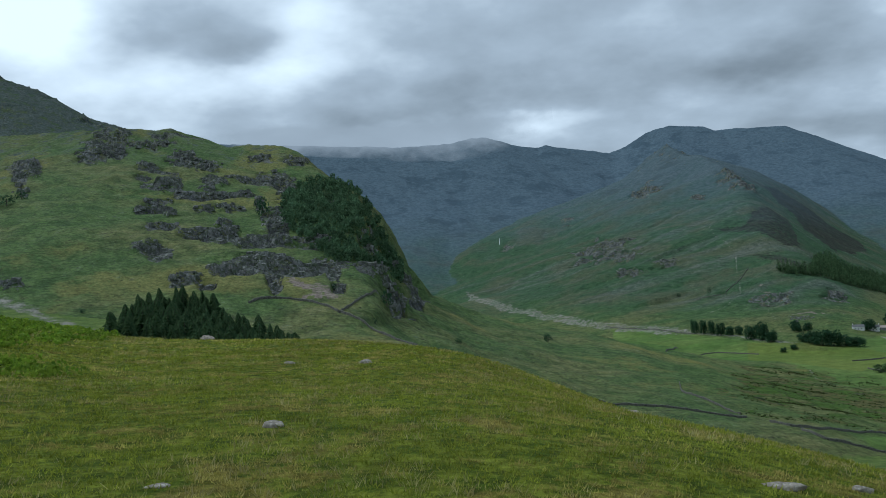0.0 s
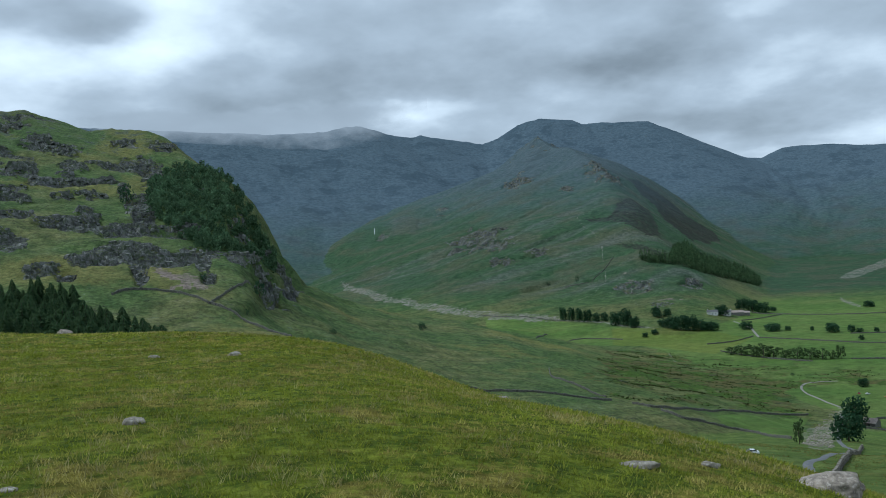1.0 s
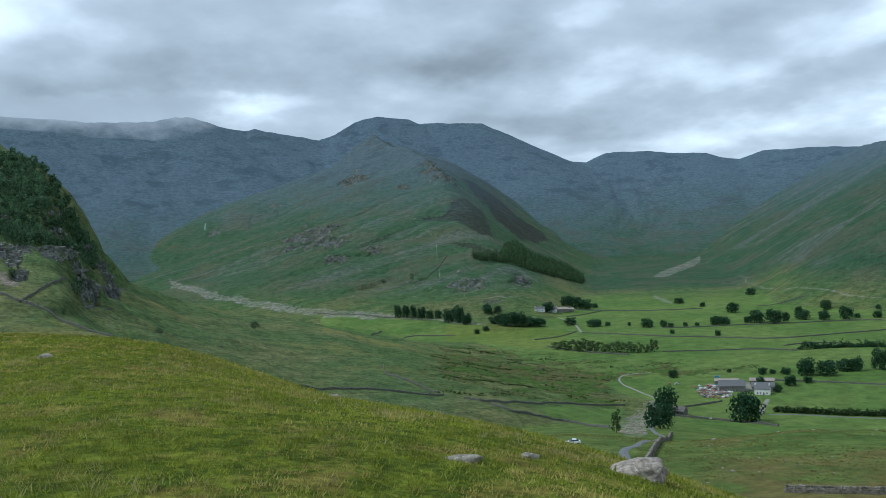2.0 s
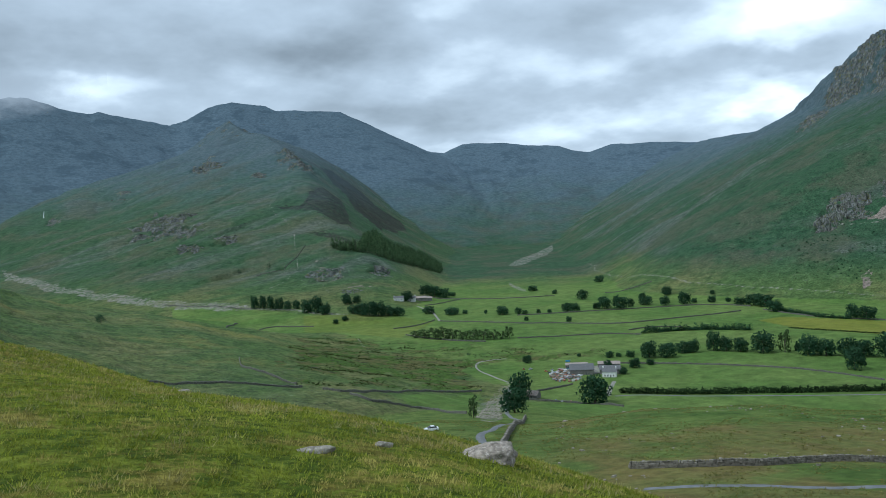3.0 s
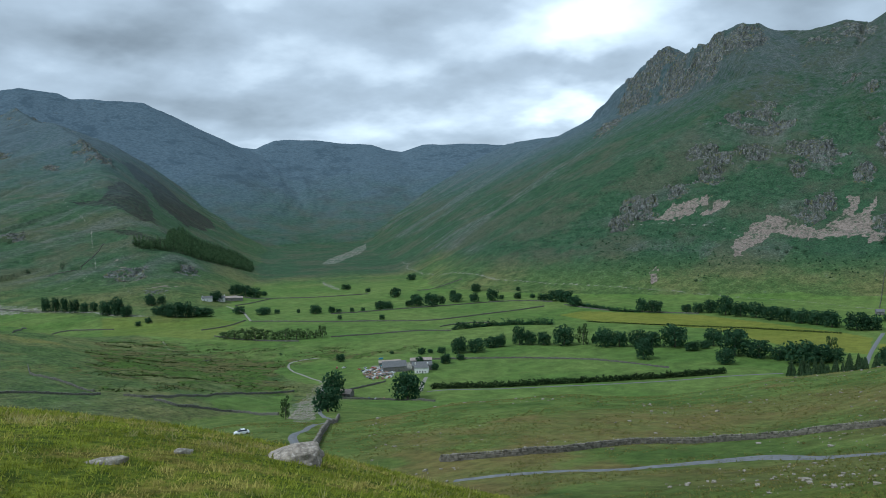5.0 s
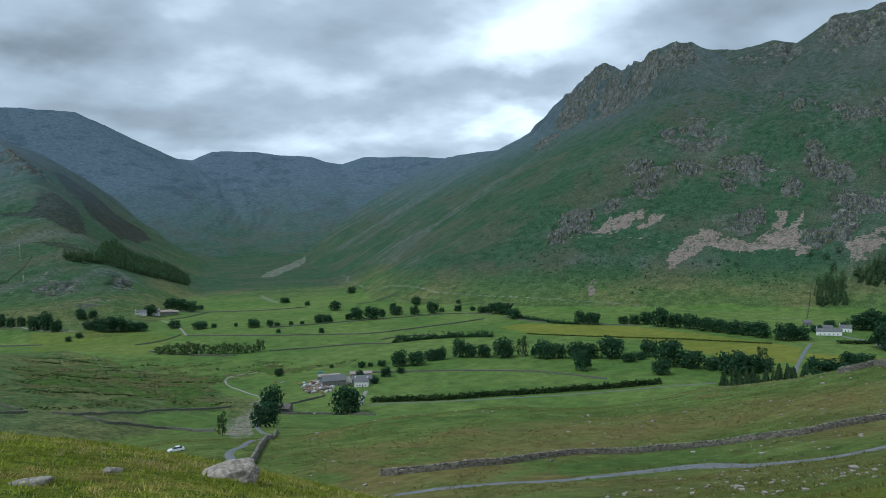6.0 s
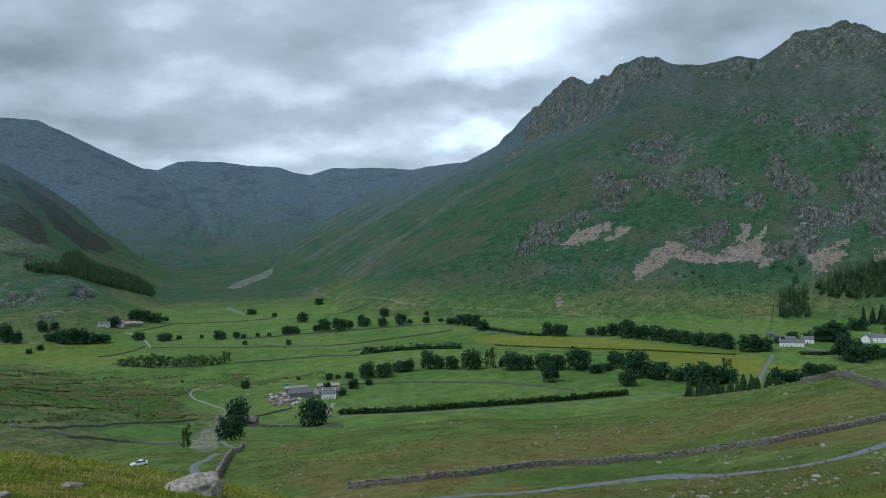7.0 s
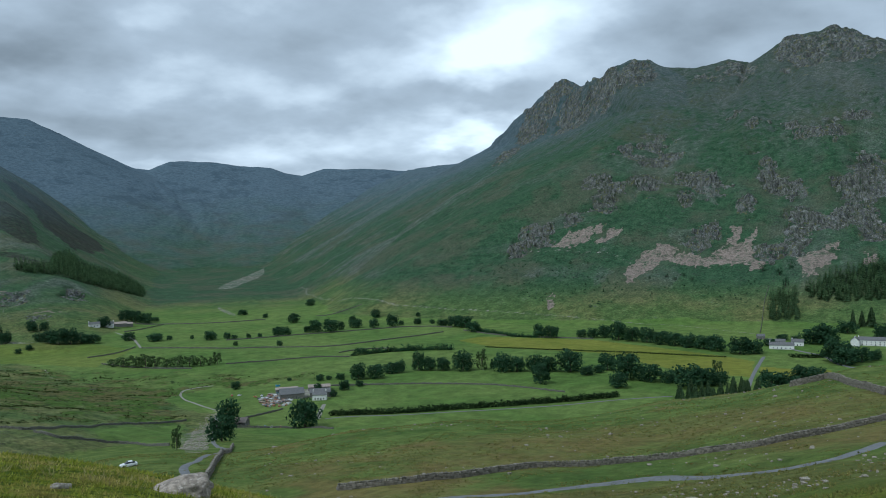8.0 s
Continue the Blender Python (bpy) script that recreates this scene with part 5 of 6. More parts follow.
def spruce_parts(seed, tiers=13, per=9):
    g = np.random.default_rng(seed)
    trunk = tube([(0, 0, -0.06), (0, 0, 0.5), (0, 0, 0.97)], [0.03, 0.02, 0.004], 5)
    quads = []
    for k in range(tiers):
        z = 0.07 + 0.9 * (k / tiers) ** 0.95
        reach = 0.5 * (1 - z) ** 0.8 * g.uniform(0.85, 1.1) + 0.02
        n = max(5, int(per * (1.1 - 0.5 * z)))
        for q in range(n):
            a = 2 * math.pi * (q + g.uniform(-0.3, 0.3)) / n + k * 0.7
            l = reach * g.uniform(0.75, 1.15)
            d = np.array([math.cos(a), math.sin(a), 0])
            side = np.array([-math.sin(a), math.cos(a), 0]) * l * g.uniform(0.28, 0.42)
            root, mid_, tip = np.array([0, 0, z + 0.03]), d * l * 0.6 + np.array([0, 0, z + 0.005]), d * l + np.array([0, 0, z - 0.045 * (1.2 - z)])
            quads.append(np.stack([root, mid_ - side, tip, mid_ + side]))
            up = np.array([0, 0, 0.045])
            quads.append(np.stack([root + up, mid_ - side * 0.5 - up * 0.8, tip, mid_ + up]))
    return trunk, np.array(quads)


class Grower:
    """Keeps a few grown trees of a kind and sets copies of them out."""

    def __init__(self, name, kinds, category, foliage):
        self.name, self.category, self.kinds, self.used = name, category, [], 0
        for (tv, tf), crown in kinds:
            self.kinds.append((mesh_data("trunk", tv, tf, BARK), tri_mesh("crown", crown, foliage, 4)))
        self.first = [None] * len(self.kinds)

    def set(self, x, y, z, height, width, label, group):
        k = self.used % len(self.kinds)
        self.used += 1
        m = Matrix.Translation((x, y, z)) @ Matrix.Rotation(rng.uniform(0, 6.283), 4, "Z") @ Matrix.Diagonal((width, width, height, 1))
        if self.first[k] is None:
            root = thing(self.name, m, label, self.category, group)
            part("trunk", self.kinds[k][0], root)
            part("crown", self.kinds[k][1], root)
            self.first[k] = root
        else:
            root = copy_thing(self.first[k], Matrix.Identity(4))
            root.matrix_basis = m
            tagged(root, label, self.category, group)
        return root


broad = Grower("tree", [broadleaf_parts(100 + i) for i in range(6)], "tree", LEAF)
light = Grower("tree", [broadleaf_parts(200 + i, 0.7, 11) for i in range(3)], "tree", LEAF_PALE)
bush = Grower("bush", [broadleaf_parts(300 + i, 0.1, 8, 34) for i in range(3)], "bush", LEAF)
spruce = Grower("conifer", [spruce_parts(400 + i) for i in range(4)], "conifer", NEEDLE)


def plant(grower, rows, label, group, sink=0.3):
    a = np.array(rows)
    z = ground_z(a[:, 0], a[:, 1])
    for (x, y, h, w), gz in zip(rows, z):
        grower.set(x, y, gz - sink, h, w, label, group)


plant(broad, FIELD_EDGE_TREES, "dark green broadleaf tree at the edge of a pasture", "field edge trees")
plant(broad, FIELD_EDGE_TREES_EAST, "large dark green broadleaf tree in a field corner", "field edge trees")
plant(broad, BELT_TREES, "dark green broadleaf tree in a shelter belt", "shelter belt trees")
plant(broad, UPPER_TREES, "broadleaf tree along the upper field wall", "upper field trees")
plant(light, COPSE_TREES, "pale green birch in a small walled copse", "copse trees")
plant(broad, WALLSIDE_TREES, "small broadleaf tree standing by a field wall", "wallside trees")
plant(broad, FAR_FARM_TREES, "broadleaf tree sheltering the far farm", "far farm trees")
plant(broad, FARM_TREES, "full dark green sycamore near the farm", "farm trees")
plant(broad, HOTEL_TREES, "broadleaf tree beside white houses", "hotel trees")
plant(light, SPINDLY_TREES, "slender pale green ash tree with a thin crown", "ash trees")
plant(broad, BECKSIDE_TREES, "dark green leafy tree beside the stony beck", "beckside trees")
plant(spruce, GARDEN_CONIFERS, "pointed dark garden conifer behind the hotel", "garden conifers")
plant(bush, HILLSIDE_BUSHES, "dark green bush on the steep hillside", "hillside bushes")
plant(bush, RIDGE_BUSHES, "lone thorn bush on open grass", "hillside bushes")
plant(bush, FLANK_BUSHES, "small dark juniper bush on the mountain flank", "hillside bushes")


def inside_points(poly, spacing, jitter=0.4):
    xs, ys = [q[0] for q in poly], [q[1] for q in poly]
    gx, gy = np.meshgrid(np.arange(min(xs), max(xs), spacing), np.arange(min(ys), max(ys), spacing))
    gx = gx.ravel() + rng.uniform(-jitter, jitter, gx.size) * spacing
    gy = gy.ravel() + rng.uniform(-jitter, jitter, gy.size) * spacing
    keep = inside(gx, gy, poly)
    return gx[keep], gy[keep]


# the spruce plantation below the crag hill
PLANTATION = [at(-21.9, 345), at(-21.2, 400), at(-20.2, 510), at(-18.3, 532), at(-16.7, 528), at(-14.7, 494), at(-13.3, 468), at(-11.8, 444), at(-10.3, 426), at(-8.0, 398), at(-7.6, 365), at(-12, 340), at(-16, 335)]
px_, py_ = inside_points(PLANTATION, 6.9)
pz_ = ground_z(px_, py_)
for x, y, z in zip(px_, py_, pz_):
    h = rng.uniform(13, 20)
    spruce.set(x, y, z - 0.3, h, h * rng.uniform(0.58, 0.85), "dark green spruce in a dense hillside plantation", "plantation spruces")

# the dark clump behind the brow
CLUMP = [at(63.8, 650), at(63.5, 700), at(68, 735), at(69.3, 720), at(69, 640), at(66.5, 610)]
cx_, cy_ = inside_points(CLUMP, 10.0)
for x, y, z in zip(cx_, cy_, ground_z(cx_, cy_)):
    h = rng.uniform(15, 21)
    spruce.set(x, y, z - 0.3, h, h * rng.uniform(0.5, 0.65), "dark conifer in a clump behind the grassy brow", "clump conifers")


def wood_stuff(name, poly, spacing, heights, conifer, label, foliage):
    x, y = inside_points(poly, spacing)
    z = ground_z(x, y)
    quads = []
    kinds = [spruce_parts(500 + i, 7, 6)[1] for i in range(3)] if conifer else [broadleaf_parts(600 + i, 0.2, 7, 20, 0.10)[1] for i in range(4)]
    for i in range(len(x)):
        k = kinds[i % len(kinds)]
        h = rng.uniform(*heights)
        w = h * (rng.uniform(0.42, 0.55) if conifer else rng.uniform(0.6, 0.85))
        a = rng.uniform(0, 6.28)
        c, s = math.cos(a), math.sin(a)
        q = k * np.array([w, w, h])
        quads.append(np.stack([q[..., 0] * c - q[..., 1] * s + x[i], q[..., 0] * s + q[..., 1] * c + y[i], q[..., 2] + z[i] - 0.4], -1))
    tagged(new(name, tri_mesh(name, np.concatenate(quads), foliage, 4)), label, "woodland", kind="stuff")


wood_stuff("broadleaf_wood", NOSE_WOOD, 7.5, (6, 13), False, "dark green broadleaf wood clinging to the steep crag", LEAF_CRAG)
wood_stuff("conifer_wood", RIDGE_WOOD, 9, (15, 22), True, "dark conifer strip on the flank of the ridge", NEEDLE)
wood_stuff("conifer_wood", EAST_WOOD, 7.5, (15, 22), True, "dark conifer plantation at the mountain foot", NEEDLE)
wood_stuff("conifer_wood", EAST_WOOD_LOW, 7, (13, 19), True, "dark conifer block beside a hillside wall", NEEDLE)


def hedge(line, height, width, label, foliage=LEAF_HEDGE, ragged=0.25):
    p, nrm, s = resample(line, 1.6)
    z = ground_z(p[:, 0], p[:, 1])
    g = np.random.default_rng(int(abs(line[0][0])))
    quads = []
    for i in range(len(p)):
        h = height * g.uniform(1 - ragged, 1 + 1.2 * ragged)
        quads.append(leaf_cloud(g, (p[i, 0] + g.uniform(-0.4, 0.4), p[i, 1] + g.uniform(-0.4, 0.4), z[i] + h * 0.48), (width * 0.6, width * 0.6, h * 0.55), 70, 0.08 + 0.105 * height))
    tagged(new("hedge", tri_mesh("hedge", np.concatenate(quads), foliage, 4)), label, "hedge", "hedges")


hedge(FARM_HEDGE, 4.6, 3.4, "long dark trimmed hedge beside the valley road")
hedge(DARK_HEDGE, 1.7, 1.6, "low dark hedge between two meadows")
hedge(BUSHY_HEDGE, 5.5, 5.0, "overgrown bushy hedge between pastures", LEAF, 0.6)
hedge(WEST_HEDGE, 4.0, 4.0, "ragged hedge at the foot of the mountain", LEAF, 0.6)
hedge(BELT_HEDGE, 4.0, 4.0, "green hedge below the white houses")


# ---------------------------------------------------------------- the knoll: turf, bracken, boulders
def blades(name, x, y, count, height, width, lean, mat, label, spread=0.09):
    """Tufts of grass: each a handful of tapering blades leaning apart."""
    z = ground_z(x, y)
    n = len(x)
    k = count
    ang = rng.uniform(0, 6.283, (n, k))
    off = rng.uniform(0, spread, (n, k))
    bx = x[:, None] + np.cos(ang) * off
    by = y[:, None] + np.sin(ang) * off
    bz = np.repeat(z[:, None], k, 1) - 0.012
    h = height[:, None] * rng.uniform(0.55, 1.25, (n, k))
    w = width[:, None] * rng.uniform(0.7, 1.3, (n, k))
    side = rng.uniform(0, 6.283, (n, k))
    tilt = lean * h * rng.uniform(0.3, 1.3, (n, k))
    tx, ty = bx + np.cos(ang) * tilt, by + np.sin(ang) * tilt
    v = np.stack([
        np.stack([bx - np.cos(side) * w, by - np.sin(side) * w, bz], -1),
        np.stack([bx + np.cos(side) * w, by + np.sin(side) * w, bz], -1),
        np.stack([tx, ty, bz + h], -1)], 2)
    return tagged(new(name, tri_mesh(name, v.reshape(-1, 3, 3), mat, 3)), label, "grass", kind="stuff")


def grass_material(name, low, high, straw, amount):
    m, nt, b = nodes_of(name)
    isl = nt.nodes.new("ShaderNodeNewGeometry").outputs["Random Per Island"]
    col = blend(nt, isl, low, high)
    patch_ = span(nt, tex_noise(nt, 0.9, 8, 0.7), 0.47, 0.60)
    col = blend(nt, mult(nt, patch_, amount), col, blend(nt, isl, tuple(c * 0.6 for c in straw), straw))
    col = shade_by(nt, shade_by(nt, col, tex_noise(nt, 2.6, 6, 0.7), 0.62, 1.3), tex_noise(nt, 0.35, 4, 0.6), 0.75, 1.2)
    nt.links.new(col, b.inputs["Base Color"])
    b.inputs["Roughness"].default_value = 0.8
    b.inputs["Specular IOR Level"].default_value = 0.15
    through_light(nt, b, col, 0.45)
    return m


GRASS = grass_material("fell_grass", (0.150, 0.192, 0.016), (0.350, 0.370, 0.048), (0.52, 0.44, 0.13), 0.9)
STRAW = grass_material("straw_grass", (0.24, 0.24, 0.06), (0.46, 0.42, 0.17), (0.50, 0.42, 0.19), 0.6)
FERN = grass_material("bracken_fronds", (0.11, 0.20, 0.015), (0.24, 0.34, 0.030), (0.26, 0.26, 0.05), 0.25)


def scatter(n, r0, r1, az0, az1, power=1.0):
    r = r0 + (r1 - r0) * rng.random(n) ** power
    a = np.radians(rng.uniform(az0, az1, n))
    return r * np.sin(a), r * np.cos(a), r


gx, gy, gr = scatter(46000, 2.6, 30, -38, 52)
blades("grass", gx, gy, 5, 0.035 + 0.045 * rng.random(len(gx)) ** 2, 0.005 + 0.0006 * gr, 0.75, GRASS, "short green fell grass covering the knoll")
gx, gy, gr = scatter(15000, 26, 56, -38, 40)
blades("grass", gx, gy, 5, 0.05 + 0.05 * rng.random(len(gx)), 0.012 + 0.0006 * gr, 1.0, GRASS, "green fell grass on the brow of the knoll")
gx, gy, gr = scatter(9000, 3, 50, -36, 48)
tufty = fbm(gx, gy, 3.5, 3, 51)
keep = tufty > 0.05
gx, gy, gr = gx[keep], gy[keep], gr[keep]
blades("grass_tufts", gx, gy, 7, 0.06 + 0.07 * rng.random(len(gx)), 0.003 + 0.0004 * gr, 0.8, STRAW, "pale straw-coloured grass tufts", 0.12)

# bracken on the rise
fx, fy, fr_ = scatter(2600, 21, 60, -46, -17)
keep = fbm(fx, fy, 9, 3, 55) + 0.5 * smooth(-18, -27, np.degrees(np.arctan2(fx, fy))) > 0.3
fx, fy, fr_ = fx[keep], fy[keep], fr_[keep]
fz = ground_z(fx, fy)
fronds = []
for i in range(len(fx)):
    h = rng.uniform(0.08, 0.30)
    fronds.append(leaf_cloud(rng, (fx[i], fy[i], fz[i] + h * 0.55), (0.28, 0.28, h * 0.5), 24, 0.03 + 0.0011 * fr_[i]))
tagged(new("bracken", tri_mesh("bracken", np.concatenate(fronds), FERN, 4)), "bright green bracken on the rising turf", "bracken", kind="stuff")


def boulder_mesh(name, seed, sx, sy, sz, mat, rough=0.28, levels=4, wedge=False):
    """A weathered block: an ico ball cut by planes and roughened."""
    bm = bmesh.new()
    bmesh.ops.create_icosphere(bm, subdivisions=levels, radius=1.0)
    g = np.random.default_rng(seed)
    planes = [(Vector(g.normal(size=3)).normalized(), g.uniform(0.85, 1.1) if wedge else g.uniform(0.55, 0.85)) for _ in range(9)]
    for v in bm.verts:
        p = v.co.copy()
        if wedge:
            # a long sloping back, a flat top and a blunt end
            p /= (abs(p.x) ** 4 + abs(p.y) ** 4 + abs(p.z) ** 4) ** 0.25
            top = float(np.interp(p.x, [-1, -0.6, -0.1, 0.25, 0.5, 0.8, 1.0], [0.03, 0.20, 0.58, 0.92, 1.0, 0.9, 0.5]))
            p = Vector((p.x, p.y * (0.45 + 0.55 * top), p.z * top))
        for nrm, d in planes:
            over = p.dot(nrm) - d
            if over > 0:
                p -= nrm * over * 0.85
        p *= 1 + rough * 0.5 * noise.noise(p * 2.1 + Vector((seed, 0, 0))) + rough * 0.16 * noise.noise(p * 6.5) + rough * 0.07 * noise.noise(p * 15)
        v.co = Vector((p.x * sx, p.y * sy, p.z * sz))
    me = bpy.data.meshes.new(name)
    bm.to_mesh(me)
    bm.free()
    me.polygons.foreach_set("use_smooth", [True] * len(me.polygons))
    me.materials.append(mat)
    return me


def lichen_rock(name, low, high, patch_col):
    m, nt, b = nodes_of(name)
    base = blend(nt, span(nt, tex_noise(nt, 9, 10, 0.75), 0.32, 0.68), low, high)
    spots_ = span(nt, tex_noise(nt, 22, 6, 0.6), 0.55, 0.62)
    base = blend(nt, mult(nt, spots_, 0.7), base, patch_col)
    moss = span(nt, tex_noise(nt, 4, 6, 0.6), 0.58, 0.70)
    base = blend(nt, mult(nt, moss, 0.55), base, (0.11, 0.11, 0.05))
    nt.links.new(base, b.inputs["Base Color"])
    b.inputs["Roughness"].default_value = 0.92
    bump(nt, b, tex_noise(nt, 30, 8, 0.7), 0.8, 0.02)
    return m


BOULDER = lichen_rock("lichened_boulder", (0.13, 0.108, 0.086), (0.42, 0.355, 0.29), (0.50, 0.45, 0.39))
FIELD_STONE = lichen_rock("pale_fell_stone", (0.13, 0.112, 0.086), (0.38, 0.335, 0.27), (0.47, 0.44, 0.38))

# x, y, half-sizes, turn, seed, label
KNOLL_STONES = [
    (6.76, 11.43, 0.60, 0.34, 0.25, -29, 11, "large pale grey boulder with a sloping top in the grass"),
    (3.67, 10.06, 0.29, 0.15, 0.07, -20, 12, "flat grey stone sunk in the turf"),
    (4.96, 10.96, 0.19, 0.13, 0.085, 10, 13, "small flat grey stone in the turf"),
    (-2.52, 12.24, 0.17, 0.12, 0.10, 30, 14, "small pale stone lying in short grass"),
    (-4.59, 24.5, 0.19, 0.13, 0.09, 0, 15, "small grey stone near the brow"),
    (-2.45, 24.5, 0.26, 0.17, 0.12, 40, 16, "grey stone near the brow"),
    (-2.98, 8.87, 0.16, 0.08, 0.03, 15, 17, "thin flat stone half buried in turf"),
    (-11.0, 39.0, 0.36, 0.28, 0.30, 20, 18, "pale brown boulder on the brow"),
    (5.05, 24.8, 0.30, 0.2, 0.14, 20, 19, "small pale stone on the edge of the brow"),
    (5.75, 24.4, 0.26, 0.18, 0.12, 60, 20, "low pale stone on the edge of the brow"),
]
for x, y, sx_, sy_, sz_, turn, seed, label in KNOLL_STONES:
    ob = new("boulder" if sx_ > 0.34 else "stone", boulder_mesh("stone", seed, sx_, sy_, sz_, BOULDER if sx_ > 0.34 else FIELD_STONE, levels=5 if sx_ > 0.34 else 3, wedge=sx_ > 0.45))
    z = ground_z(x, y)[0]
    tagged_at(ob, pose(x, y, z + sz_ * (-0.10 if sx_ > 0.45 else 0.05), 0, 0, turn), label, "boulder" if sx_ > 0.34 else "stone", "stones on the knoll")


# ---------------------------------------------------------------- loose stones over the lower slope, one scatter
def stone_scatter(name, x, y, sizes, label):
    z = ground_z(x, y)
    vs, fs = [], []
    for i in range(len(x)):
        s = sizes[i]
        vs.append(stone_block((x[i], y[i], z[i] + s * 0.12), (s * rng.uniform(0.8, 1.5), s * rng.uniform(0.7, 1.1), s * rng.uniform(0.45, 0.8)), rng.uniform(0, 6.28), 0.2))
        b = i * 8
        fs += [tuple(b + q for q in face) for face in BLOCK_FACES]
    tagged(new(name, mesh_data(name, np.concatenate(vs), fs, FIELD_STONE)), label, "stones", kind="stuff")


sx1, sy1, sr1 = scatter(1500, 85, 330, 36, 80)
keep = fbm(sx1, sy1, 45, 3, 65) > 0.02
stone_scatter("loose_stones", sx1[keep], sy1[keep], 0.16 + 0.62 * rng.random(keep.sum()) ** 5, "pale loose stones strewn over rough grass")
sx1, sy1, sr1 = scatter(420, 84, 128, 56, 82)
keep = fbm(sx1, sy1, 14, 2, 66) > -0.05
sx1, sy1 = sx1[keep], sy1[keep]
stone_scatter("loose_stones", sx1, sy1, 0.10 + 0.34 * rng.random(len(sx1)) ** 3, "pale stones below the road")
bedx, bedn, beds = resample(STREAM_BED, 1.0)
tot = []
for k in range(3):
    tot.append(bedx + bedn * rng.uniform(-6.5, 5.0, (len(bedx), 1)) + rng.uniform(-0.5, 0.5, bedx.shape))
tot = np.concatenate(tot)
stone_scatter("stream_cobbles", tot[:, 0], tot[:, 1], 0.2 + 0.7 * rng.random(len(tot)) ** 2, "grey cobbles filling the dry stream bed")


# ---------------------------------------------------------------- crags: broken blocks standing out of the hillsides
def crag_rock():
    m, nt, b = nodes_of("crag_rock")
    crack, face = tex_noise(nt, 0.45, 10, 0.75, (1, 1, 0.35)), tex_noise(nt, 0.12, 6, 0.65)
    isl = nt.nodes.new("ShaderNodeNewGeometry").outputs["Random Per Island"]
    col = blend(nt, span(nt, crack, 0.38, 0.62), (0.080, 0.082, 0.076), (0.272, 0.274, 0.258))
    col = shade_by(nt, blend(nt, isl, col, blend(nt, 0.6, col, (0.125, 0.122, 0.110))), face, 0.6, 1.3)
    moss = mult(nt, span(nt, tex_noise(nt, 0.3, 8, 0.7), 0.48, 0.57), 0.72)
    nt.links.new(blend(nt, moss, col, (0.062, 0.084, 0.038)), b.inputs["Base Color"])
    b.inputs["Roughness"].default_value = 0.92
    b.inputs["Specular IOR Level"].default_value = 0.2
    bump(nt, b, crack, 0.6, 0.6)
    return m


CRAG = crag_rock()


def crag_blocks(name, spots_, per, size, shape, sunk, label):
    """Blocks round the rocky spots of a hillside, kept where bare rock breaks through, long side along the slope."""
    px, py = [], []
    for cx, cy, wide, deep, force in spots_:
        n = int(per * force * max(0.5, min(2.2, wide * deep / (30.0 * size * size))))
        r = math.hypot(cx, cy)
        sn, cs = cx / r, cy / r
        u, v = rng.normal(0, 0.6, n) * wide, rng.normal(0, 0.6, n) * deep
        px.append(cx + u * cs + v * sn)
        py.append(cy - u * sn + v * cs)
    x, y = np.concatenate(px), np.concatenate(py)
    h, _, rock, *_ = land(x, y)
    keep = rock > rng.uniform(0.2, 0.7, len(x))
    x, y, h = x[keep], y[keep], h[keep]
    n = len(x)
    s = size * np.exp(rng.normal(-0.25, 0.45, n))
    unit = np.array([(a, b, c) for c in (-1, 1) for b in (-1, 1) for a in (-1, 1)], float) / 2
    co = (unit[None] + rng.uniform(-0.20, 0.20, (n, 8, 3))) * np.array(shape) * s[:, None, None]
    co[:, 4:, :2] *= rng.uniform(0.45, 0.95, (n, 1, 1))
    yaw = -np.arctan2(x, y) + rng.normal(0, 0.5, n)
    c, w = np.cos(yaw)[:, None], np.sin(yaw)[:, None]
    v = np.stack([co[..., 0] * c - co[..., 1] * w + x[:, None], co[..., 0] * w + co[..., 1] * c + y[:, None], co[..., 2] + h[:, None] - sunk * s[:, None]], -1)
    f = (np.arange(n)[:, None, None] * 8 + np.array(BLOCK_FACES)[None]).reshape(-1, 4)
    tagged(new(name, mesh_data(name, v.reshape(-1, 3), f.tolist(), CRAG)), label, "crag", kind="stuff")


crag_blocks("crag_rocks", CRAG_HILL_LEDGES, 900, 1.7, (1.8, 1.1, 0.9), 0.2, "scattered grey ledges and boulders between the crags")
crag_blocks("crag_rocks", CRAG_HILL_ROCKS + CRAG_HILL_ROCKS_B, 64, 1.9, (1.8, 1.1, 1.0), 0.16, "broken grey ledges on the upper crag hill")
crag_blocks("crag_rocks", CRAG_HILL_ROCKS_C + CRAG_HILL_ROCKS_D, 80, 1.8, (1.6, 1.1, 1.2), 0.18, "broken grey ledges low on the crag hill")
crag_blocks("crag_rocks", MIDDLE_RIDGE_ROCKS, 60, 3.0, (1.5, 1.0, 0.8), 0.15, "grey boulders and outcrops on the green ridge")
crag_blocks("buttress_rocks", MOUNTAIN_ROCKS[17:] + MOUNTAIN_ROCKS_B + MOUNTAIN_ROCKS_C, 64, 4.4, (1.0, 0.9, 1.6), 0.34, "grey buttresses on the steep mountain face")

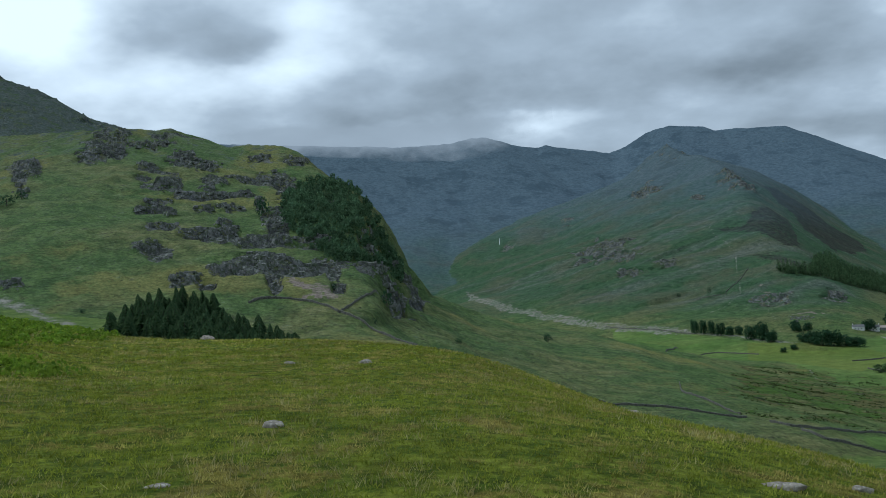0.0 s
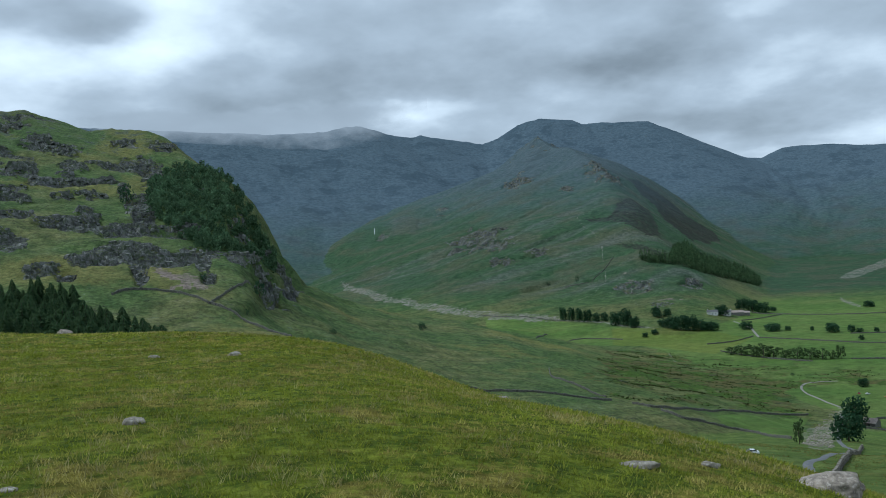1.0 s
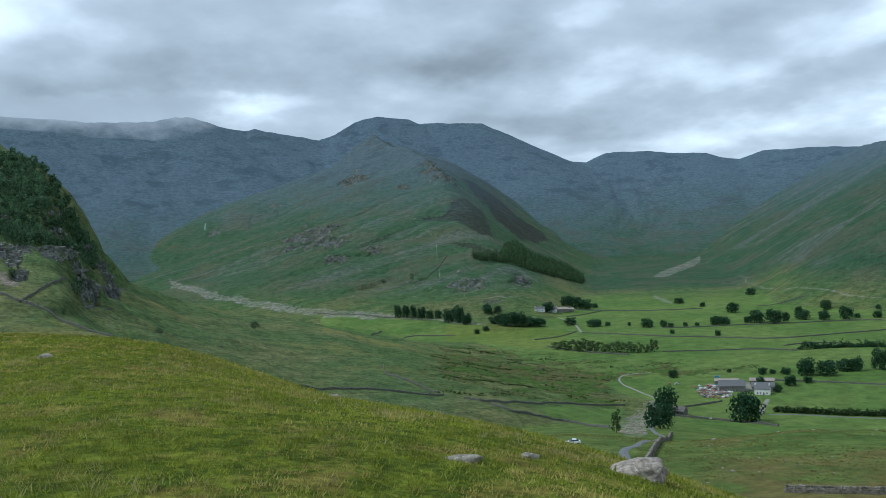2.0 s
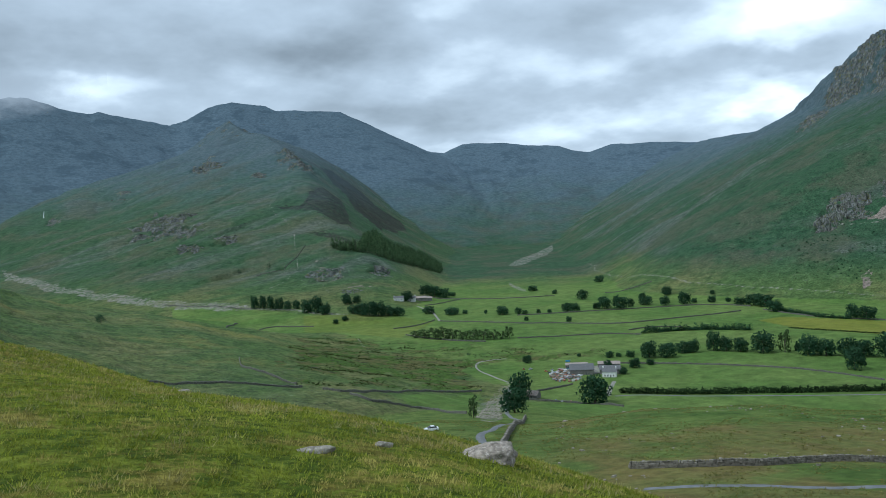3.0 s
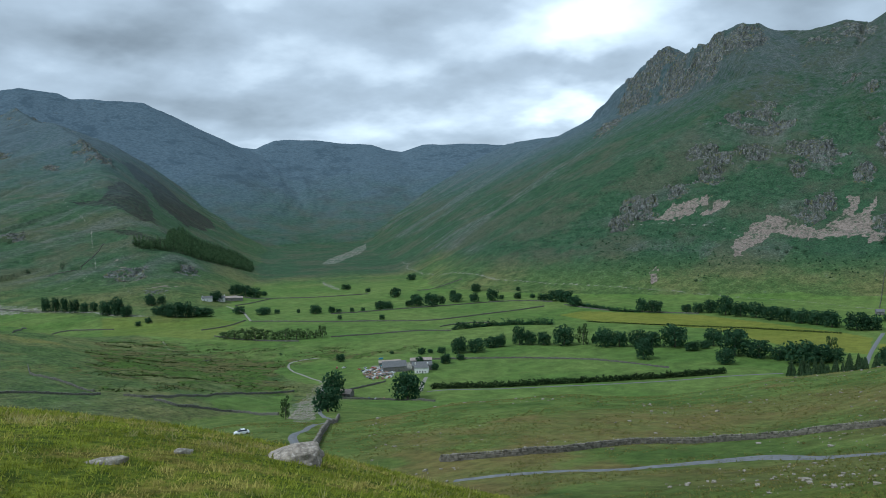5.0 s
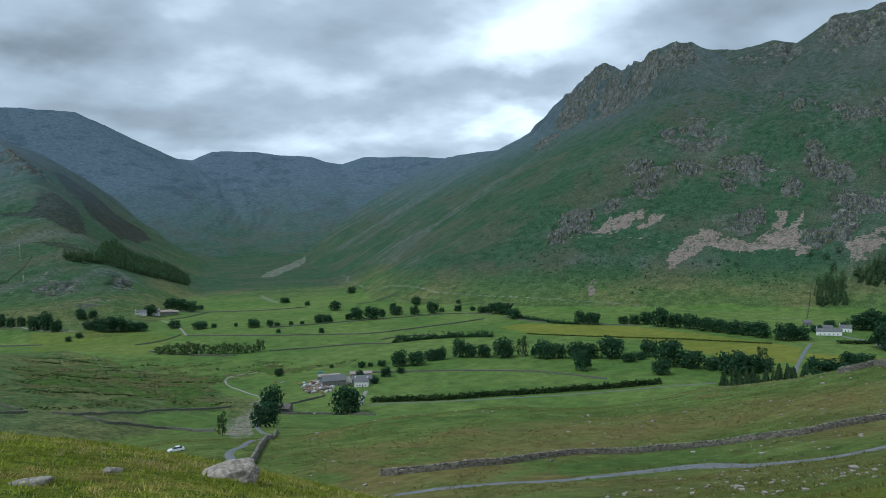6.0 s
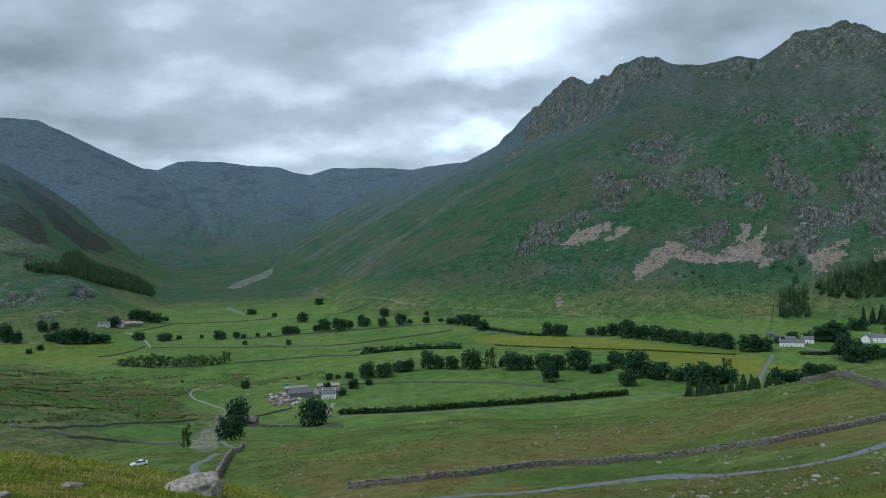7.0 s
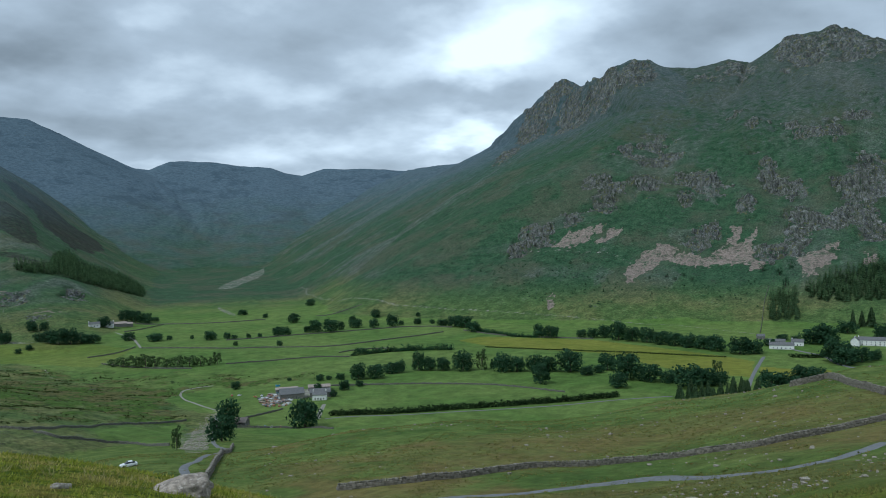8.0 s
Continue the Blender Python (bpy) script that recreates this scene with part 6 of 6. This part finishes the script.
# rough grass of the near slopes, and rushes in the wet ground of the valley
MOOR_GRASS = grass_material("moor_grass", (0.095, 0.120, 0.026), (0.23, 0.235, 0.062), (0.36, 0.285, 0.10), 0.8)
RUSH = grass_material("rush_clumps", (0.028, 0.046, 0.014), (0.070, 0.095, 0.028), (0.12, 0.11, 0.04), 0.4)
gx, gy, gr = scatter(30000, 60, 340, 20, 80, 1.15)
keep = fbm(gx, gy, 14, 3, 57) + 0.6 * fbm(gx, gy, 60, 2, 58) > -0.06
gx, gy, gr = gx[keep], gy[keep], gr[keep]
blades("moor_grass", gx, gy, 5, 0.14 + 0.20 * rng.random(len(gx)) ** 2, 0.03 + 0.0004 * gr, 1.1, MOOR_GRASS, "tussocky olive and straw grass on the lower slope", 0.35)
gx, gy = inside_points(ROUGH_A, 4.6)
bend = fbm(gx, gy, 90, 3, 62)
gx, gy = gx - 90 * bend, gy - 70 * bend
keep = fbm(gx, gy, 34, 3, 59) + 0.4 * fbm(gx, gy, 9, 2, 60) > 0.06
gx, gy = gx[keep], gy[keep]
gz = ground_z(gx, gy)
clumps = [leaf_cloud(rng, (a, b, c + 0.3), (rng.uniform(0.7, 1.9), rng.uniform(0.7, 1.6), rng.uniform(0.3, 0.7)), 9, 0.42) for a, b, c in zip(gx, gy, gz)]
tagged(new("rushes", tri_mesh("rushes", np.concatenate(clumps), RUSH, 4)), "dark clumps of rushes in the wet pasture", "rushes", kind="stuff")


# scrub on the mountain foot
sx1, sy1 = inside_points(SCRUB, 11.0)
keep = fbm(sx1, sy1, 60, 3, 67) + 0.5 * fbm(sx1, sy1, 15, 2, 68) > 0.02
sx1, sy1 = sx1[keep], sy1[keep]
bushes = [leaf_cloud(rng, (a, b, c + 0.8), (rng.uniform(0.8, 2.2), rng.uniform(0.8, 2.0), rng.uniform(0.7, 1.6)), 14, 0.7) for a, b, c in zip(sx1, sy1, ground_z(sx1, sy1))]
tagged(new("scrub", tri_mesh("scrub", np.concatenate(bushes), LEAF, 4)), "dark juniper scrub dotting the lower mountain flank", "scrub", kind="stuff")


# ---------------------------------------------------------------- farms, houses, vehicles
WHITEWASH = simple("whitewashed_render", (0.66, 0.65, 0.62), (0.80, 0.79, 0.77), 0.8, 0.9)
RUBBLE = simple("dark_rubble_stone", (0.10, 0.095, 0.085), (0.24, 0.23, 0.21), 0.92, 1.6, bumpy=0.4)
SLATE = simple("blue_grey_slate", (0.075, 0.076, 0.078), (0.150, 0.150, 0.150), 0.7, 1.4, bumpy=0.3)
SHEET = simple("rusty_sheet_roof", (0.22, 0.175, 0.150), (0.36, 0.30, 0.26), 0.6, 0.8)
FRAME = simple("painted_window_frame", (0.55, 0.55, 0.53), (0.72, 0.72, 0.70), 0.6, 4)
DOOR = simple("dark_painted_door", (0.04, 0.05, 0.05), (0.08, 0.09, 0.09), 0.6, 4)
GLASS = simple("dark_window_glass", (0.02, 0.025, 0.03), (0.05, 0.055, 0.06), 0.12, 2)
RUBBER = simple("tyre_rubber", (0.02, 0.02, 0.02), (0.04, 0.04, 0.04), 0.9, 6)


def box(x0, y0, z0, x1, y1, z1):
    v = [(x, y, z) for z in (z0, z1) for y in (y0, y1) for x in (x0, x1)]
    return v, BLOCK_FACES


def house(x, y, yaw, length, width, eaves, ridge, walls, roof, label, windows=4, chimneys=1, floors=2, name="house"):
    """Gabled house: walls, overhanging roof slopes, chimneys, door and windows set in reveals."""
    z = ground_z(x, y)[0]
    root = thing(name, pose(x, y, z, 0, 0, yaw), label, name.replace("_", " "), "farm buildings")
    l, w = length / 2, width / 2
    v = [(-l, -w, -1.5), (l, -w, -1.5), (l, w, -1.5), (-l, w, -1.5), (-l, -w, eaves), (l, -w, eaves), (l, w, eaves), (-l, w, eaves), (-l, 0, ridge), (l, 0, ridge)]
    f = [(0, 1, 5, 4), (2, 3, 7, 6), (1, 2, 6, 9, 5), (3, 0, 4, 8, 7)]
    part("wall", mesh_data("wall", v, f, walls), root)
    over, t = 0.35, 0.22
    drop = over * (ridge - eaves) / w
    for side in (-1, 1):
        a = [(-l - over, side * (w + over), eaves - drop + 0.05), (l + over, side * (w + over), eaves - drop + 0.05), (l + over, 0, ridge + 0.05), (-l - over, 0, ridge + 0.05)]
        v = a + [(p[0], p[1], p[2] + t) for p in a]
        part("roof", mesh_data("roof", v, [(3, 2, 1, 0), (4, 5, 6, 7), (0, 1, 5, 4), (1, 2, 6, 5), (2, 3, 7, 6), (3, 0, 4, 7)], roof), root)
    for k in range(chimneys):
        cx = (-l + 0.6) if k == 0 else (l - 0.6)
        cv, cf = join([box(cx - 0.5, -0.45, ridge - 0.8, cx + 0.5, 0.45, ridge + 1.2), box(cx - 0.6, -0.55, ridge + 1.2, cx + 0.6, 0.55, ridge + 1.35),
                       box(cx - 0.3, -0.2, ridge + 1.35, cx - 0.02, 0.1, ridge + 1.75), box(cx + 0.05, -0.2, ridge + 1.35, cx + 0.32, 0.1, ridge + 1.75)])
        part("chimney", mesh_data("chimney", cv, cf, walls), root)
    gap = length / (windows + 1)
    for side in (-1, 1):
        for floor_ in range(floors):
            zc = 1.5 + 2.6 * floor_
            if zc + 0.8 > eaves:
                continue
            for k in range(windows):
                wx = -l + gap * (k + 1)
                if floor_ == 0 and k == windows // 2:
                    d = part("door", mesh_data("door", *box(wx - 0.5, side * w - 0.06, 0.0, wx + 0.5, side * w + 0.06, 2.1), DOOR), root, "dark painted door")
                    continue
                yo = side * (w + 0.03)
                fr = join([box(wx - 0.6, yo - 0.05, zc - 0.7, wx - 0.5, yo + 0.05, zc + 0.7), box(wx + 0.5, yo - 0.05, zc - 0.7, wx + 0.6, yo + 0.05, zc + 0.7),
                           box(wx - 0.5, yo - 0.05, zc + 0.6, wx + 0.5, yo + 0.05, zc + 0.7), box(wx - 0.65, yo - 0.1, zc - 0.8, wx + 0.65, yo + 0.1, zc - 0.7), box(wx - 0.04, yo - 0.04, zc - 0.7, wx + 0.04, yo + 0.04, zc + 0.6)])
                win = part("window", mesh_data("window", *fr, FRAME), root)
                part("pane", mesh_data("pane", *box(wx - 0.5, yo - 0.02, zc - 0.7, wx + 0.5, yo + 0.01, zc + 0.6), GLASS), win, "dark glass pane")
    return root


# the farm on the valley floor
house(474, 567, -46, 12, 7, 4.8, 7.4, WHITEWASH, SLATE, "whitewashed two-storey farmhouse with slate roof", 4, 2, name="farmhouse")
house(483, 577, -40, 18, 7.5, 4.2, 7.2, RUBBLE, SLATE, "long stone outbuilding joined to the farmhouse", 3, 0, 1, name="outbuilding")
house(463, 592, -33, 21, 13, 4.5, 8.6, RUBBLE, SLATE, "large dark stone barn with a broad slate roof", 2, 0, 1, name="barn")
house(503, 602, -40, 20, 8, 3.4, 5.2, RUBBLE, SHEET, "low shed with a pale rusty sheet roof", 2, 0, 1, name="shed")
house(478, 618, -35, 20, 8, 3.0, 4.4, RUBBLE, SHEET, "low open farm shed with a pale roof", 2, 0, 1, name="shed")
house(368, 531, -62, 9, 7, 2.6, 5.4, RUBBLE, SHEET, "small stone hut with a steep pale roof", 1, 0, 1, name="hut")
# the far farm
house(627, 1252, -30, 20, 8, 5.2, 8.2, WHITEWASH, SLATE, "white farmhouse of the far farm below the ridge", 4, 2, name="farmhouse")
house(604, 1246, -20, 16, 8, 4.5, 7.2, WHITEWASH, SLATE, "white cottage of the far farm", 3, 1, name="cottage")
house(650, 1262, -25, 26, 9, 3.8, 6.5, RUBBLE, SHEET, "grey barn of the far farm", 2, 0, 1, name="barn")
house(668, 1268, -25, 18, 9, 3.4, 5.6, RUBBLE, SHEET, "low pale-roofed shed of the far farm", 2, 0, 1, name="shed")
# the houses under the mountain
house(955, 341, -70, 26, 8, 4.6, 7.4, WHITEWASH, SLATE, "long white cottage row under the mountain", 5, 1, name="cottage")
house(986, 334, -75, 13, 7, 4.6, 7.6, WHITEWASH, SLATE, "grey-roofed white house by the lane", 3, 1)
house(985, 358, -72, 20, 8, 3.6, 6.0, RUBBLE, SLATE, "stone barn behind the cottages", 2, 0, 1, name="barn")
house(1017, 388, -60, 9, 7, 3.4, 6.0, RUBBLE, SLATE, "small stone barn at the lane end", 1, 0, 1, name="barn")
house(1030, 263, -78, 36, 9, 6.0, 9.4, WHITEWASH, SLATE, "long white hotel with slate roof among trees", 7, 2, name="hotel")
house(1017, 281, 12, 12, 9, 6.0, 10.0, WHITEWASH, SLATE, "white gabled hotel wing", 3, 1, name="hotel")


def paint(name, c):
    m, nt, b = nodes_of(name)
    n = tex_noise(nt, 1.2, 5, 0.6)
    nt.links.new(blend(nt, span(nt, n, 0.3, 0.75), tuple(v * 0.85 for v in c), c), b.inputs["Base Color"])
    b.inputs["Roughness"].default_value = 0.35
    b.inputs["Coat Weight"].default_value = 0.3
    return m


PAINTS = [paint("car_paint_" + k, c) for k, c in (("white", (0.78, 0.78, 0.78)), ("silver", (0.42, 0.44, 0.46)), ("red", (0.42, 0.05, 0.035)), ("blue", (0.05, 0.14, 0.32)), ("dark", (0.04, 0.045, 0.05)), ("orange", (0.48, 0.17, 0.05)), ("teal", (0.10, 0.30, 0.33)))]


def car_mesh(mat):
    """Saloon body lofted from cross-sections along its length, with wheel arches left open below."""
    sections = [(-2.15, 0.55, 0.78, 0.72), (-2.0, 0.35, 0.95, 0.82), (-1.3, 0.30, 1.02, 0.88), (-0.75, 0.30, 1.05, 0.88), (0.8, 0.30, 0.98, 0.88), (1.5, 0.30, 0.90, 0.86), (2.0, 0.36, 0.76, 0.80), (2.15, 0.50, 0.66, 0.66)]
    v, f = [], []
    for x, z0, z1, w in sections:
        v += [(x, -w, z0), (x, -w * 1.02, (z0 + z1) / 2), (x, -w * 0.93, z1), (x, w * 0.93, z1), (x, w * 1.02, (z0 + z1) / 2), (x, w, z0)]
    n = len(sections)
    for i in range(n - 1):
        for j in range(6):
            f.append((i * 6 + j, i * 6 + (j + 1) % 6, (i + 1) * 6 + (j + 1) % 6, (i + 1) * 6 + j))
    f += [tuple(range(5, -1, -1)), tuple((n - 1) * 6 + k for k in range(6))]
    return mesh_data("body", v, f, mat)


def cabin_mesh(mat, glass):
    ring = [(-1.65, 1.0), (-1.0, 1.42), (0.1, 1.46), (0.95, 0.96)]
    v, f = [], []
    for x, z in ring:
        w = 0.80 if z < 1.2 else 0.62
        v += [(x, -w, z), (x, w, z)]
    rv = v[2:6] + [(x_, y_ * 1.03, z_ - 0.06) for x_, y_, z_ in v[2:6]]
    roof = [(0, 1, 3, 2), (4, 6, 7, 5), (0, 4, 5, 1), (2, 3, 7, 6), (0, 2, 6, 4), (1, 5, 7, 3)]
    panes = [(0, 1, 3, 2), (4, 5, 7, 6), (0, 2, 4, 6), (1, 7, 5, 3)]
    return mesh_data("roof", [(x_, y_, z_ + 0.015) for x_, y_, z_ in rv], roof, mat), mesh_data("windows", v, panes, glass)


def wheel_mesh():
    v, f = tube([(0, 0, -0.11), (0, 0, 0.11)], [0.32, 0.32], 14)
    f += [tuple(range(13, -1, -1)), tuple(range(14, 28))]
    return mesh_data("wheel", v, f, RUBBER)


WHEEL = wheel_mesh()
CAR_PARTS = {}


def car(x, y, yaw, k, label, group="parked vehicles", tilt=0.0):
    z = ground_z([x, x + 2 * math.cos(radians(yaw)), x - 2 * math.cos(radians(yaw))], [y, y + 2 * math.sin(radians(yaw)), y - 2 * math.sin(radians(yaw))])
    pitch = math.degrees(math.atan2(z[2] - z[1], 4.0))
    root = thing("car", pose(x, y, z.mean() + 0.02, 0, pitch, yaw), label, "car", group)
    if k not in CAR_PARTS:
        CAR_PARTS[k] = (car_mesh(PAINTS[k]), *cabin_mesh(PAINTS[k], GLASS))
    b, r_, g_ = CAR_PARTS[k]
    part("body", b, root)
    part("roof", r_, root)
    part("windows", g_, root, "dark car windows")
    for wx in (-1.35, 1.35):
        for wy in (-0.78, 0.78):
            part("wheel", WHEEL, root, "", pose(wx, wy, 0.32, 90, 0, 0))
    return root


car(107.4, 205.4, 160, 0, "white saloon car parked on the grass below the lane", "parked vehicles")
for x, y, yaw, k, label in [
    (456, 607, 20, 0, "white car parked in the farmyard"), (461, 611, 35, 4, "dark car parked in the farmyard"), (452, 611, 70, 3, "blue car parked in the farmyard"),
    (447, 604, 10, 1, "silver car parked at the yard edge"), (458, 617, -20, 2, "red car parked in the farmyard"), (449, 616, 50, 1, "silver car parked in the farmyard"),
    (464, 602, 80, 0, "white car beside the barn"), (443, 612, 15, 4, "dark car at the yard edge"), (453, 622, 30, 0, "white car parked on the grass"),
    (469, 618, -40, 6, "teal car in the farmyard"), (441, 598, 60, 2, "red car near the big tree"), (455, 599, -10, 3, "blue car near the barn"), (446, 622, 85, 5, "orange car on the grass"),
    (442.5, 641, 10, 0, "white car parked in the pasture"), (438, 646, 60, 2, "red car parked in the pasture"), (375, 512, 40, 3, "blue car by the stone hut"), (379, 509, 35, 1, "silver car by the stone hut"), (384, 505, 30, 5, "orange car on the verge")]:
    car(x, y, yaw, k, label)


def crate_mesh(mat):
    """A crate as one shell: flared sides, a lipped rim and a low domed lid."""
    rings = [(0.94, 0.54, 0.0), (1.0, 0.6, 0.8), (1.06, 0.66, 0.8), (1.06, 0.66, 0.9), (0.7, 0.4, 1.0)]
    v = [(sx_ * a, sy_ * b, z) for a, b, z in rings for sx_, sy_ in ((-1, -1), (1, -1), (1, 1), (-1, 1))]
    f = [(k * 4 + q, k * 4 + (q + 1) % 4, k * 4 + 4 + (q + 1) % 4, k * 4 + 4 + q) for k in range(len(rings) - 1) for q in range(4)]
    return mesh_data("crate", v, f + [(3, 2, 1, 0), (16, 17, 18, 19)], mat)


TIMBER = simple("weathered_timber", (0.22, 0.16, 0.11), (0.40, 0.31, 0.23), 0.85, 2.5)
RUST = simple("rusty_iron", (0.20, 0.08, 0.05), (0.38, 0.20, 0.13), 0.85, 2.0)
PALE = simple("pale_plastic_sheet", (0.50, 0.50, 0.50), (0.68, 0.67, 0.66), 0.5, 1.5)
TIN = simple("dull_grey_tin", (0.20, 0.21, 0.22), (0.36, 0.37, 0.38), 0.5, 1.5, metal=0.3)
TARP = simple("blue_tarpaulin", (0.03, 0.17, 0.33), (0.06, 0.27, 0.45), 0.6, 1.5)
CRATES = [(crate_mesh(m), w) for m, w in ((TIMBER, "weathered timber"), (RUST, "rusty iron"), (PALE, "pale plastic-covered"), (DOOR, "dark painted"), (TIN, "grey tin-covered"))]
ca, cd = rng.uniform(0, 6.28, 230), rng.random(230) ** 0.6
cu, cv_ = 15 * cd * np.cos(ca), 26 * cd * np.sin(ca)
crx, cry = 446 + 0.805 * cu + 0.593 * cv_, 592 - 0.593 * cu + 0.805 * cv_
for i, (x, y, z) in enumerate(zip(crx, cry, ground_z(crx, cry))):
    me, word = CRATES[i % 5]
    s = rng.uniform(0.5, 1.5)
    tagged_at(new("crate", me), pose(x, y, z, 0, 0, rng.uniform(0, 180)) @ Matrix.Diagonal((s, s, s * rng.uniform(0.7, 1.2), 1)), word + " crate among the farmyard clutter", "crate", "farmyard clutter")
tv, tf = join([box(-3, -1.5, 0, 3, 1.5, 1.7), box(-3.15, -1.65, 1.7, 3.15, 1.65, 1.85), box(-2.4, -0.2, 1.85, 2.4, 0.2, 2.05)])
tagged_at(new("container", mesh_data("container", tv, tf, TARP)), pose(490.7, 647.7, ground_z(490.7, 647.7)[0], 0, 0, -40) @ Matrix.Diagonal((0.7, 0.7, 0.7, 1)), "blue covered container standing in the pasture", "container")


# the waterfall in the gill between the ridges
FOAM = simple("white_water", (0.40, 0.43, 0.45), (0.62, 0.64, 0.65), 0.4, 0.6)
strip("waterfall", [(206, 3045), (201, 2988), (198, 2955)], [1.6, 2.4, 3.0], FOAM, 1.2, "thin white waterfall in a dark gill", "waterfall", 6)


# ---------------------------------------------------------------- low cloud resting on the far western tops
def low_cloud():
    m, nt, b = nodes_of("drifting_cloud")
    wisp = tex_noise(nt, 0.0032, 7, 0.62, (1, 1, 1.6))
    dens = crisp(nt, attr(nt, "thickness"), wisp, 1.8, 0.48)
    em = nt.nodes.new("ShaderNodeEmission")
    em.inputs[0].default_value, em.inputs[1].default_value = (0.36, 0.385, 0.41, 1), 0.85
    clear_ = nt.nodes.new("ShaderNodeBsdfTransparent")
    mx = nt.nodes.new("ShaderNodeMixShader")
    nt.links.new(mult(nt, dens, 0.75), mx.inputs[0])
    nt.links.new(clear_.outputs[0], mx.inputs[1])
    nt.links.new(em.outputs[0], mx.inputs[2])
    nt.links.new(mx.outputs[0], nt.nodes["Material Output"].inputs["Surface"])
    az = np.linspace(-17, 8, 60)
    rows = np.linspace(0, 1, 14)
    v, dn = [], []
    for a in az:
        x, y = at(a, 4150)
        for q in rows:
            v.append((x, y, 590 + 290 * q))
            side = smooth(-17, -10, a) * smooth(8, 1.5, a)
            dn.append(float(side * smooth(0.05, 0.78, q) * smooth(1.0, 0.85, q)))
    n = len(rows)
    f = [(i * n + j, (i + 1) * n + j, (i + 1) * n + j + 1, i * n + j + 1) for i in range(len(az) - 1) for j in range(n - 1)]
    me = mesh_data("low_cloud", v, f, m, True)
    d = me.attributes.new("thickness", "FLOAT", "POINT")
    d.data.foreach_set("value", np.array(dn, dtype=np.float32))
    ob = tagged(new("backdrop_cloud", me), "grey cloud drifting over the far mountain tops", "cloud", kind="structure")
    ob.visible_shadow = False


low_cloud()
